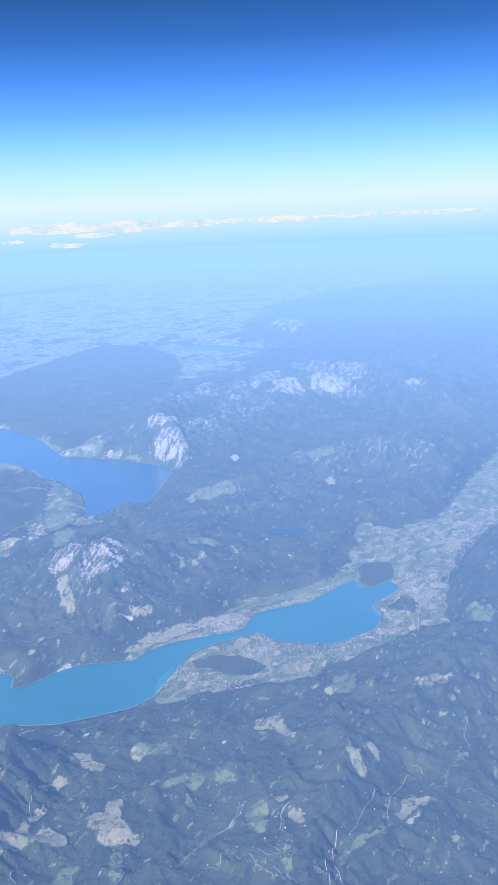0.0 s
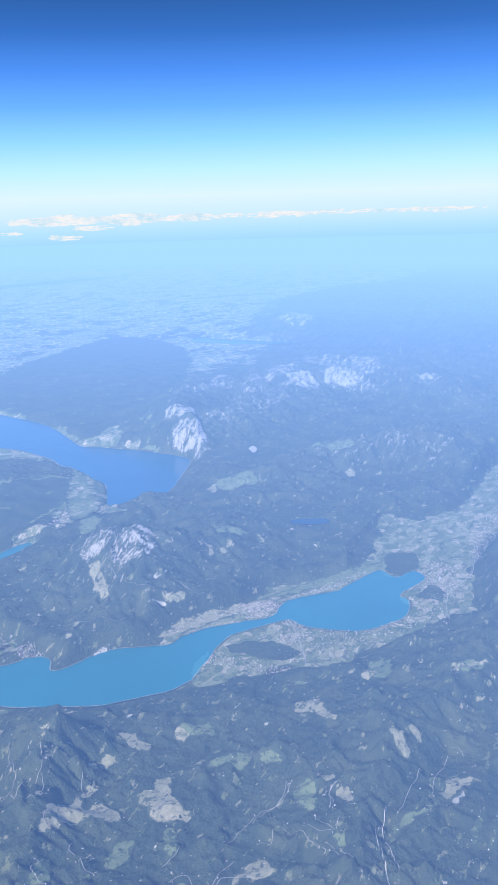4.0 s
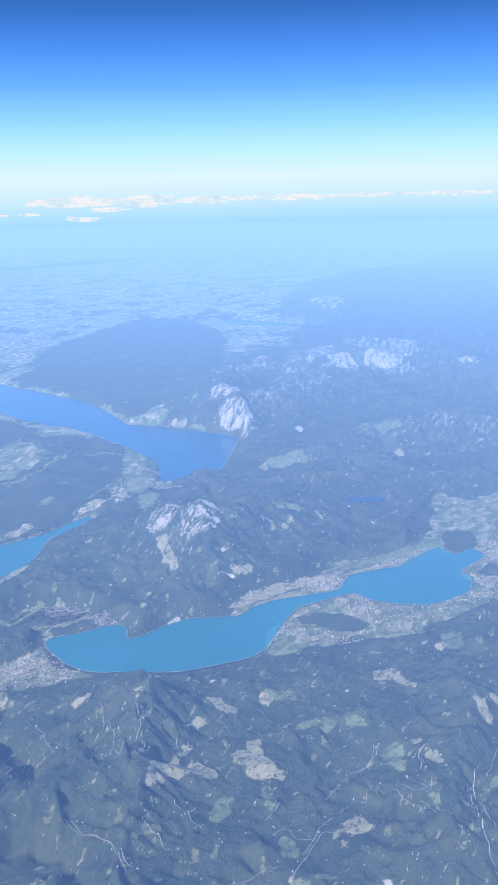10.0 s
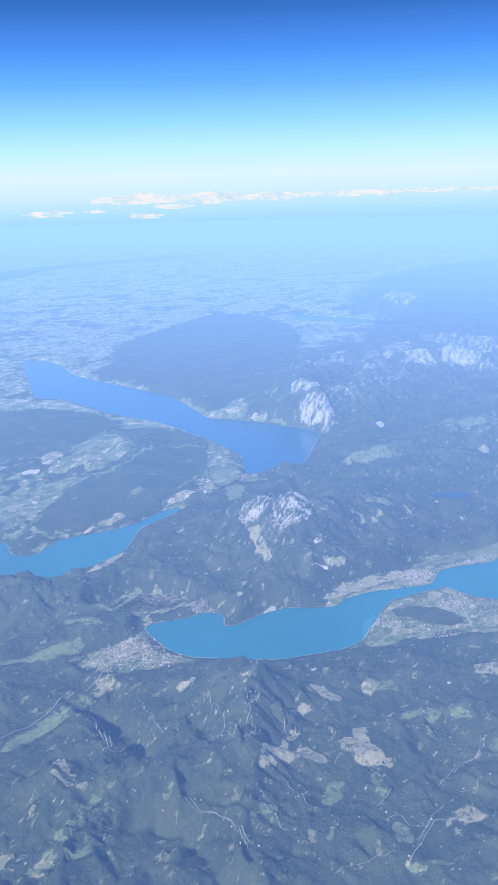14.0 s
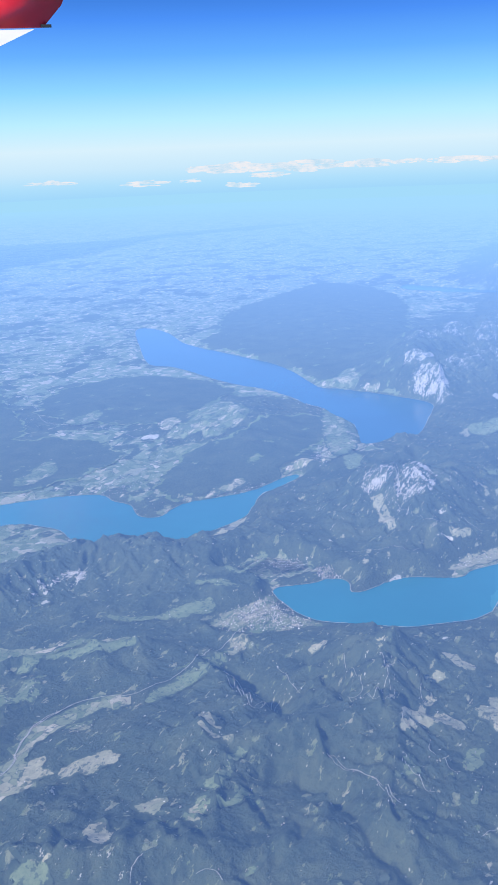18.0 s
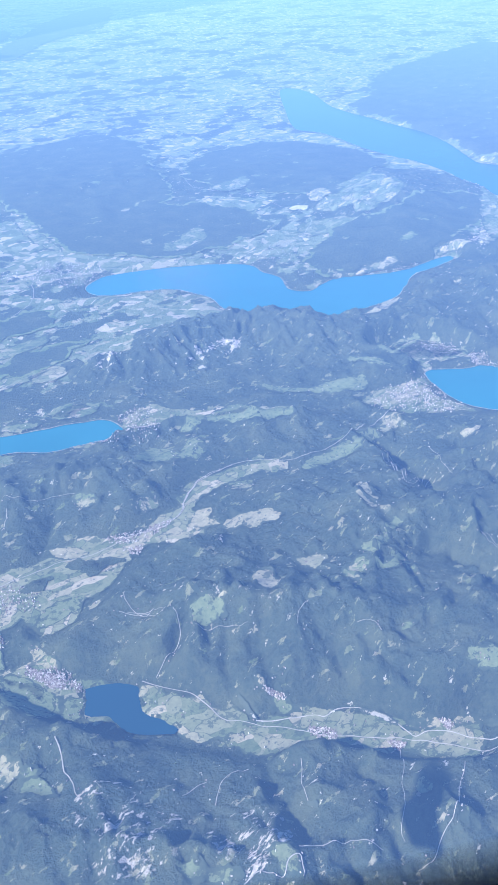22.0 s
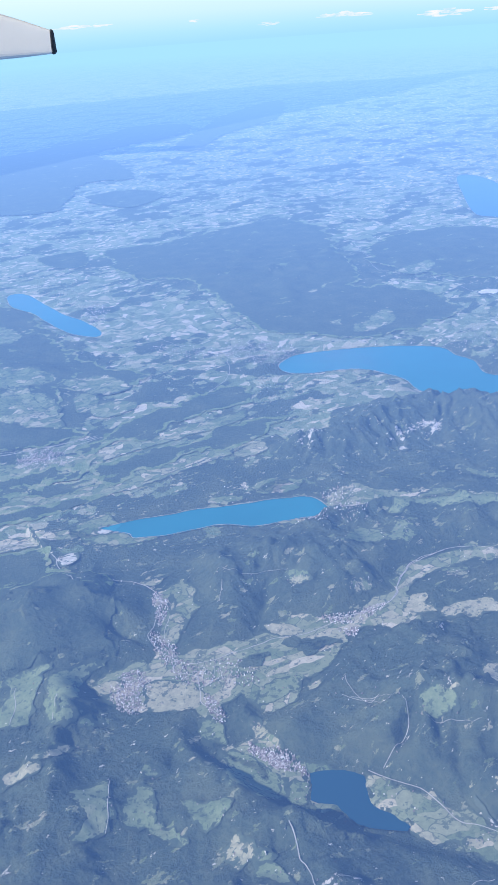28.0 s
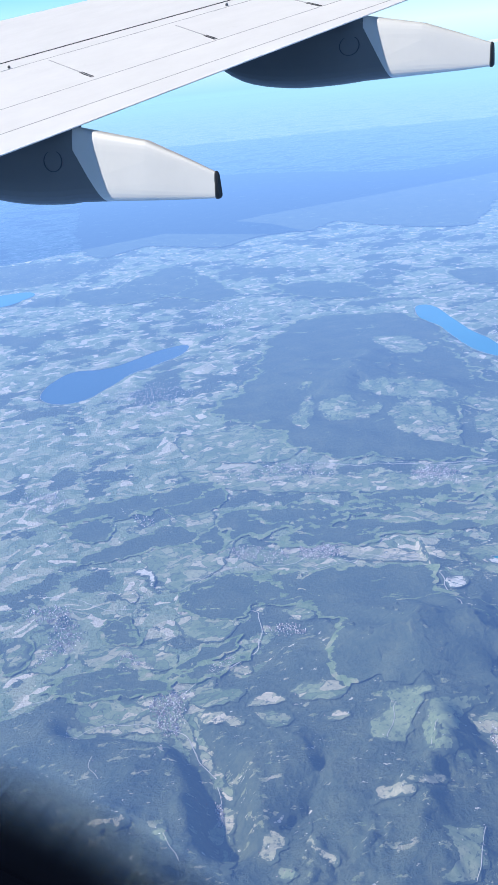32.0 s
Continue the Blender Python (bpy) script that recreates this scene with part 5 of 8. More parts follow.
ROADS.append((2, [(-5.75, 13.94), (-5.6, 13.03), (-5.01, 11.87), (-3.48, 11.66), (-2.47, 10.71), (-1.32, 9.94), (-0.11, 9.25), (1.16, 8.91)]))
ROADS.append((2, [(-12.3, 7.24), (-11.85, 6.91), (-11.57, 6.58)]))
ROADS.append((1, [(-15.86, 6.87), (-15.74, 7.16), (-15.45, 7.39), (-14.96, 7.56), (-14.58, 7.53)]))
ROADS.append((1, [(-15.87, 10.17), (-15.74, 9.66), (-15.46, 9.23), (-15.17, 9.13)]))
ROADS.append((2, [(-13.0, 11.06), (-11.89, 10.41), (-10.63, 10.04), (-9.35, 9.78)]))
ROADS.append((2, [(-14.58, 7.53), (-13.86, 7.41), (-13.41, 7.71), (-12.9, 7.44), (-11.78, 6.77)]))
ROADS.append((1, [(1.75, 2.34), (1.4, 2.03), (1.16, 2.02), (1.03, 2.16), (0.98, 1.99)]))
ROADS.append((2, [(1.65, -1.75), (1.1, -2.13), (0.43, -2.58)]))
RIVERS = []
RIVERS.append((3, [(-10.16, -1.26), (-9.96, -1.44), (-9.7, -1.61), (-9.61, -1.72), (-9.43, -1.76), (-9.26, -1.93), (-9.15, -2.22), (-9.14, -2.44), (-9.13, -2.54), (-8.99, -2.61), (-8.83, -2.78), (-8.69, -3.03), (-8.59, -3.17)]))
RIVERS.append((1, [(-9.37, -2.55), (-9.93, -3.0), (-10.24, -3.22), (-10.35, -3.36)]))
RIVERS.append((2, [(-4.01, -5.71), (-3.71, -5.51), (-3.46, -5.33), (-3.19, -5.25), (-2.94, -5.22)]))
RIVERS.append((1.5, [(-3.5, -5.25), (-3.91, -5.48), (-4.17, -5.64), (-4.45, -5.78), (-4.48, -5.85)]))
BARE = []
BARE.append([(1.01, 1.03), (1.16, 0.87), (1.12, 0.71), (1.04, 0.87)])
BARE.append([(0.39, 0.81), (0.42, 0.65), (0.73, 0.56), (0.73, 0.38), (0.53, 0.51), (0.38, 0.66)])
BARE.append([(5.38, 0.05), (5.44, -0.04), (5.31, -0.07), (5.19, 0.01)])
BARE.append([(-10.14, -0.93), (-10.12, -1.02), (-10.14, -1.24), (-10.18, -1.24), (-10.18, -1.1)])
BARE.append([(-9.26, -1.93), (-9.16, -2.08), (-9.12, -2.28), (-9.17, -2.35), (-9.2, -2.27), (-9.24, -2.1), (-9.3, -1.97)])
BARE.append([(-10.65, -2.48), (-10.63, -2.57), (-10.66, -2.59), (-10.67, -2.51)])
BARE.append([(-2.51, -0.93), (-2.44, -1.04), (-2.62, -1.15), (-2.66, -1.07)])
BARE.append([(-5.17, -4.76), (-5.17, -4.83), (-5.2, -4.88), (-5.23, -4.94), (-5.3, -4.95), (-5.29, -4.88), (-5.29, -4.83)])
BARE.append([(-3.79, -4.18), (-3.75, -4.27), (-3.83, -4.24), (-3.83, -4.19)])
BARE.append([(-2.52, -5.88), (-2.34, -5.93), (-2.26, -6.0), (-2.42, -6.03), (-2.63, -5.98)])
BARE.append([(-11.74, 6.09), (-11.57, 6.1), (-11.46, 5.95), (-11.59, 5.76), (-11.76, 5.9)])
BARE.append([(-15.19, 1.97), (-15.08, 2.08), (-14.97, 2.13), (-15.0, 2.03), (-15.11, 1.93)])
BARE.append([(0.36, 0.75), (0.42, 0.67), (0.73, 0.56), (0.73, 0.38), (0.48, 0.53)])
BARE.append([(1.03, 1.02), (1.18, 0.91), (1.09, 0.68), (1.1, 0.92)])
BARE.append([(-0.99, 0.92), (-0.77, 0.91), (-0.59, 0.79), (-0.75, 0.74), (-1.03, 0.83)])
BARE.append([(11.51, 4.44), (11.88, 4.43), (11.56, 4.09), (11.14, 4.05)])
BARE.append([(-16.51, 7.94), (-16.24, 8.0), (-16.11, 7.71), (-16.2, 7.37), (-16.24, 7.73), (-16.4, 7.82)])
BARE.append([(-11.8, 6.01), (-11.68, 6.07), (-11.5, 5.92), (-11.56, 5.75), (-11.8, 5.73)])
BARE.append([(-10.98, 6.37), (-10.7, 6.44), (-10.76, 6.19), (-10.94, 6.23)])
BARE.append([(-5.39, 5.41), (-5.22, 5.42), (-5.26, 5.22), (-5.4, 5.24)])
BARE.append([(-7.67, -2.88), (-7.54, -2.89), (-7.58, -2.95), (-7.67, -2.92)])
BARE.append([(2.53, 10.88), (2.94, 10.6), (2.66, 10.29), (2.4, 10.64)])
BARE.append([(1.04, 0.97), (1.18, 0.82), (1.12, 0.7), (1.03, 0.87)])
TOWNS = []
TOWNS.append((60, [(-10.9, 9.93), (-10.38, 9.82), (-10.42, 9.41), (-10.95, 9.47)]))
TOWNS.append((80, [(-13.58, 7.84), (-13.02, 7.74), (-13.1, 7.42), (-13.65, 7.52)]))
TOWNS.append((60, [(-14.79, 8.14), (-14.31, 8.08), (-14.46, 7.75), (-14.73, 7.84)]))
TOWNS.append((70, [(-16.41, 16.9), (-15.24, 16.71), (-15.03, 15.74), (-15.91, 15.02)]))
TOWNS.append((40, [(-1.57, 3.16), (-1.21, 2.76), (-1.35, 2.52), (-1.71, 2.78)]))
TOWNS.append((100, [(-11.54, 0.99), (-11.29, 0.85), (-11.23, 0.48), (-11.3, 0.43), (-11.49, 0.77)]))
TOWNS.append((40, [(-9.82, -1.72), (-9.68, -1.91), (-9.75, -1.97), (-9.86, -1.84)]))
TOWNS.append((25, [(-9.37, -2.4), (-9.28, -2.52), (-9.39, -2.53)]))
TOWNS.append((25, [(-8.79, -2.6), (-8.71, -2.7), (-8.81, -2.73)]))
TOWNS.append((25, [(-9.96, -1.06), (-9.78, -1.25), (-9.83, -1.27)]))
TOWNS.append((150, [(-12.4, 2.79), (-12.07, 2.91), (-11.99, 2.68), (-12.11, 2.46), (-12.3, 2.31), (-12.44, 2.46)]))
TOWNS.append((90, [(-11.56, 2.81), (-11.24, 2.51), (-10.92, 2.35), (-10.94, 1.93), (-11.16, 1.97), (-11.5, 2.21), (-11.65, 2.5)]))
TOWNS.append((60, [(-11.07, 4.18), (-11.03, 3.83), (-11.31, 3.58), (-11.25, 3.84)]))
TOWNS.append((60, [(-11.51, 3.44), (-11.4, 3.09), (-11.5, 2.77), (-11.65, 2.94)]))
TOWNS.append((60, [(-9.53, 2.31), (-9.1, 2.14), (-8.78, 2.05), (-8.96, 1.96), (-9.37, 2.04)]))
TOWNS.append((70, [(-11.51, 1.09), (-11.43, 0.88), (-11.36, 0.65), (-11.46, 0.62), (-11.52, 0.85)]))
TOWNS.append((40, [(-11.54, 2.0), (-11.5, 1.75), (-11.59, 1.54), (-11.66, 1.69)]))
TOWNS.append((20, [(-9.53, 1.95), (-9.32, 1.87), (-9.46, 1.76)]))
TOWNS.append((110, [(-16.31, 4.47), (-16.13, 4.64), (-15.88, 4.46), (-15.98, 4.11), (-16.07, 3.92), (-16.27, 4.03)]))
TOWNS.append((60, [(-15.52, 5.01), (-15.19, 5.16), (-15.17, 5.05), (-15.42, 4.86)]))
TOWNS.append((90, [(-17.78, 6.48), (-17.63, 6.87), (-17.36, 6.71), (-17.39, 6.22), (-17.67, 6.09), (-17.91, 5.95)]))
TOWNS.append((60, [(-16.8, 5.53), (-16.6, 5.76), (-16.41, 5.41), (-16.61, 5.32)]))
TOWNS.append((30, [(-14.54, 5.69), (-14.15, 5.55), (-14.15, 5.31), (-14.42, 5.43)]))
TOWNS.append((25, [(-15.7, 2.64), (-15.63, 2.54), (-15.67, 2.35), (-15.71, 2.4)]))
TOWNS.append((60, [(-18.18, 7.34), (-17.83, 7.39), (-17.46, 7.2), (-17.63, 6.94), (-17.98, 6.97)]))
TOWNS.append((90, [(-3.64, 2.48), (-3.22, 2.44), (-2.7, 2.33), (-2.91, 1.92), (-2.98, 1.39), (-3.31, 1.38), (-3.95, 2.1)]))
TOWNS.append((150, [(4.88, -3.09), (5.01, -3.53), (5.23, -4.07), (6.16, -3.92), (7.84, -3.58), (10.18, -4.09), (9.37, -4.31), (7.59, -3.91), (5.87, -4.13), (4.36, -4.09), (4.19, -3.68)]))
TOWNS.append((70, [(1.82, -0.66), (2.19, -1.07), (1.99, -1.33), (1.51, -1.09), (1.41, -0.9)]))
TOWNS.append((60, [(2.2, -1.2), (3.86, -1.87), (4.14, -2.14), (2.75, -1.65)]))
TOWNS.append((40, [(-0.49, -0.85), (-0.17, -0.8), (-0.08, -1.01), (-0.57, -1.13)]))
TOWNS.append((40, [(1.1, -1.78), (0.74, -2.44), (0.07, -2.33)]))
TOWNS.append((40, [(1.34, -2.33), (1.9, -3.61), (1.73, -3.68), (0.71, -2.85)]))
TOWNS.append((80, [(-7.45, 4.92), (-7.02, 4.78), (-7.53, 3.83), (-7.93, 3.93), (-7.59, 4.67)]))
TOWNS.append((40, [(-8.26, 4.86), (-7.8, 4.7), (-8.34, 3.82)]))
TOWNS.append((150, [(-4.85, 12.14), (-4.08, 12.28), (-3.58, 11.26), (-4.16, 10.73), (-4.78, 11.0)]))
TOWNS.append((50, [(-6.16, 17.57), (-5.58, 17.46), (-6.07, 16.42), (-6.57, 16.49)]))
TOWNS.append((60, [(-5.96, 13.55), (-4.85, 12.14), (-5.11, 11.73), (-6.14, 12.63)]))
TOWNS.append((60, [(-10.94, 9.83), (-10.26, 9.76), (-10.28, 9.13), (-10.9, 9.33)]))
TOWNS.append((90, [(5.32, 6.56), (6.81, 6.78), (6.78, 6.2), (5.18, 5.56), (4.09, 5.76)]))
TOWNS.append((30, [(3.67, 5.78), (4.63, 5.9), (3.21, 5.1)]))
TOWNS.append((30, [(9.12, 10.01), (8.56, 8.49), (6.9, 8.03)]))
TOWNS.append((40, [(-2.24, 10.24), (-0.08, 8.95), (0.69, 8.51), (-0.58, 8.41)]))
TOWNS.append((40, [(0.3, 6.65), (1.58, 6.14), (1.83, 5.82), (0.67, 6.27)]))
TOWNS.append((70, [(-13.57, 7.84), (-13.12, 7.69), (-13.18, 7.45), (-13.65, 7.5)]))
TOWNS.append((40, [(-14.25, 7.87), (-13.85, 7.85), (-14.02, 7.52), (-14.3, 7.6)]))
TOWNS.append((120, [(-14.54, 10.77), (-13.81, 11.03), (-12.72, 10.73), (-12.72, 10.24), (-13.8, 10.44)]))
TOWNS.append((110, [(-16.71, 16.57), (-14.85, 16.12), (-14.95, 14.81), (-16.18, 15.07)]))
TOWNS.append((90, [(-13.64, 23.65), (-12.48, 23.81), (-12.58, 21.66), (-13.69, 21.45)]))
TOWNS.append((60, [(-10.9, 9.93), (-10.4, 9.78), (-10.66, 9.33), (-11.06, 9.47)]))
TOWNS.append((60, [(-18.59, 11.54), (-17.91, 11.52), (-17.66, 10.7), (-18.31, 10.72)]))
TOWNS.append((30, [(-16.57, 10.17), (-16.26, 9.95), (-15.78, 9.14), (-16.27, 9.53)]))
TOWNS.append((50, [(0.5, 0.15), (1.39, -0.22), (2.15, -0.85), (1.91, -0.96), (1.12, -0.36), (0.39, -0.03)]))
TOWNS.append((60, [(-3.45, 2.23), (-2.77, 2.38), (-2.79, 1.98), (-3.2, 1.38), (-3.68, 1.77)]))
TOWNS.append((40, [(3.98, -3.31), (3.94, -3.89), (2.13, -4.49), (2.79, -3.85)]))
TOWNS.append((40, [(-1.36, 2.17), (-1.29, 1.71), (-1.4, 1.76), (-1.56, 2.01)]))
TOWNS.append((120, [(5.08, -3.23), (5.5, -3.47), (4.8, -4.04), (4.28, -4.18), (4.03, -3.92), (4.44, -3.5)]))
TOWNS.append((60, [(7.35, -3.58), (8.22, -3.75), (8.75, -4.03), (7.51, -4.19), (6.0, -4.19)]))
TOWNS.append((60, [(1.6, -2.45), (2.16, -2.99), (2.7, -3.56), (2.27, -3.71), (1.5, -3.04)]))
TOWNS.append((50, [(1.35, -1.66), (1.81, -1.78), (1.18, -2.31), (0.83, -2.04)]))
TOWNS.append((60, [(1.85, -0.54), (2.14, -0.88), (2.14, -1.14), (1.74, -1.11), (1.55, -0.72)]))
TOWNS.append((60, [(2.4, -1.13), (3.17, -1.62), (3.95, -2.03), (3.78, -2.11), (2.82, -1.54)]))
TOWNS.append((50, [(-0.16, -0.9), (0.07, -1.77), (-0.12, -2.52), (-0.33, -1.78)]))
SHOALS = []
SHOALS.append((.54, [(3.53, -3.21), (3.61, -3.36), (3.92, -3.44), (4.64, -3.35), (4.07, -3.52), (3.59, -3.58), (3.3, -3.51), (3.28, -3.36)]))
SHOALS.append((.54, [(-0.79, -1.02), (-0.45, -0.88), (-0.26, -0.87), (0.06, -0.88), (-0.51, -1.08), (-0.76, -1.13)]))
SHOALS.append((.54, [(4.6, -2.41), (4.46, -2.68), (4.56, -2.92), (4.84, -3), (4.47, -2.95), (4.37, -2.69)]))
SHOALS.append((.66, [(-10.88, 6.42), (-10.65, 6.43), (-10.51, 6.39), (-10.6, 6.3), (-10.82, 6.17), (-10.87, 6.26)]))


# ---- relief ----
def side_spurs():
    """Ribs that leave the crest lines on both sides, in turn, and run down to the valleys: rows as in RIDGES."""
    rnd = random.Random(12)
    out = []
    for pts in RIDGES:
        for (x0, y0, h0, w0), (x1, y1, h1, w1) in zip(pts[:-1], pts[1:]):
            dx, dy = x1 - x0, y1 - y0
            long = math.hypot(dx, dy)
            w = (w0 + w1) / 2
            n = max(1, round(long / (0.55 + 0.45 * w)))
            for i in range(n):
                for side in (-1, 1):
                    t = (i + 0.5 + 0.25 * side + rnd.uniform(-0.15, 0.15)) / n
                    h, reach = h0 + t * (h1 - h0), w * rnd.uniform(1.1, 1.9)
                    a = math.atan2(dy, dx) + side * (math.pi / 2 + rnd.uniform(-0.55, 0.55))
                    x, y = x0 + t * dx, y0 + t * dy
                    b = a + rnd.uniform(-0.5, 0.5)
                    mx, my = x + 0.5 * reach * math.cos(a), y + 0.5 * reach * math.sin(a)
                    drop = h - 0.55
                    out.append([(x, y, h * 0.97, 0.34 * w), (mx, my, h - 0.30 * drop, 0.30 * w), (mx + 0.6 * reach * math.cos(b), my + 0.6 * reach * math.sin(b), h - 0.72 * drop, 0.22 * w)])
    return out


SPURS = side_spurs()


def massif(x, y):
    """The large forms: height in km, and how mountainous it is."""
    wx = x + 0.34 * fbm(x / 1.6, y / 1.6, 31, 4)
    wy = y + 0.34 * fbm(x / 1.6 + 7, y / 1.6, 37, 4)
    base = 0.5 + 0.26 * step(-5, -8, x - 0.25 * y) * step(6.5, 2.5, y) * step(-24, -16, x)
    base = base + 0.05 * fbm(x / 5, y / 5, 3, 3) * step(3, 12, y)
    up = np.zeros_like(x)
    for pts in RIDGES + SPURS:
        for (x0, y0, h0, w0), (x1, y1, h1, w1) in zip(pts[:-1], pts[1:]):
            far = 5.5 * max(w0, w1)
            s = np.nonzero((wx > min(x0, x1) - far) & (wx < max(x0, x1) + far) & (wy > min(y0, y1) - far) & (wy < max(y0, y1) + far))[0]
            if len(s) == 0:
                continue
            px, py = wx[s] - x0, wy[s] - y0
            dx, dy = x1 - x0, y1 - y0
            t = np.clip((px * dx + py * dy) / (dx * dx + dy * dy), 0, 1)
            d = np.hypot(px - t * dx, py - t * dy) / (w0 + t * (w1 - w0))
            h = h0 + t * (h1 - h0)
            up[s] += (np.maximum(h - base[s], 0) * (1 / (1 + 0.7 * d + 0.3 * d ** 2.6)) * step(5.5, 3.5, d)) ** 6
    up = up ** (1 / 6)
    zone = step(1.2, -1.2, y - np.interp(x, ZONE_X, ZONE_Y))
    rid = ridged(wx / 3.0, wy / 3.0, 11, 4)
    m = np.clip(up / 0.4, 0, 1)
    k = np.maximum(m, 0.7 * zone)
    fine = ridged(wx / 1.3, wy / 1.3, 19, 3, 0.5)
    h = base + up * (0.92 + 0.22 * (rid - 0.35)) + zone * 0.42 * rid * (1 - 0.85 * m) + 0.08 * (fine - 0.3) * k
    return h, k


def furrows(x, y, gx, gy, seed):
    """Ribs and gullies that run down the slope (gx, gy): a value and its slope."""
    ix, iy = np.floor(x), np.floor(y)
    fx, fy = x - ix, y - iy
    val, sx, sy, tot = 0.0, 0.0, 0.0, 0.0
    for i in (-1, 0, 1):
        for j in (-1, 0, 1):
            a = _hash(ix + i, iy + j, seed) / 65536.0
            b = _hash(ix + i, iy + j, seed + 5) / 65536.0
            px, py = fx - i - a, fy - j - b
            w = np.exp(-2.2 * (px * px + py * py))
            m = 2 * math.pi * (px * gx + py * gy) + 6.28 * a * b
            val = val + np.cos(m) * w
            s_ = np.sin(m) * w
            sx, sy, tot = sx - s_ * gx, sy - s_ * gy, tot + w
    return val / tot, sx / tot, sy / tot


def relief(x, y):
    """Height in km above the sea, before the earth's curve."""
    h, k = massif(x, y)
    e = 0.12
    gx, gy = (massif(x + e, y)[0] - h) / e, (massif(x, y + e)[0] - h) / e
    steep = np.hypot(gx, gy)
    size, amp = 0.75, 0.08
    dx, dy = gx, gy
    for o in range(3):
        n = np.maximum(np.hypot(dx, dy), 0.12)
        v, sx, sy = furrows(x / size, y / size, -dy / n * 1.1, dx / n * 1.1, 50 + 7 * o)
        h = h + amp * (v - 0.25 * v * v) * np.clip(steep * 1.8, 0.08, 1) * k
        dx, dy = dx + 0.55 * sx, dy + 0.55 * sy
        size, amp = size * 0.5, amp * 0.62
    h = h + 0.03 * fbm(x / 0.8, y / 0.8, 5, 4) * (0.3 + k)
    for pts in RAVINES:
        o = line(pts, 3)
        lo, hi = o.min(0) - 0.7, o.max(0) + 0.7
        s = np.nonzero((x > lo[0]) & (x < hi[0]) & (y > lo[1]) & (y < hi[1]))[0]
        if len(s):
            h[s] -= 0.17 * np.exp(-(gap_to(x[s], y[s], o, False) / 0.17) ** 1.2)
    for level, wide, o in FLATS + VALLEYS:
        lo, hi = o.min(0) - wide, o.max(0) + wide
        s = np.nonzero((x > lo[0]) & (x < hi[0]) & (y > lo[1]) & (y < hi[1]))[0]
        if len(s) == 0:
            continue
        d = gap_to(x[s], y[s], o)
        d[inside(x[s], y[s], o)] = 0
        k = step(0, wide, d)
        h[s] = level * (1 - k) + h[s] * k
    for level, o in LAKES:
        lo, hi = o.min(0) - 0.9, o.max(0) + 0.9
        s = np.nonzero((x > lo[0]) & (x < hi[0]) & (y > lo[1]) & (y < hi[1]))[0]
        d = gap_to(x[s], y[s], o)
        n = inside(x[s], y[s], o)
        k = step(0.0, 0.38, d)
        h[s] = np.where(n, level - 0.03 - 0.05 * step(0, 0.2, d), level + 0.012 + (np.maximum(h[s], level) - level) * (0.02 + 0.98 * k))
    return np.where(h > 1.45, 1.45 + 0.5 * (1 - np.exp(-(h - 1.45) / 0.5)), h)


# ---- materials ----
def material(name):
    m = bpy.data.materials.new(name)
    m.use_nodes = True
    return m, m.node_tree, m.node_tree.nodes["Principled BSDF"]


def node(tree, kind, **values):
    n = tree.nodes.new(kind)
    for k, v in values.items():
        if k in n.inputs:
            n.inputs[k].default_value = v
    return n


def mathn(tree, op, a, b=None, c=None):
    n = tree.nodes.new("ShaderNodeMath")
    n.operation = op
    for i, v in enumerate((a, b, c)):
        if v is None:
            continue
        if hasattr(v, "links"):
            tree.links.new(v, n.inputs[i])
        else:
            n.inputs[i].default_value = v
    return n.outputs[0]


def ramp(tree, fac, stops):
    n = tree.nodes.new("ShaderNodeValToRGB")
    while len(n.color_ramp.elements) < len(stops):
        n.color_ramp.elements.new(0.5)
    for e, (p, c) in zip(n.color_ramp.elements, stops):
        e.position = p
        e.color = (*c, 1) if len(c) == 3 else c
    tree.links.new(fac, n.inputs[0])
    return n.outputs[0]


def mixc(tree, fac, a, b, mode="MIX"):
    n = tree.nodes.new("ShaderNodeMix")
    n.data_type, n.blend_type = "RGBA", mode
    for i, v in ((0, fac), (6, a), (7, b)):
        if hasattr(v, "links"):
            tree.links.new(v, n.inputs[i])
        else:
            n.inputs[i].default_value = v if i == 0 else (*v, 1)
    return n.outputs[2]


def spot(tree, scale, detail=4, rough_=0.55, kind="ShaderNodeTexNoise", vector=None):
    n = node(tree, kind, Scale=scale, Detail=detail, Roughness=rough_)
    tree.links.new(vector if vector is not None else where(tree), n.inputs["Vector"])
    return n.outputs[0]


def where(tree):
    g = tree.nodes.get("Geometry") or tree.nodes.new("ShaderNodeNewGeometry")
    return g.outputs["Position"]


def attr(tree, name):
    n = tree.nodes.new("ShaderNodeAttribute")
    n.attribute_name = name
    return n.outputs["Fac"]


def bump(tree, bsdf, height, strength, dist):
    b = node(tree, "ShaderNodeBump", Strength=strength, Distance=dist)
    tree.links.new(height, b.inputs["Height"])
    tree.links.new(b.outputs[0], bsdf.inputs["Normal"])


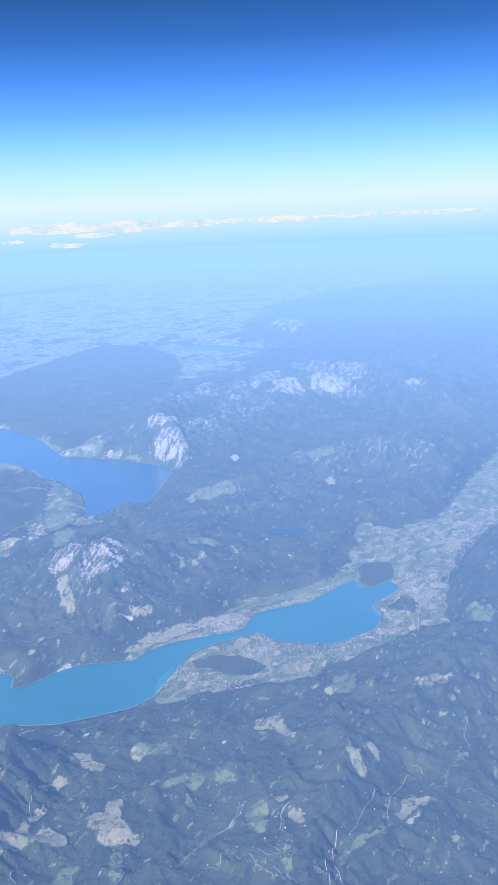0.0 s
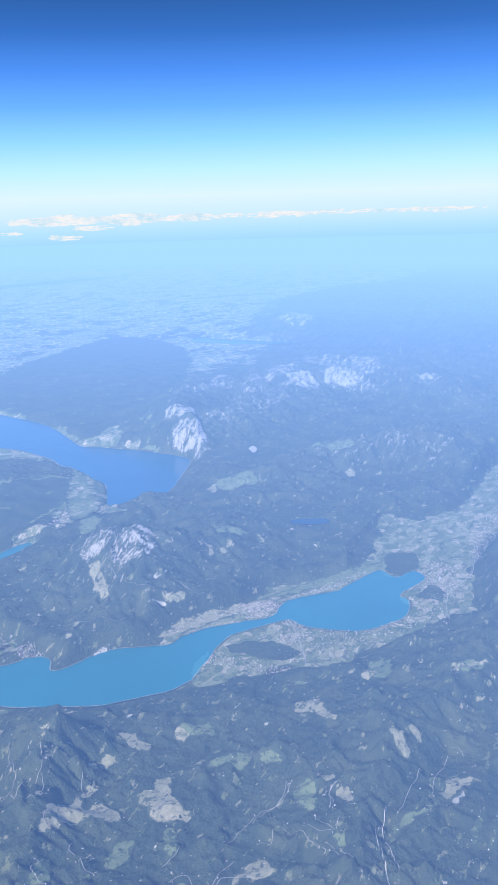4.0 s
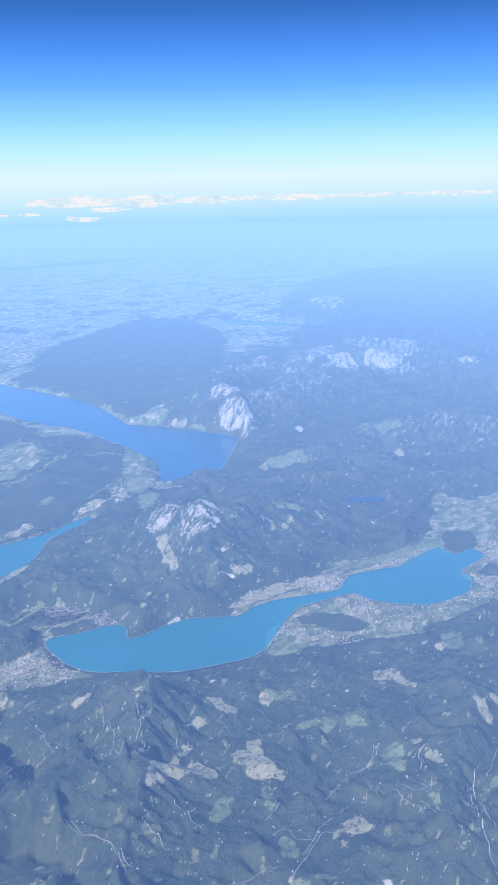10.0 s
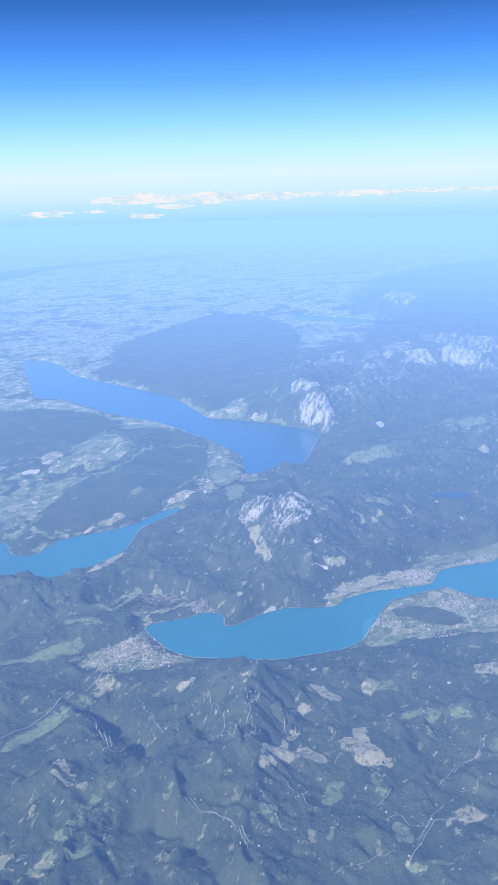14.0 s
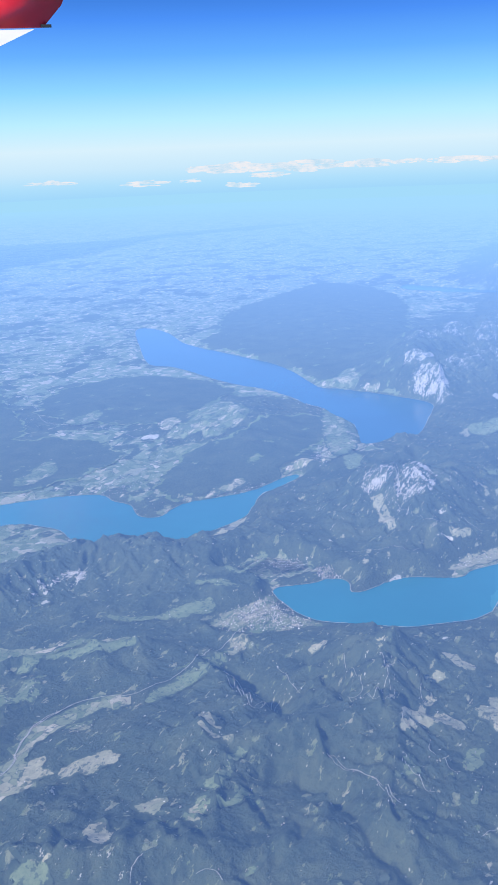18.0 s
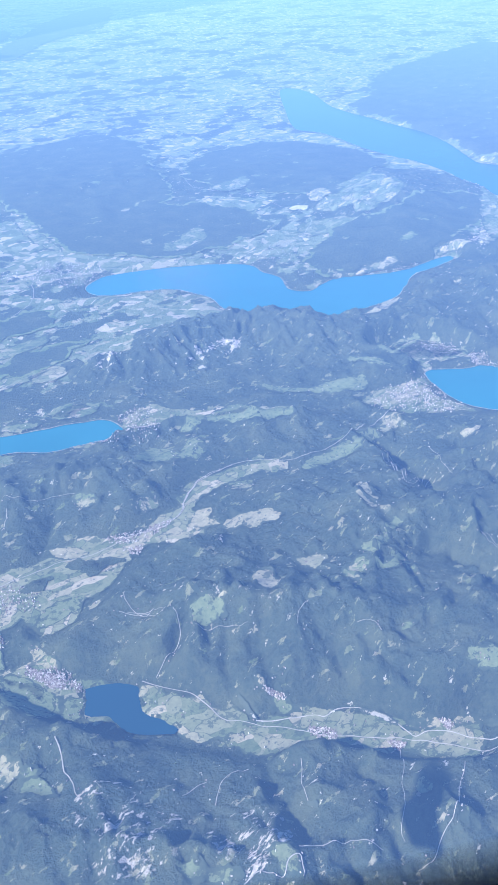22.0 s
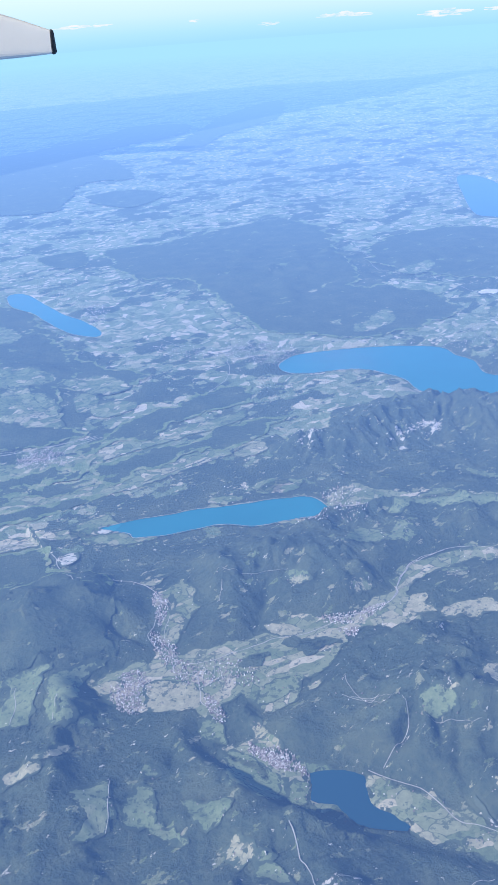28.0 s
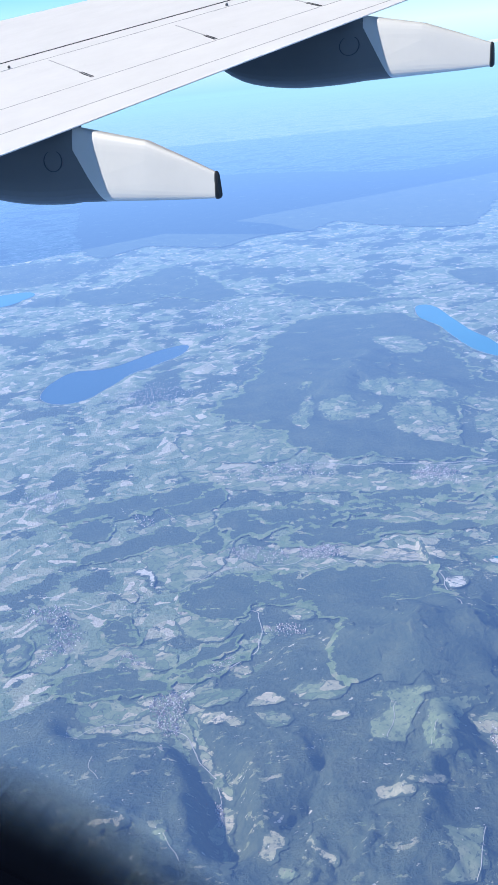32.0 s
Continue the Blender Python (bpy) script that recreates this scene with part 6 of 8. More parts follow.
def mat_ground():
    m, t, b = material("forest_and_fields")
    b.inputs["Roughness"].default_value = 0.95
    b.inputs["Specular IOR Level"].default_value = 0.1
    L = t.links.new
    mid, fine = spot(t, 3.0, 5), spot(t, 30.0, 5, 0.68)
    forest = forest_colour(t, mid, fine)
    # pastures and felled strips in the mountain woods
    faint = ramp(t, spot(t, 3.0, 8, 0.66), [(0.50, (0, 0, 0)), (0.57, (1, 1, 1))])
    mount = mixc(t, mathn(t, "MULTIPLY", faint, 0.32), forest, (0.115, 0.135, 0.075))
    cm = ramp(t, spot(t, 8.0, 9, 0.66, vector=lean(t, 0.5, 1.9)), [(0.60, (0, 0, 0)), (0.615, (1, 1, 1))])
    meadow = ramp(t, spot(t, 9, 3), [(0.35, (0.14, 0.18, 0.085)), (0.55, (0.25, 0.26, 0.165)), (0.7, (0.42, 0.385, 0.295))])
    mount = mixc(t, mathn(t, "MULTIPLY", cm, 0.9), mount, meadow)
    sp = ramp(t, spot(t, 13.0, 7, 0.7, vector=lean(t, -0.8, 1.8)), [(0.65, (0, 0, 0)), (0.665, (1, 1, 1))])
    mount = mixc(t, mathn(t, "MULTIPLY", sp, 0.9), mount, (0.58, 0.56, 0.51))
    # field mosaic of the plain
    wob = node(t, "ShaderNodeTexNoise", Scale=2.2, Detail=3)
    L(where(t), wob.inputs["Vector"])
    add = t.nodes.new("ShaderNodeVectorMath")
    add.operation = "MULTIPLY_ADD"
    L(wob.outputs["Color"], add.inputs[0])
    add.inputs[1].default_value = (0.6, 0.6, 0)
    L(where(t), add.inputs[2])
    vec = lean(t, 0.35, 1.25, add.outputs[0])
    cell = node(t, "ShaderNodeTexVoronoi", Scale=10.0)
    edge = node(t, "ShaderNodeTexVoronoi", Scale=10.0)
    edge.feature = "DISTANCE_TO_EDGE"
    L(vec, cell.inputs["Vector"])
    L(vec, edge.inputs["Vector"])
    sep = t.nodes.new("ShaderNodeSeparateColor")
    L(cell.outputs["Color"], sep.inputs[0])
    fields = ramp(t, sep.outputs[0], [(0.0, (0.12, 0.165, 0.09)), (0.3, (0.165, 0.215, 0.12)), (0.6, (0.215, 0.255, 0.155)), (0.83, (0.33, 0.32, 0.225)), (1.0, (0.50, 0.46, 0.375))])
    fields = mixc(t, 0.5, fields, ramp(t, spot(t, 34, 4, 0.65), [(0.3, (0.72, 0.72, 0.72)), (0.7, (1.28, 1.28, 1.28))]), "MULTIPLY")
    hedge = mathn(t, "MULTIPLY", ramp(t, edge.outputs["Distance"], [(0.012, (1, 1, 1)), (0.035, (0, 0, 0))]), ramp(t, spot(t, 5, 3), [(0.52, (0, 0, 0)), (0.56, (1, 1, 1))]))
    fields = mixc(t, mathn(t, "MULTIPLY", hedge, 0.85), fields, forest)
    woods = mathn(t, "ADD", mathn(t, "MULTIPLY", spot(t, 0.75, 9, 0.66, vector=lean(t, -0.45, 1.35)), 0.6), mathn(t, "MULTIPLY", spot(t, 3.0, 7, 0.62, vector=lean(t, 0.3, 1.25)), 0.4))
    woods_m = ramp(t, woods, [(0.524, (0, 0, 0)), (0.533, (1, 1, 1))])
    fields = mixc(t, mathn(t, "MULTIPLY", ramp(t, spot(t, 17.0, 6, 0.7), [(0.66, (0, 0, 0)), (0.685, (1, 1, 1))]), 0.8), fields, (0.52, 0.48, 0.43))
    plain = mixc(t, woods_m, fields, forest)
    edge_p = mathn(t, "ADD", attr(t, "plain"), mathn(t, "MULTIPLY_ADD", spot(t, 7, 6, 0.6), 1.6, -0.8))
    col = mixc(t, ramp(t, edge_p, [(0.47, (0, 0, 0)), (0.53, (1, 1, 1))]), mount, plain)
    rk = mathn(t, "ADD", mathn(t, "MULTIPLY", spot(t, 6.0, 9, 0.72, vector=lean(t, 0.7, 2.2)), 0.55), mathn(t, "MULTIPLY", spot(t, 24.0, 6, 0.7, vector=lean(t, 0.3, 2.4)), 0.45))
    rockm = mathn(t, "ADD", attr(t, "rock"), mathn(t, "MULTIPLY_ADD", rk, 2.8, -1.65))
    rock = ramp(t, fine, [(0.3, (0.34, 0.32, 0.295)), (0.7, (0.64, 0.61, 0.57))])
    col = mixc(t, ramp(t, rockm, [(0.44, (0, 0, 0)), (0.5, (1, 1, 1))]), col, rock)
    L(col, b.inputs["Base Color"])
    bump(t, b, fine, 0.9, 0.03)
    return m


def lean(t, turn, squeeze, vector=None):
    """Places turned about the vertical and squeezed, for drawn-out patches."""
    v = t.nodes.new("ShaderNodeMapping")
    v.inputs["Rotation"].default_value = (0, 0, turn)
    v.inputs["Scale"].default_value = (1.0, squeeze, 1.0)
    t.links.new(vector if vector is not None else where(t), v.inputs["Vector"])
    return v.outputs[0]


def forest_colour(t, mid, fine):
    a = ramp(t, mid, [(0.3, (0.050, 0.073, 0.053)), (0.55, (0.072, 0.097, 0.066)), (0.75, (0.108, 0.130, 0.080))])
    return mixc(t, 0.30, a, ramp(t, fine, [(0.32, (0.022, 0.036, 0.026)), (0.68, (0.125, 0.145, 0.088))]))


def mat_water(name, deep, shallow):
    m, t, b = material(name)
    c = ramp(t, spot(t, 1.3, 3), [(0.35, deep), (0.7, shallow)])
    t.links.new(c, b.inputs["Base Color"])
    b.inputs["Roughness"].default_value = 0.22
    b.inputs["Specular IOR Level"].default_value = 0.4
    bump(t, b, spot(t, 90, 3), 0.1, 0.002)
    return m


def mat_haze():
    """Haze painted as blue glow: thin near by, thick towards the far plain."""
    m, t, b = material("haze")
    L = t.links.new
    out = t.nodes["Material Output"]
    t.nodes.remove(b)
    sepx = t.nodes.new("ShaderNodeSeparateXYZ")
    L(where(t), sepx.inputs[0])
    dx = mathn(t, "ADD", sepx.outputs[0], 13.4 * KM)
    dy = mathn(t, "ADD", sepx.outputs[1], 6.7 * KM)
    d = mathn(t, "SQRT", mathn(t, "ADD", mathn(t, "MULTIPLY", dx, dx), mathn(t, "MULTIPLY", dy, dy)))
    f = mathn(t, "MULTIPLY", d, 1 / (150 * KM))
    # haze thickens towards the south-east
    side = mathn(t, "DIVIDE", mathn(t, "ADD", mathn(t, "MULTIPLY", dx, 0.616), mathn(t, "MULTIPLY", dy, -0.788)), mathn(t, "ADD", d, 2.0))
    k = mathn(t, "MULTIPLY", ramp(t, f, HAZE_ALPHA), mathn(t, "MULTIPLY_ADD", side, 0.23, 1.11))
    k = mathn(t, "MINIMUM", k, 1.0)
    tint = ramp(t, f, HAZE_GLOW)
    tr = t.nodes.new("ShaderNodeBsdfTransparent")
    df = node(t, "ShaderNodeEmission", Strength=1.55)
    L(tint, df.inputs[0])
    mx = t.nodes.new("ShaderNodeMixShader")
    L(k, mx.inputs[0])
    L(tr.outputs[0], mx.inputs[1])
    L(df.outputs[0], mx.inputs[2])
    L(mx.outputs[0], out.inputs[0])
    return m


# painted haze by distance: its opacity, then the colour it glows in
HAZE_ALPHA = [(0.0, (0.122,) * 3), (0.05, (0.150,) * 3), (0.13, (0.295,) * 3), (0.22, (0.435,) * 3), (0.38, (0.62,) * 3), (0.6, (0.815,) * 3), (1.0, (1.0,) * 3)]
HAZE_GLOW = [(0.0, (0.19, 0.395, 0.99)), (0.05, (0.195, 0.40, 1.0)), (0.17, (0.222, 0.44, 0.99)), (0.35, (0.242, 0.475, 1.0)), (0.6, (0.245, 0.452, 0.74)), (1.0, (0.245, 0.46, 0.61))]


def mat_meadow():
    m, t, b = material("meadow")
    b.inputs["Roughness"].default_value = 0.95
    b.inputs["Specular IOR Level"].default_value = 0.1
    L = t.links.new
    wob = node(t, "ShaderNodeTexNoise", Scale=2.0, Detail=3)
    L(where(t), wob.inputs["Vector"])
    add = t.nodes.new("ShaderNodeVectorMath")
    add.operation = "MULTIPLY_ADD"
    L(wob.outputs["Color"], add.inputs[0])
    add.inputs[1].default_value = (0.4, 0.4, 0)
    L(where(t), add.inputs[2])
    cell = node(t, "ShaderNodeTexVoronoi", Scale=9.5)
    lay = lean(t, 0.9, 1.7, add.outputs[0])
    L(lay, cell.inputs["Vector"])
    edge = node(t, "ShaderNodeTexVoronoi", Scale=9.5)
    edge.feature = "DISTANCE_TO_EDGE"
    L(lay, edge.inputs["Vector"])
    sep = t.nodes.new("ShaderNodeSeparateColor")
    L(cell.outputs["Color"], sep.inputs[0])
    oi = t.nodes.new("ShaderNodeObjectInfo")
    plot = mathn(t, "ADD", mathn(t, "MULTIPLY", sep.outputs[0], attr(t, "tilled")), mathn(t, "MULTIPLY", spot(t, 5, 6, 0.65), mathn(t, "SUBTRACT", 1.0, attr(t, "tilled"))))
    key = mathn(t, "ADD", mathn(t, "MULTIPLY", plot, 0.9), mathn(t, "MULTIPLY", oi.outputs["Random"], 0.10))
    green = ramp(t, key, [(0.0, (0.095, 0.138, 0.072)), (0.35, (0.145, 0.187, 0.10)), (0.65, (0.195, 0.232, 0.132)), (0.85, (0.29, 0.282, 0.193)), (1.0, (0.46, 0.42, 0.33))])
    dry = ramp(t, key, [(0.0, (0.15, 0.19, 0.10)), (0.45, (0.29, 0.285, 0.19)), (0.8, (0.40, 0.365, 0.27)), (1.0, (0.54, 0.48, 0.40))])
    col = mixc(t, attr(t, "dry"), green, dry)
    lane = ramp(t, edge.outputs["Distance"], [(0.0, (0.55, 0.55, 0.5)), (0.018, (1, 1, 1))])
    hedge = mathn(t, "MULTIPLY", ramp(t, edge.outputs["Distance"], [(0.02, (1, 1, 1)), (0.05, (0, 0, 0))]), ramp(t, spot(t, 6, 4), [(0.49, (0, 0, 0)), (0.53, (1, 1, 1))]))
    hedge = mathn(t, "MULTIPLY", hedge, attr(t, "tilled"))
    col = mixc(t, mathn(t, "MULTIPLY", attr(t, "tilled"), 0.35), col, lane, "MULTIPLY")
    shrub = ramp(t, spot(t, 26, 5, 0.7), [(0.555, (0, 0, 0)), (0.60, (1, 1, 1))])
    shrub = mathn(t, "MAXIMUM", shrub, ramp(t, spot(t, 6, 7, 0.66, vector=lean(t, 0.6, 1.6)), [(0.60, (0, 0, 0)), (0.612, (1, 1, 1))]))
    forest = forest_colour(t, spot(t, 3.0, 5), spot(t, 30.0, 5, 0.68))
    col = mixc(t, mathn(t, "MULTIPLY", mathn(t, "MAXIMUM", shrub, hedge), 0.8), col, forest)
    col = mixc(t, 0.4, col, ramp(t, spot(t, 40, 5, 0.7), [(0.3, (0.5, 0.5, 0.5)), (0.7, (1.4, 1.4, 1.4))]), "MULTIPLY")
    brink = mathn(t, "ADD", attr(t, "brink"), mathn(t, "MULTIPLY_ADD", spot(t, 9, 8, 0.68), 2.2, -1.05))
    col = mixc(t, ramp(t, brink, [(0.22, (1, 1, 1)), (0.28, (0, 0, 0))]), col, forest)
    L(col, b.inputs["Base Color"])
    return m


def mat_quarry():
    """Bare ground that frays out into the wood round it."""
    m, t, b = material("quarry_ground")
    b.inputs["Roughness"].default_value = 0.95
    stone = ramp(t, spot(t, 30, 5, 0.7), [(0.3, (0.30, 0.29, 0.26)), (0.7, (0.55, 0.53, 0.48))])
    brink = mathn(t, "ADD", attr(t, "brink"), mathn(t, "MULTIPLY_ADD", spot(t, 14, 7, 0.68), 2.6, -1.25))
    c = mixc(t, ramp(t, brink, [(0.36, (1, 1, 1)), (0.44, (0, 0, 0))]), stone, forest_colour(t, spot(t, 3.0, 5), spot(t, 30.0, 5, 0.68)))
    t.links.new(c, b.inputs["Base Color"])
    return m


def mat_wood():
    m, t, b = material("forest_canopy")
    b.inputs["Roughness"].default_value = 1.0
    b.inputs["Specular IOR Level"].default_value = 0.05
    mid, fine = spot(t, 4.0, 5), spot(t, 30.0, 5, 0.68)
    c = forest_colour(t, mid, fine)
    grass = ramp(t, spot(t, 9, 4), [(0.35, (0.12, 0.17, 0.075)), (0.55, (0.18, 0.23, 0.115)), (0.7, (0.32, 0.30, 0.20))])
    cm = ramp(t, spot(t, 2.6, 9, 0.66, vector=lean(t, 0.4, 1.6)), [(0.625, (0, 0, 0)), (0.64, (1, 1, 1))])
    c = mixc(t, mathn(t, "MULTIPLY", cm, 0.9), c, grass)
    brink = mathn(t, "ADD", attr(t, "brink"), mathn(t, "MULTIPLY_ADD", spot(t, 5, 8, 0.66, vector=lean(t, 0.4, 1.6)), 2.4, -1.2))
    c = mixc(t, ramp(t, brink, [(0.30, (1, 1, 1)), (0.34, (0, 0, 0))]), c, grass)
    t.links.new(c, b.inputs["Base Color"])
    bump(t, b, fine, 0.8, 0.02)
    return m


def mat_plain(name, a, c, scale, roughness=0.8, metal=0.0):
    m, t, b = material(name)
    t.links.new(ramp(t, spot(t, scale, 5, 0.65), [(0.3, a), (0.7, c)]), b.inputs["Base Color"])
    b.inputs["Roughness"].default_value = roughness
    b.inputs["Metallic"].default_value = metal
    return m


def mat_house():
    m, t, b = material("house_walls_and_roofs")
    g = t.nodes.new("ShaderNodeNewGeometry")
    c = ramp(t, g.outputs["Random Per Island"], [(0.0, (0.16, 0.12, 0.11)), (0.35, (0.30, 0.25, 0.23)), (0.6, (0.38, 0.355, 0.34)), (0.8, (0.52, 0.50, 0.485)), (1.0, (0.74, 0.725, 0.71))])
    t.links.new(c, b.inputs["Base Color"])
    b.inputs["Roughness"].default_value = 0.7
    return m


def mat_cloud():
    """Far cloud that glows: sunlit white and sky blue are painted as emission."""
    m, t, b = material("cloud")
    t.nodes.remove(b)
    e = node(t, "ShaderNodeEmission", Strength=0.92)
    t.links.new(ramp(t, spot(t, 0.33, 6, 0.65), [(0.36, (0.58, 0.81, 0.97)), (0.5, (0.82, 0.90, 0.98)), (0.64, (1.0, 0.95, 0.95))]), e.inputs[0])
    t.links.new(e.outputs[0], t.nodes["Material Output"].inputs[0])
    return m


def mat_sky():
    """The far sky: pale at the horizon, deep blue high up."""
    m, t, b = material("far_sky")
    t.nodes.remove(b)
    s_ = t.nodes.new("ShaderNodeSeparateXYZ")
    t.links.new(where(t), s_.inputs[0])
    e = mathn(t, "MULTIPLY", mathn(t, "SUBTRACT", s_.outputs[2], 4.1), 1 / SKY_R)
    k = mathn(t, "MULTIPLY_ADD", e, 1 / 0.35, 0.2)
    em = t.nodes.new("ShaderNodeEmission")
    t.links.new(ramp(t, k, SKY_STOPS), em.inputs[0])
    t.links.new(em.outputs[0], t.nodes["Material Output"].inputs[0])
    return m


def lin(r, g, b):
    return tuple((v / 255 / 12.92) if v < 11 else ((v / 255 + 0.055) / 1.055) ** 2.4 for v in (r, g, b))


SKY_R = 240.0


def up_at(deg):
    return math.tan(radians(deg)) / 0.35 + 0.2


SKY_STOPS = [(up_at(-4.0), lin(162, 215, 249)), (up_at(-2.2), lin(164, 216, 249)), (up_at(-1.6), lin(176, 223, 250)), (up_at(-0.6), lin(202, 233, 250)), (up_at(0.6), lin(218, 241, 251)), (up_at(2.2), lin(188, 238, 255)),
             (up_at(4.0), lin(146, 215, 255)), (up_at(6.0), lin(106, 178, 255)), (up_at(8.0), lin(78, 146, 246)), (up_at(10.2), lin(54, 114, 200)), (up_at(12.5), lin(44, 94, 164))]

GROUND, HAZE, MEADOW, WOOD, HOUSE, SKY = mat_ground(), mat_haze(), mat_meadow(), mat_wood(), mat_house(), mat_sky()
ROAD = mat_plain("pale_road", (0.29, 0.28, 0.265), (0.46, 0.45, 0.43), 8)
GRAVEL = mat_plain("white_gravel", (0.30, 0.30, 0.28), (0.58, 0.57, 0.55), 30, 0.9)
CLOUD = mat_cloud()
QUARRY = mat_quarry()
WATER = [mat_water("turquoise_water", (0.009, 0.155, 0.205), (0.013, 0.18, 0.235)), mat_water("deep_blue_water", (0.008, 0.096, 0.175), (0.011, 0.112, 0.20)), mat_water("dull_blue_water", (0.014, 0.058, 0.085), (0.018, 0.068, 0.10)), mat_water("dark_water", (0.008, 0.045, 0.075), (0.010, 0.052, 0.085))]


# ---- builders ----
def mesh_object(name, verts, faces, mat, smooth=False, parent=None):
    me = bpy.data.meshes.new(name)
    me.from_pydata([tuple(v) for v in verts], [], [tuple(f) for f in faces])
    if smooth:
        me.polygons.foreach_set("use_smooth", np.ones(len(me.polygons), bool))
    me.materials.append(mat)
    ob = new(name, me)
    if parent:
        ob.parent = parent
    return ob


def grid_object(name, xs, ys, z, mat, attrs=()):
    nx, ny = len(xs), len(ys)
    X, Y = np.meshgrid(xs, ys)
    co = np.stack([X.ravel() * KM, Y.ravel() * KM, z * KM], 1).astype(np.float32)
    i = (np.arange(ny - 1)[:, None] * nx + np.arange(nx - 1)).ravel()
    quads = np.stack([i, i + 1, i + nx + 1, i + nx], 1).astype(np.int32)
    me = bpy.data.meshes.new(name)
    me.vertices.add(len(co))
    me.vertices.foreach_set("co", co.ravel())
    me.loops.add(quads.size)
    me.loops.foreach_set("vertex_index", quads.ravel())
    me.polygons.add(len(quads))
    me.polygons.foreach_set("loop_start", np.arange(0, quads.size, 4, dtype=np.int32))
    me.polygons.foreach_set("use_smooth", np.ones(len(quads), bool))
    me.update(calc_edges=True)
    for n, v in attrs:
        a = me.attributes.new(n, "FLOAT", "POINT")
        a.data.foreach_set("value", v.astype(np.float32))
    me.materials.append(mat)
    return new(name, me)


def spread(bands, far, grow=1.09):
    """Even steps within each band (from, to, gap), then ever longer ones out to far."""
    mid = [v for lo, hi, gap in bands for v in np.arange(lo, hi - gap * 0.5, gap)]
    s, v, right = bands[-1][2], mid[-1], []
    while v < far:
        s *= grow
        v += s
        right.append(v)
    s, v, left = bands[0][2], mid[0], []
    while v > -far:
        s *= grow
        v -= s
        left.append(v)
    return np.array(left[::-1] + mid + right)


def sheet(name, outline, mat, lift, gap, level=None, fray=0.09):
    """A piece of land or water lying on the ground inside an outline."""
    from mathutils.geometry import delaunay_2d_cdt
    o = resample(outline, gap)
    lo, hi = o.min(0), o.max(0)
    if level is None:
        gx, gy = np.meshgrid(np.arange(lo[0], hi[0], gap * 1.5), np.arange(lo[1], hi[1], gap * 1.5))
        gx, gy = gx.ravel(), gy.ravel()
        keep = inside(gx, gy, o)
        keep[keep] = gap_to(gx[keep], gy[keep], o) > gap * 0.5
        pts = np.vstack([o, np.stack([gx[keep], gy[keep]], 1)])
    else:
        pts = o
    n = len(o)
    vs, es, fs, *_ = delaunay_2d_cdt([Vector(p) for p in pts], [], [list(range(n))], 1 if level is None else 1, 1e-6)
    v = np.array([(p.x, p.y) for p in vs])
    if level is None:
        P = place(v[:, 0], v[:, 1], lift)
    else:
        P = np.stack([v[:, 0] * KM, v[:, 1] * KM, (level + lift - sag(v[:, 0], v[:, 1])) * KM], 1)
    ob = mesh_object(name, P, fs, mat, True)
    if level is None:
        brink = np.clip(gap_to(v[:, 0], v[:, 1], o) / max(fray, gap * 2.4 if name == "wood" else 0), 0 if gap < 0.2 else 0.6, 1)
        if name == "wood":  # no grassy edge where the wood runs on into mountain forest
            brink = np.where(v[:, 1] < np.interp(v[:, 0], ZONE_X, ZONE_Y) + 0.4, 1.0, brink)
        a = ob.data.attributes.new("brink", "FLOAT", "POINT")
        a.data.foreach_set("value", brink.astype(np.float32))
    return ob


# ---- ground ----
xs = spread([(-20.5, -18.5, 0.06), (-18.5, 2.0, 0.04), (2.0, 24.0, 0.07)], 330)
ys = spread([(-9.5, -6.5, 0.06), (-6.5, 8.0, 0.04), (8.0, 20.0, 0.07)], 330)
GX, GY = np.meshgrid(xs, ys)
gx, gy = GX.ravel(), GY.ravel()
H = relief(gx, gy)
zone = step(1.0, -1.0, gy - np.interp(gx, ZONE_X, ZONE_Y) + 1.5 * fbm(gx / 2, gy / 2, 71, 4))
hills = step(0.60, 0.72, H + 0.06 * fbm(gx / 1.0, gy / 1.0, 73, 4)) * step(14, 9, np.abs(gy - 12))
farwood = np.zeros_like(gx)
for cx, cy, rx, ry in FAR_WOODS:
    farwood = np.maximum(farwood, step(1.25, 0.95, np.hypot((gx - cx) / rx, (gy - cy) / ry) + 0.5 * fbm(gx / 5, gy / 5, 77, 4)))
plain = np.clip(1 - np.maximum(np.maximum(zone, hills), farwood), 0, 1)
SL = np.hypot(*np.gradient(H.reshape(GX.shape), ys, xs)).ravel()
rock = np.zeros_like(gx)
for cx, cy, rx, ry, lo, amount in ROCKS:
    r = step(1.2, 0.6, np.hypot((gx - cx) / rx, (gy - cy) / ry) + 0.3 * fbm(gx / 0.8, gy / 0.8, 91, 3))
    rock = np.maximum(rock, amount * r * step(lo, lo + 0.25, H + 0.35 * (SL - 0.4)))


def ground_at(x, y):
    """The ground sheet's height in km at (x, y), between its corners."""
    x, y = np.asarray(x, float), np.asarray(y, float)
    i, j = np.clip(np.searchsorted(xs, x) - 1, 0, len(xs) - 2), np.clip(np.searchsorted(ys, y) - 1, 0, len(ys) - 2)
    u, v = (x - xs[i]) / (xs[i + 1] - xs[i]), (y - ys[j]) / (ys[j + 1] - ys[j])
    G = H.reshape(GX.shape)
    return (G[j, i] * (1 - u) + G[j, i + 1] * u) * (1 - v) + (G[j + 1, i] * (1 - u) + G[j + 1, i + 1] * u) * v


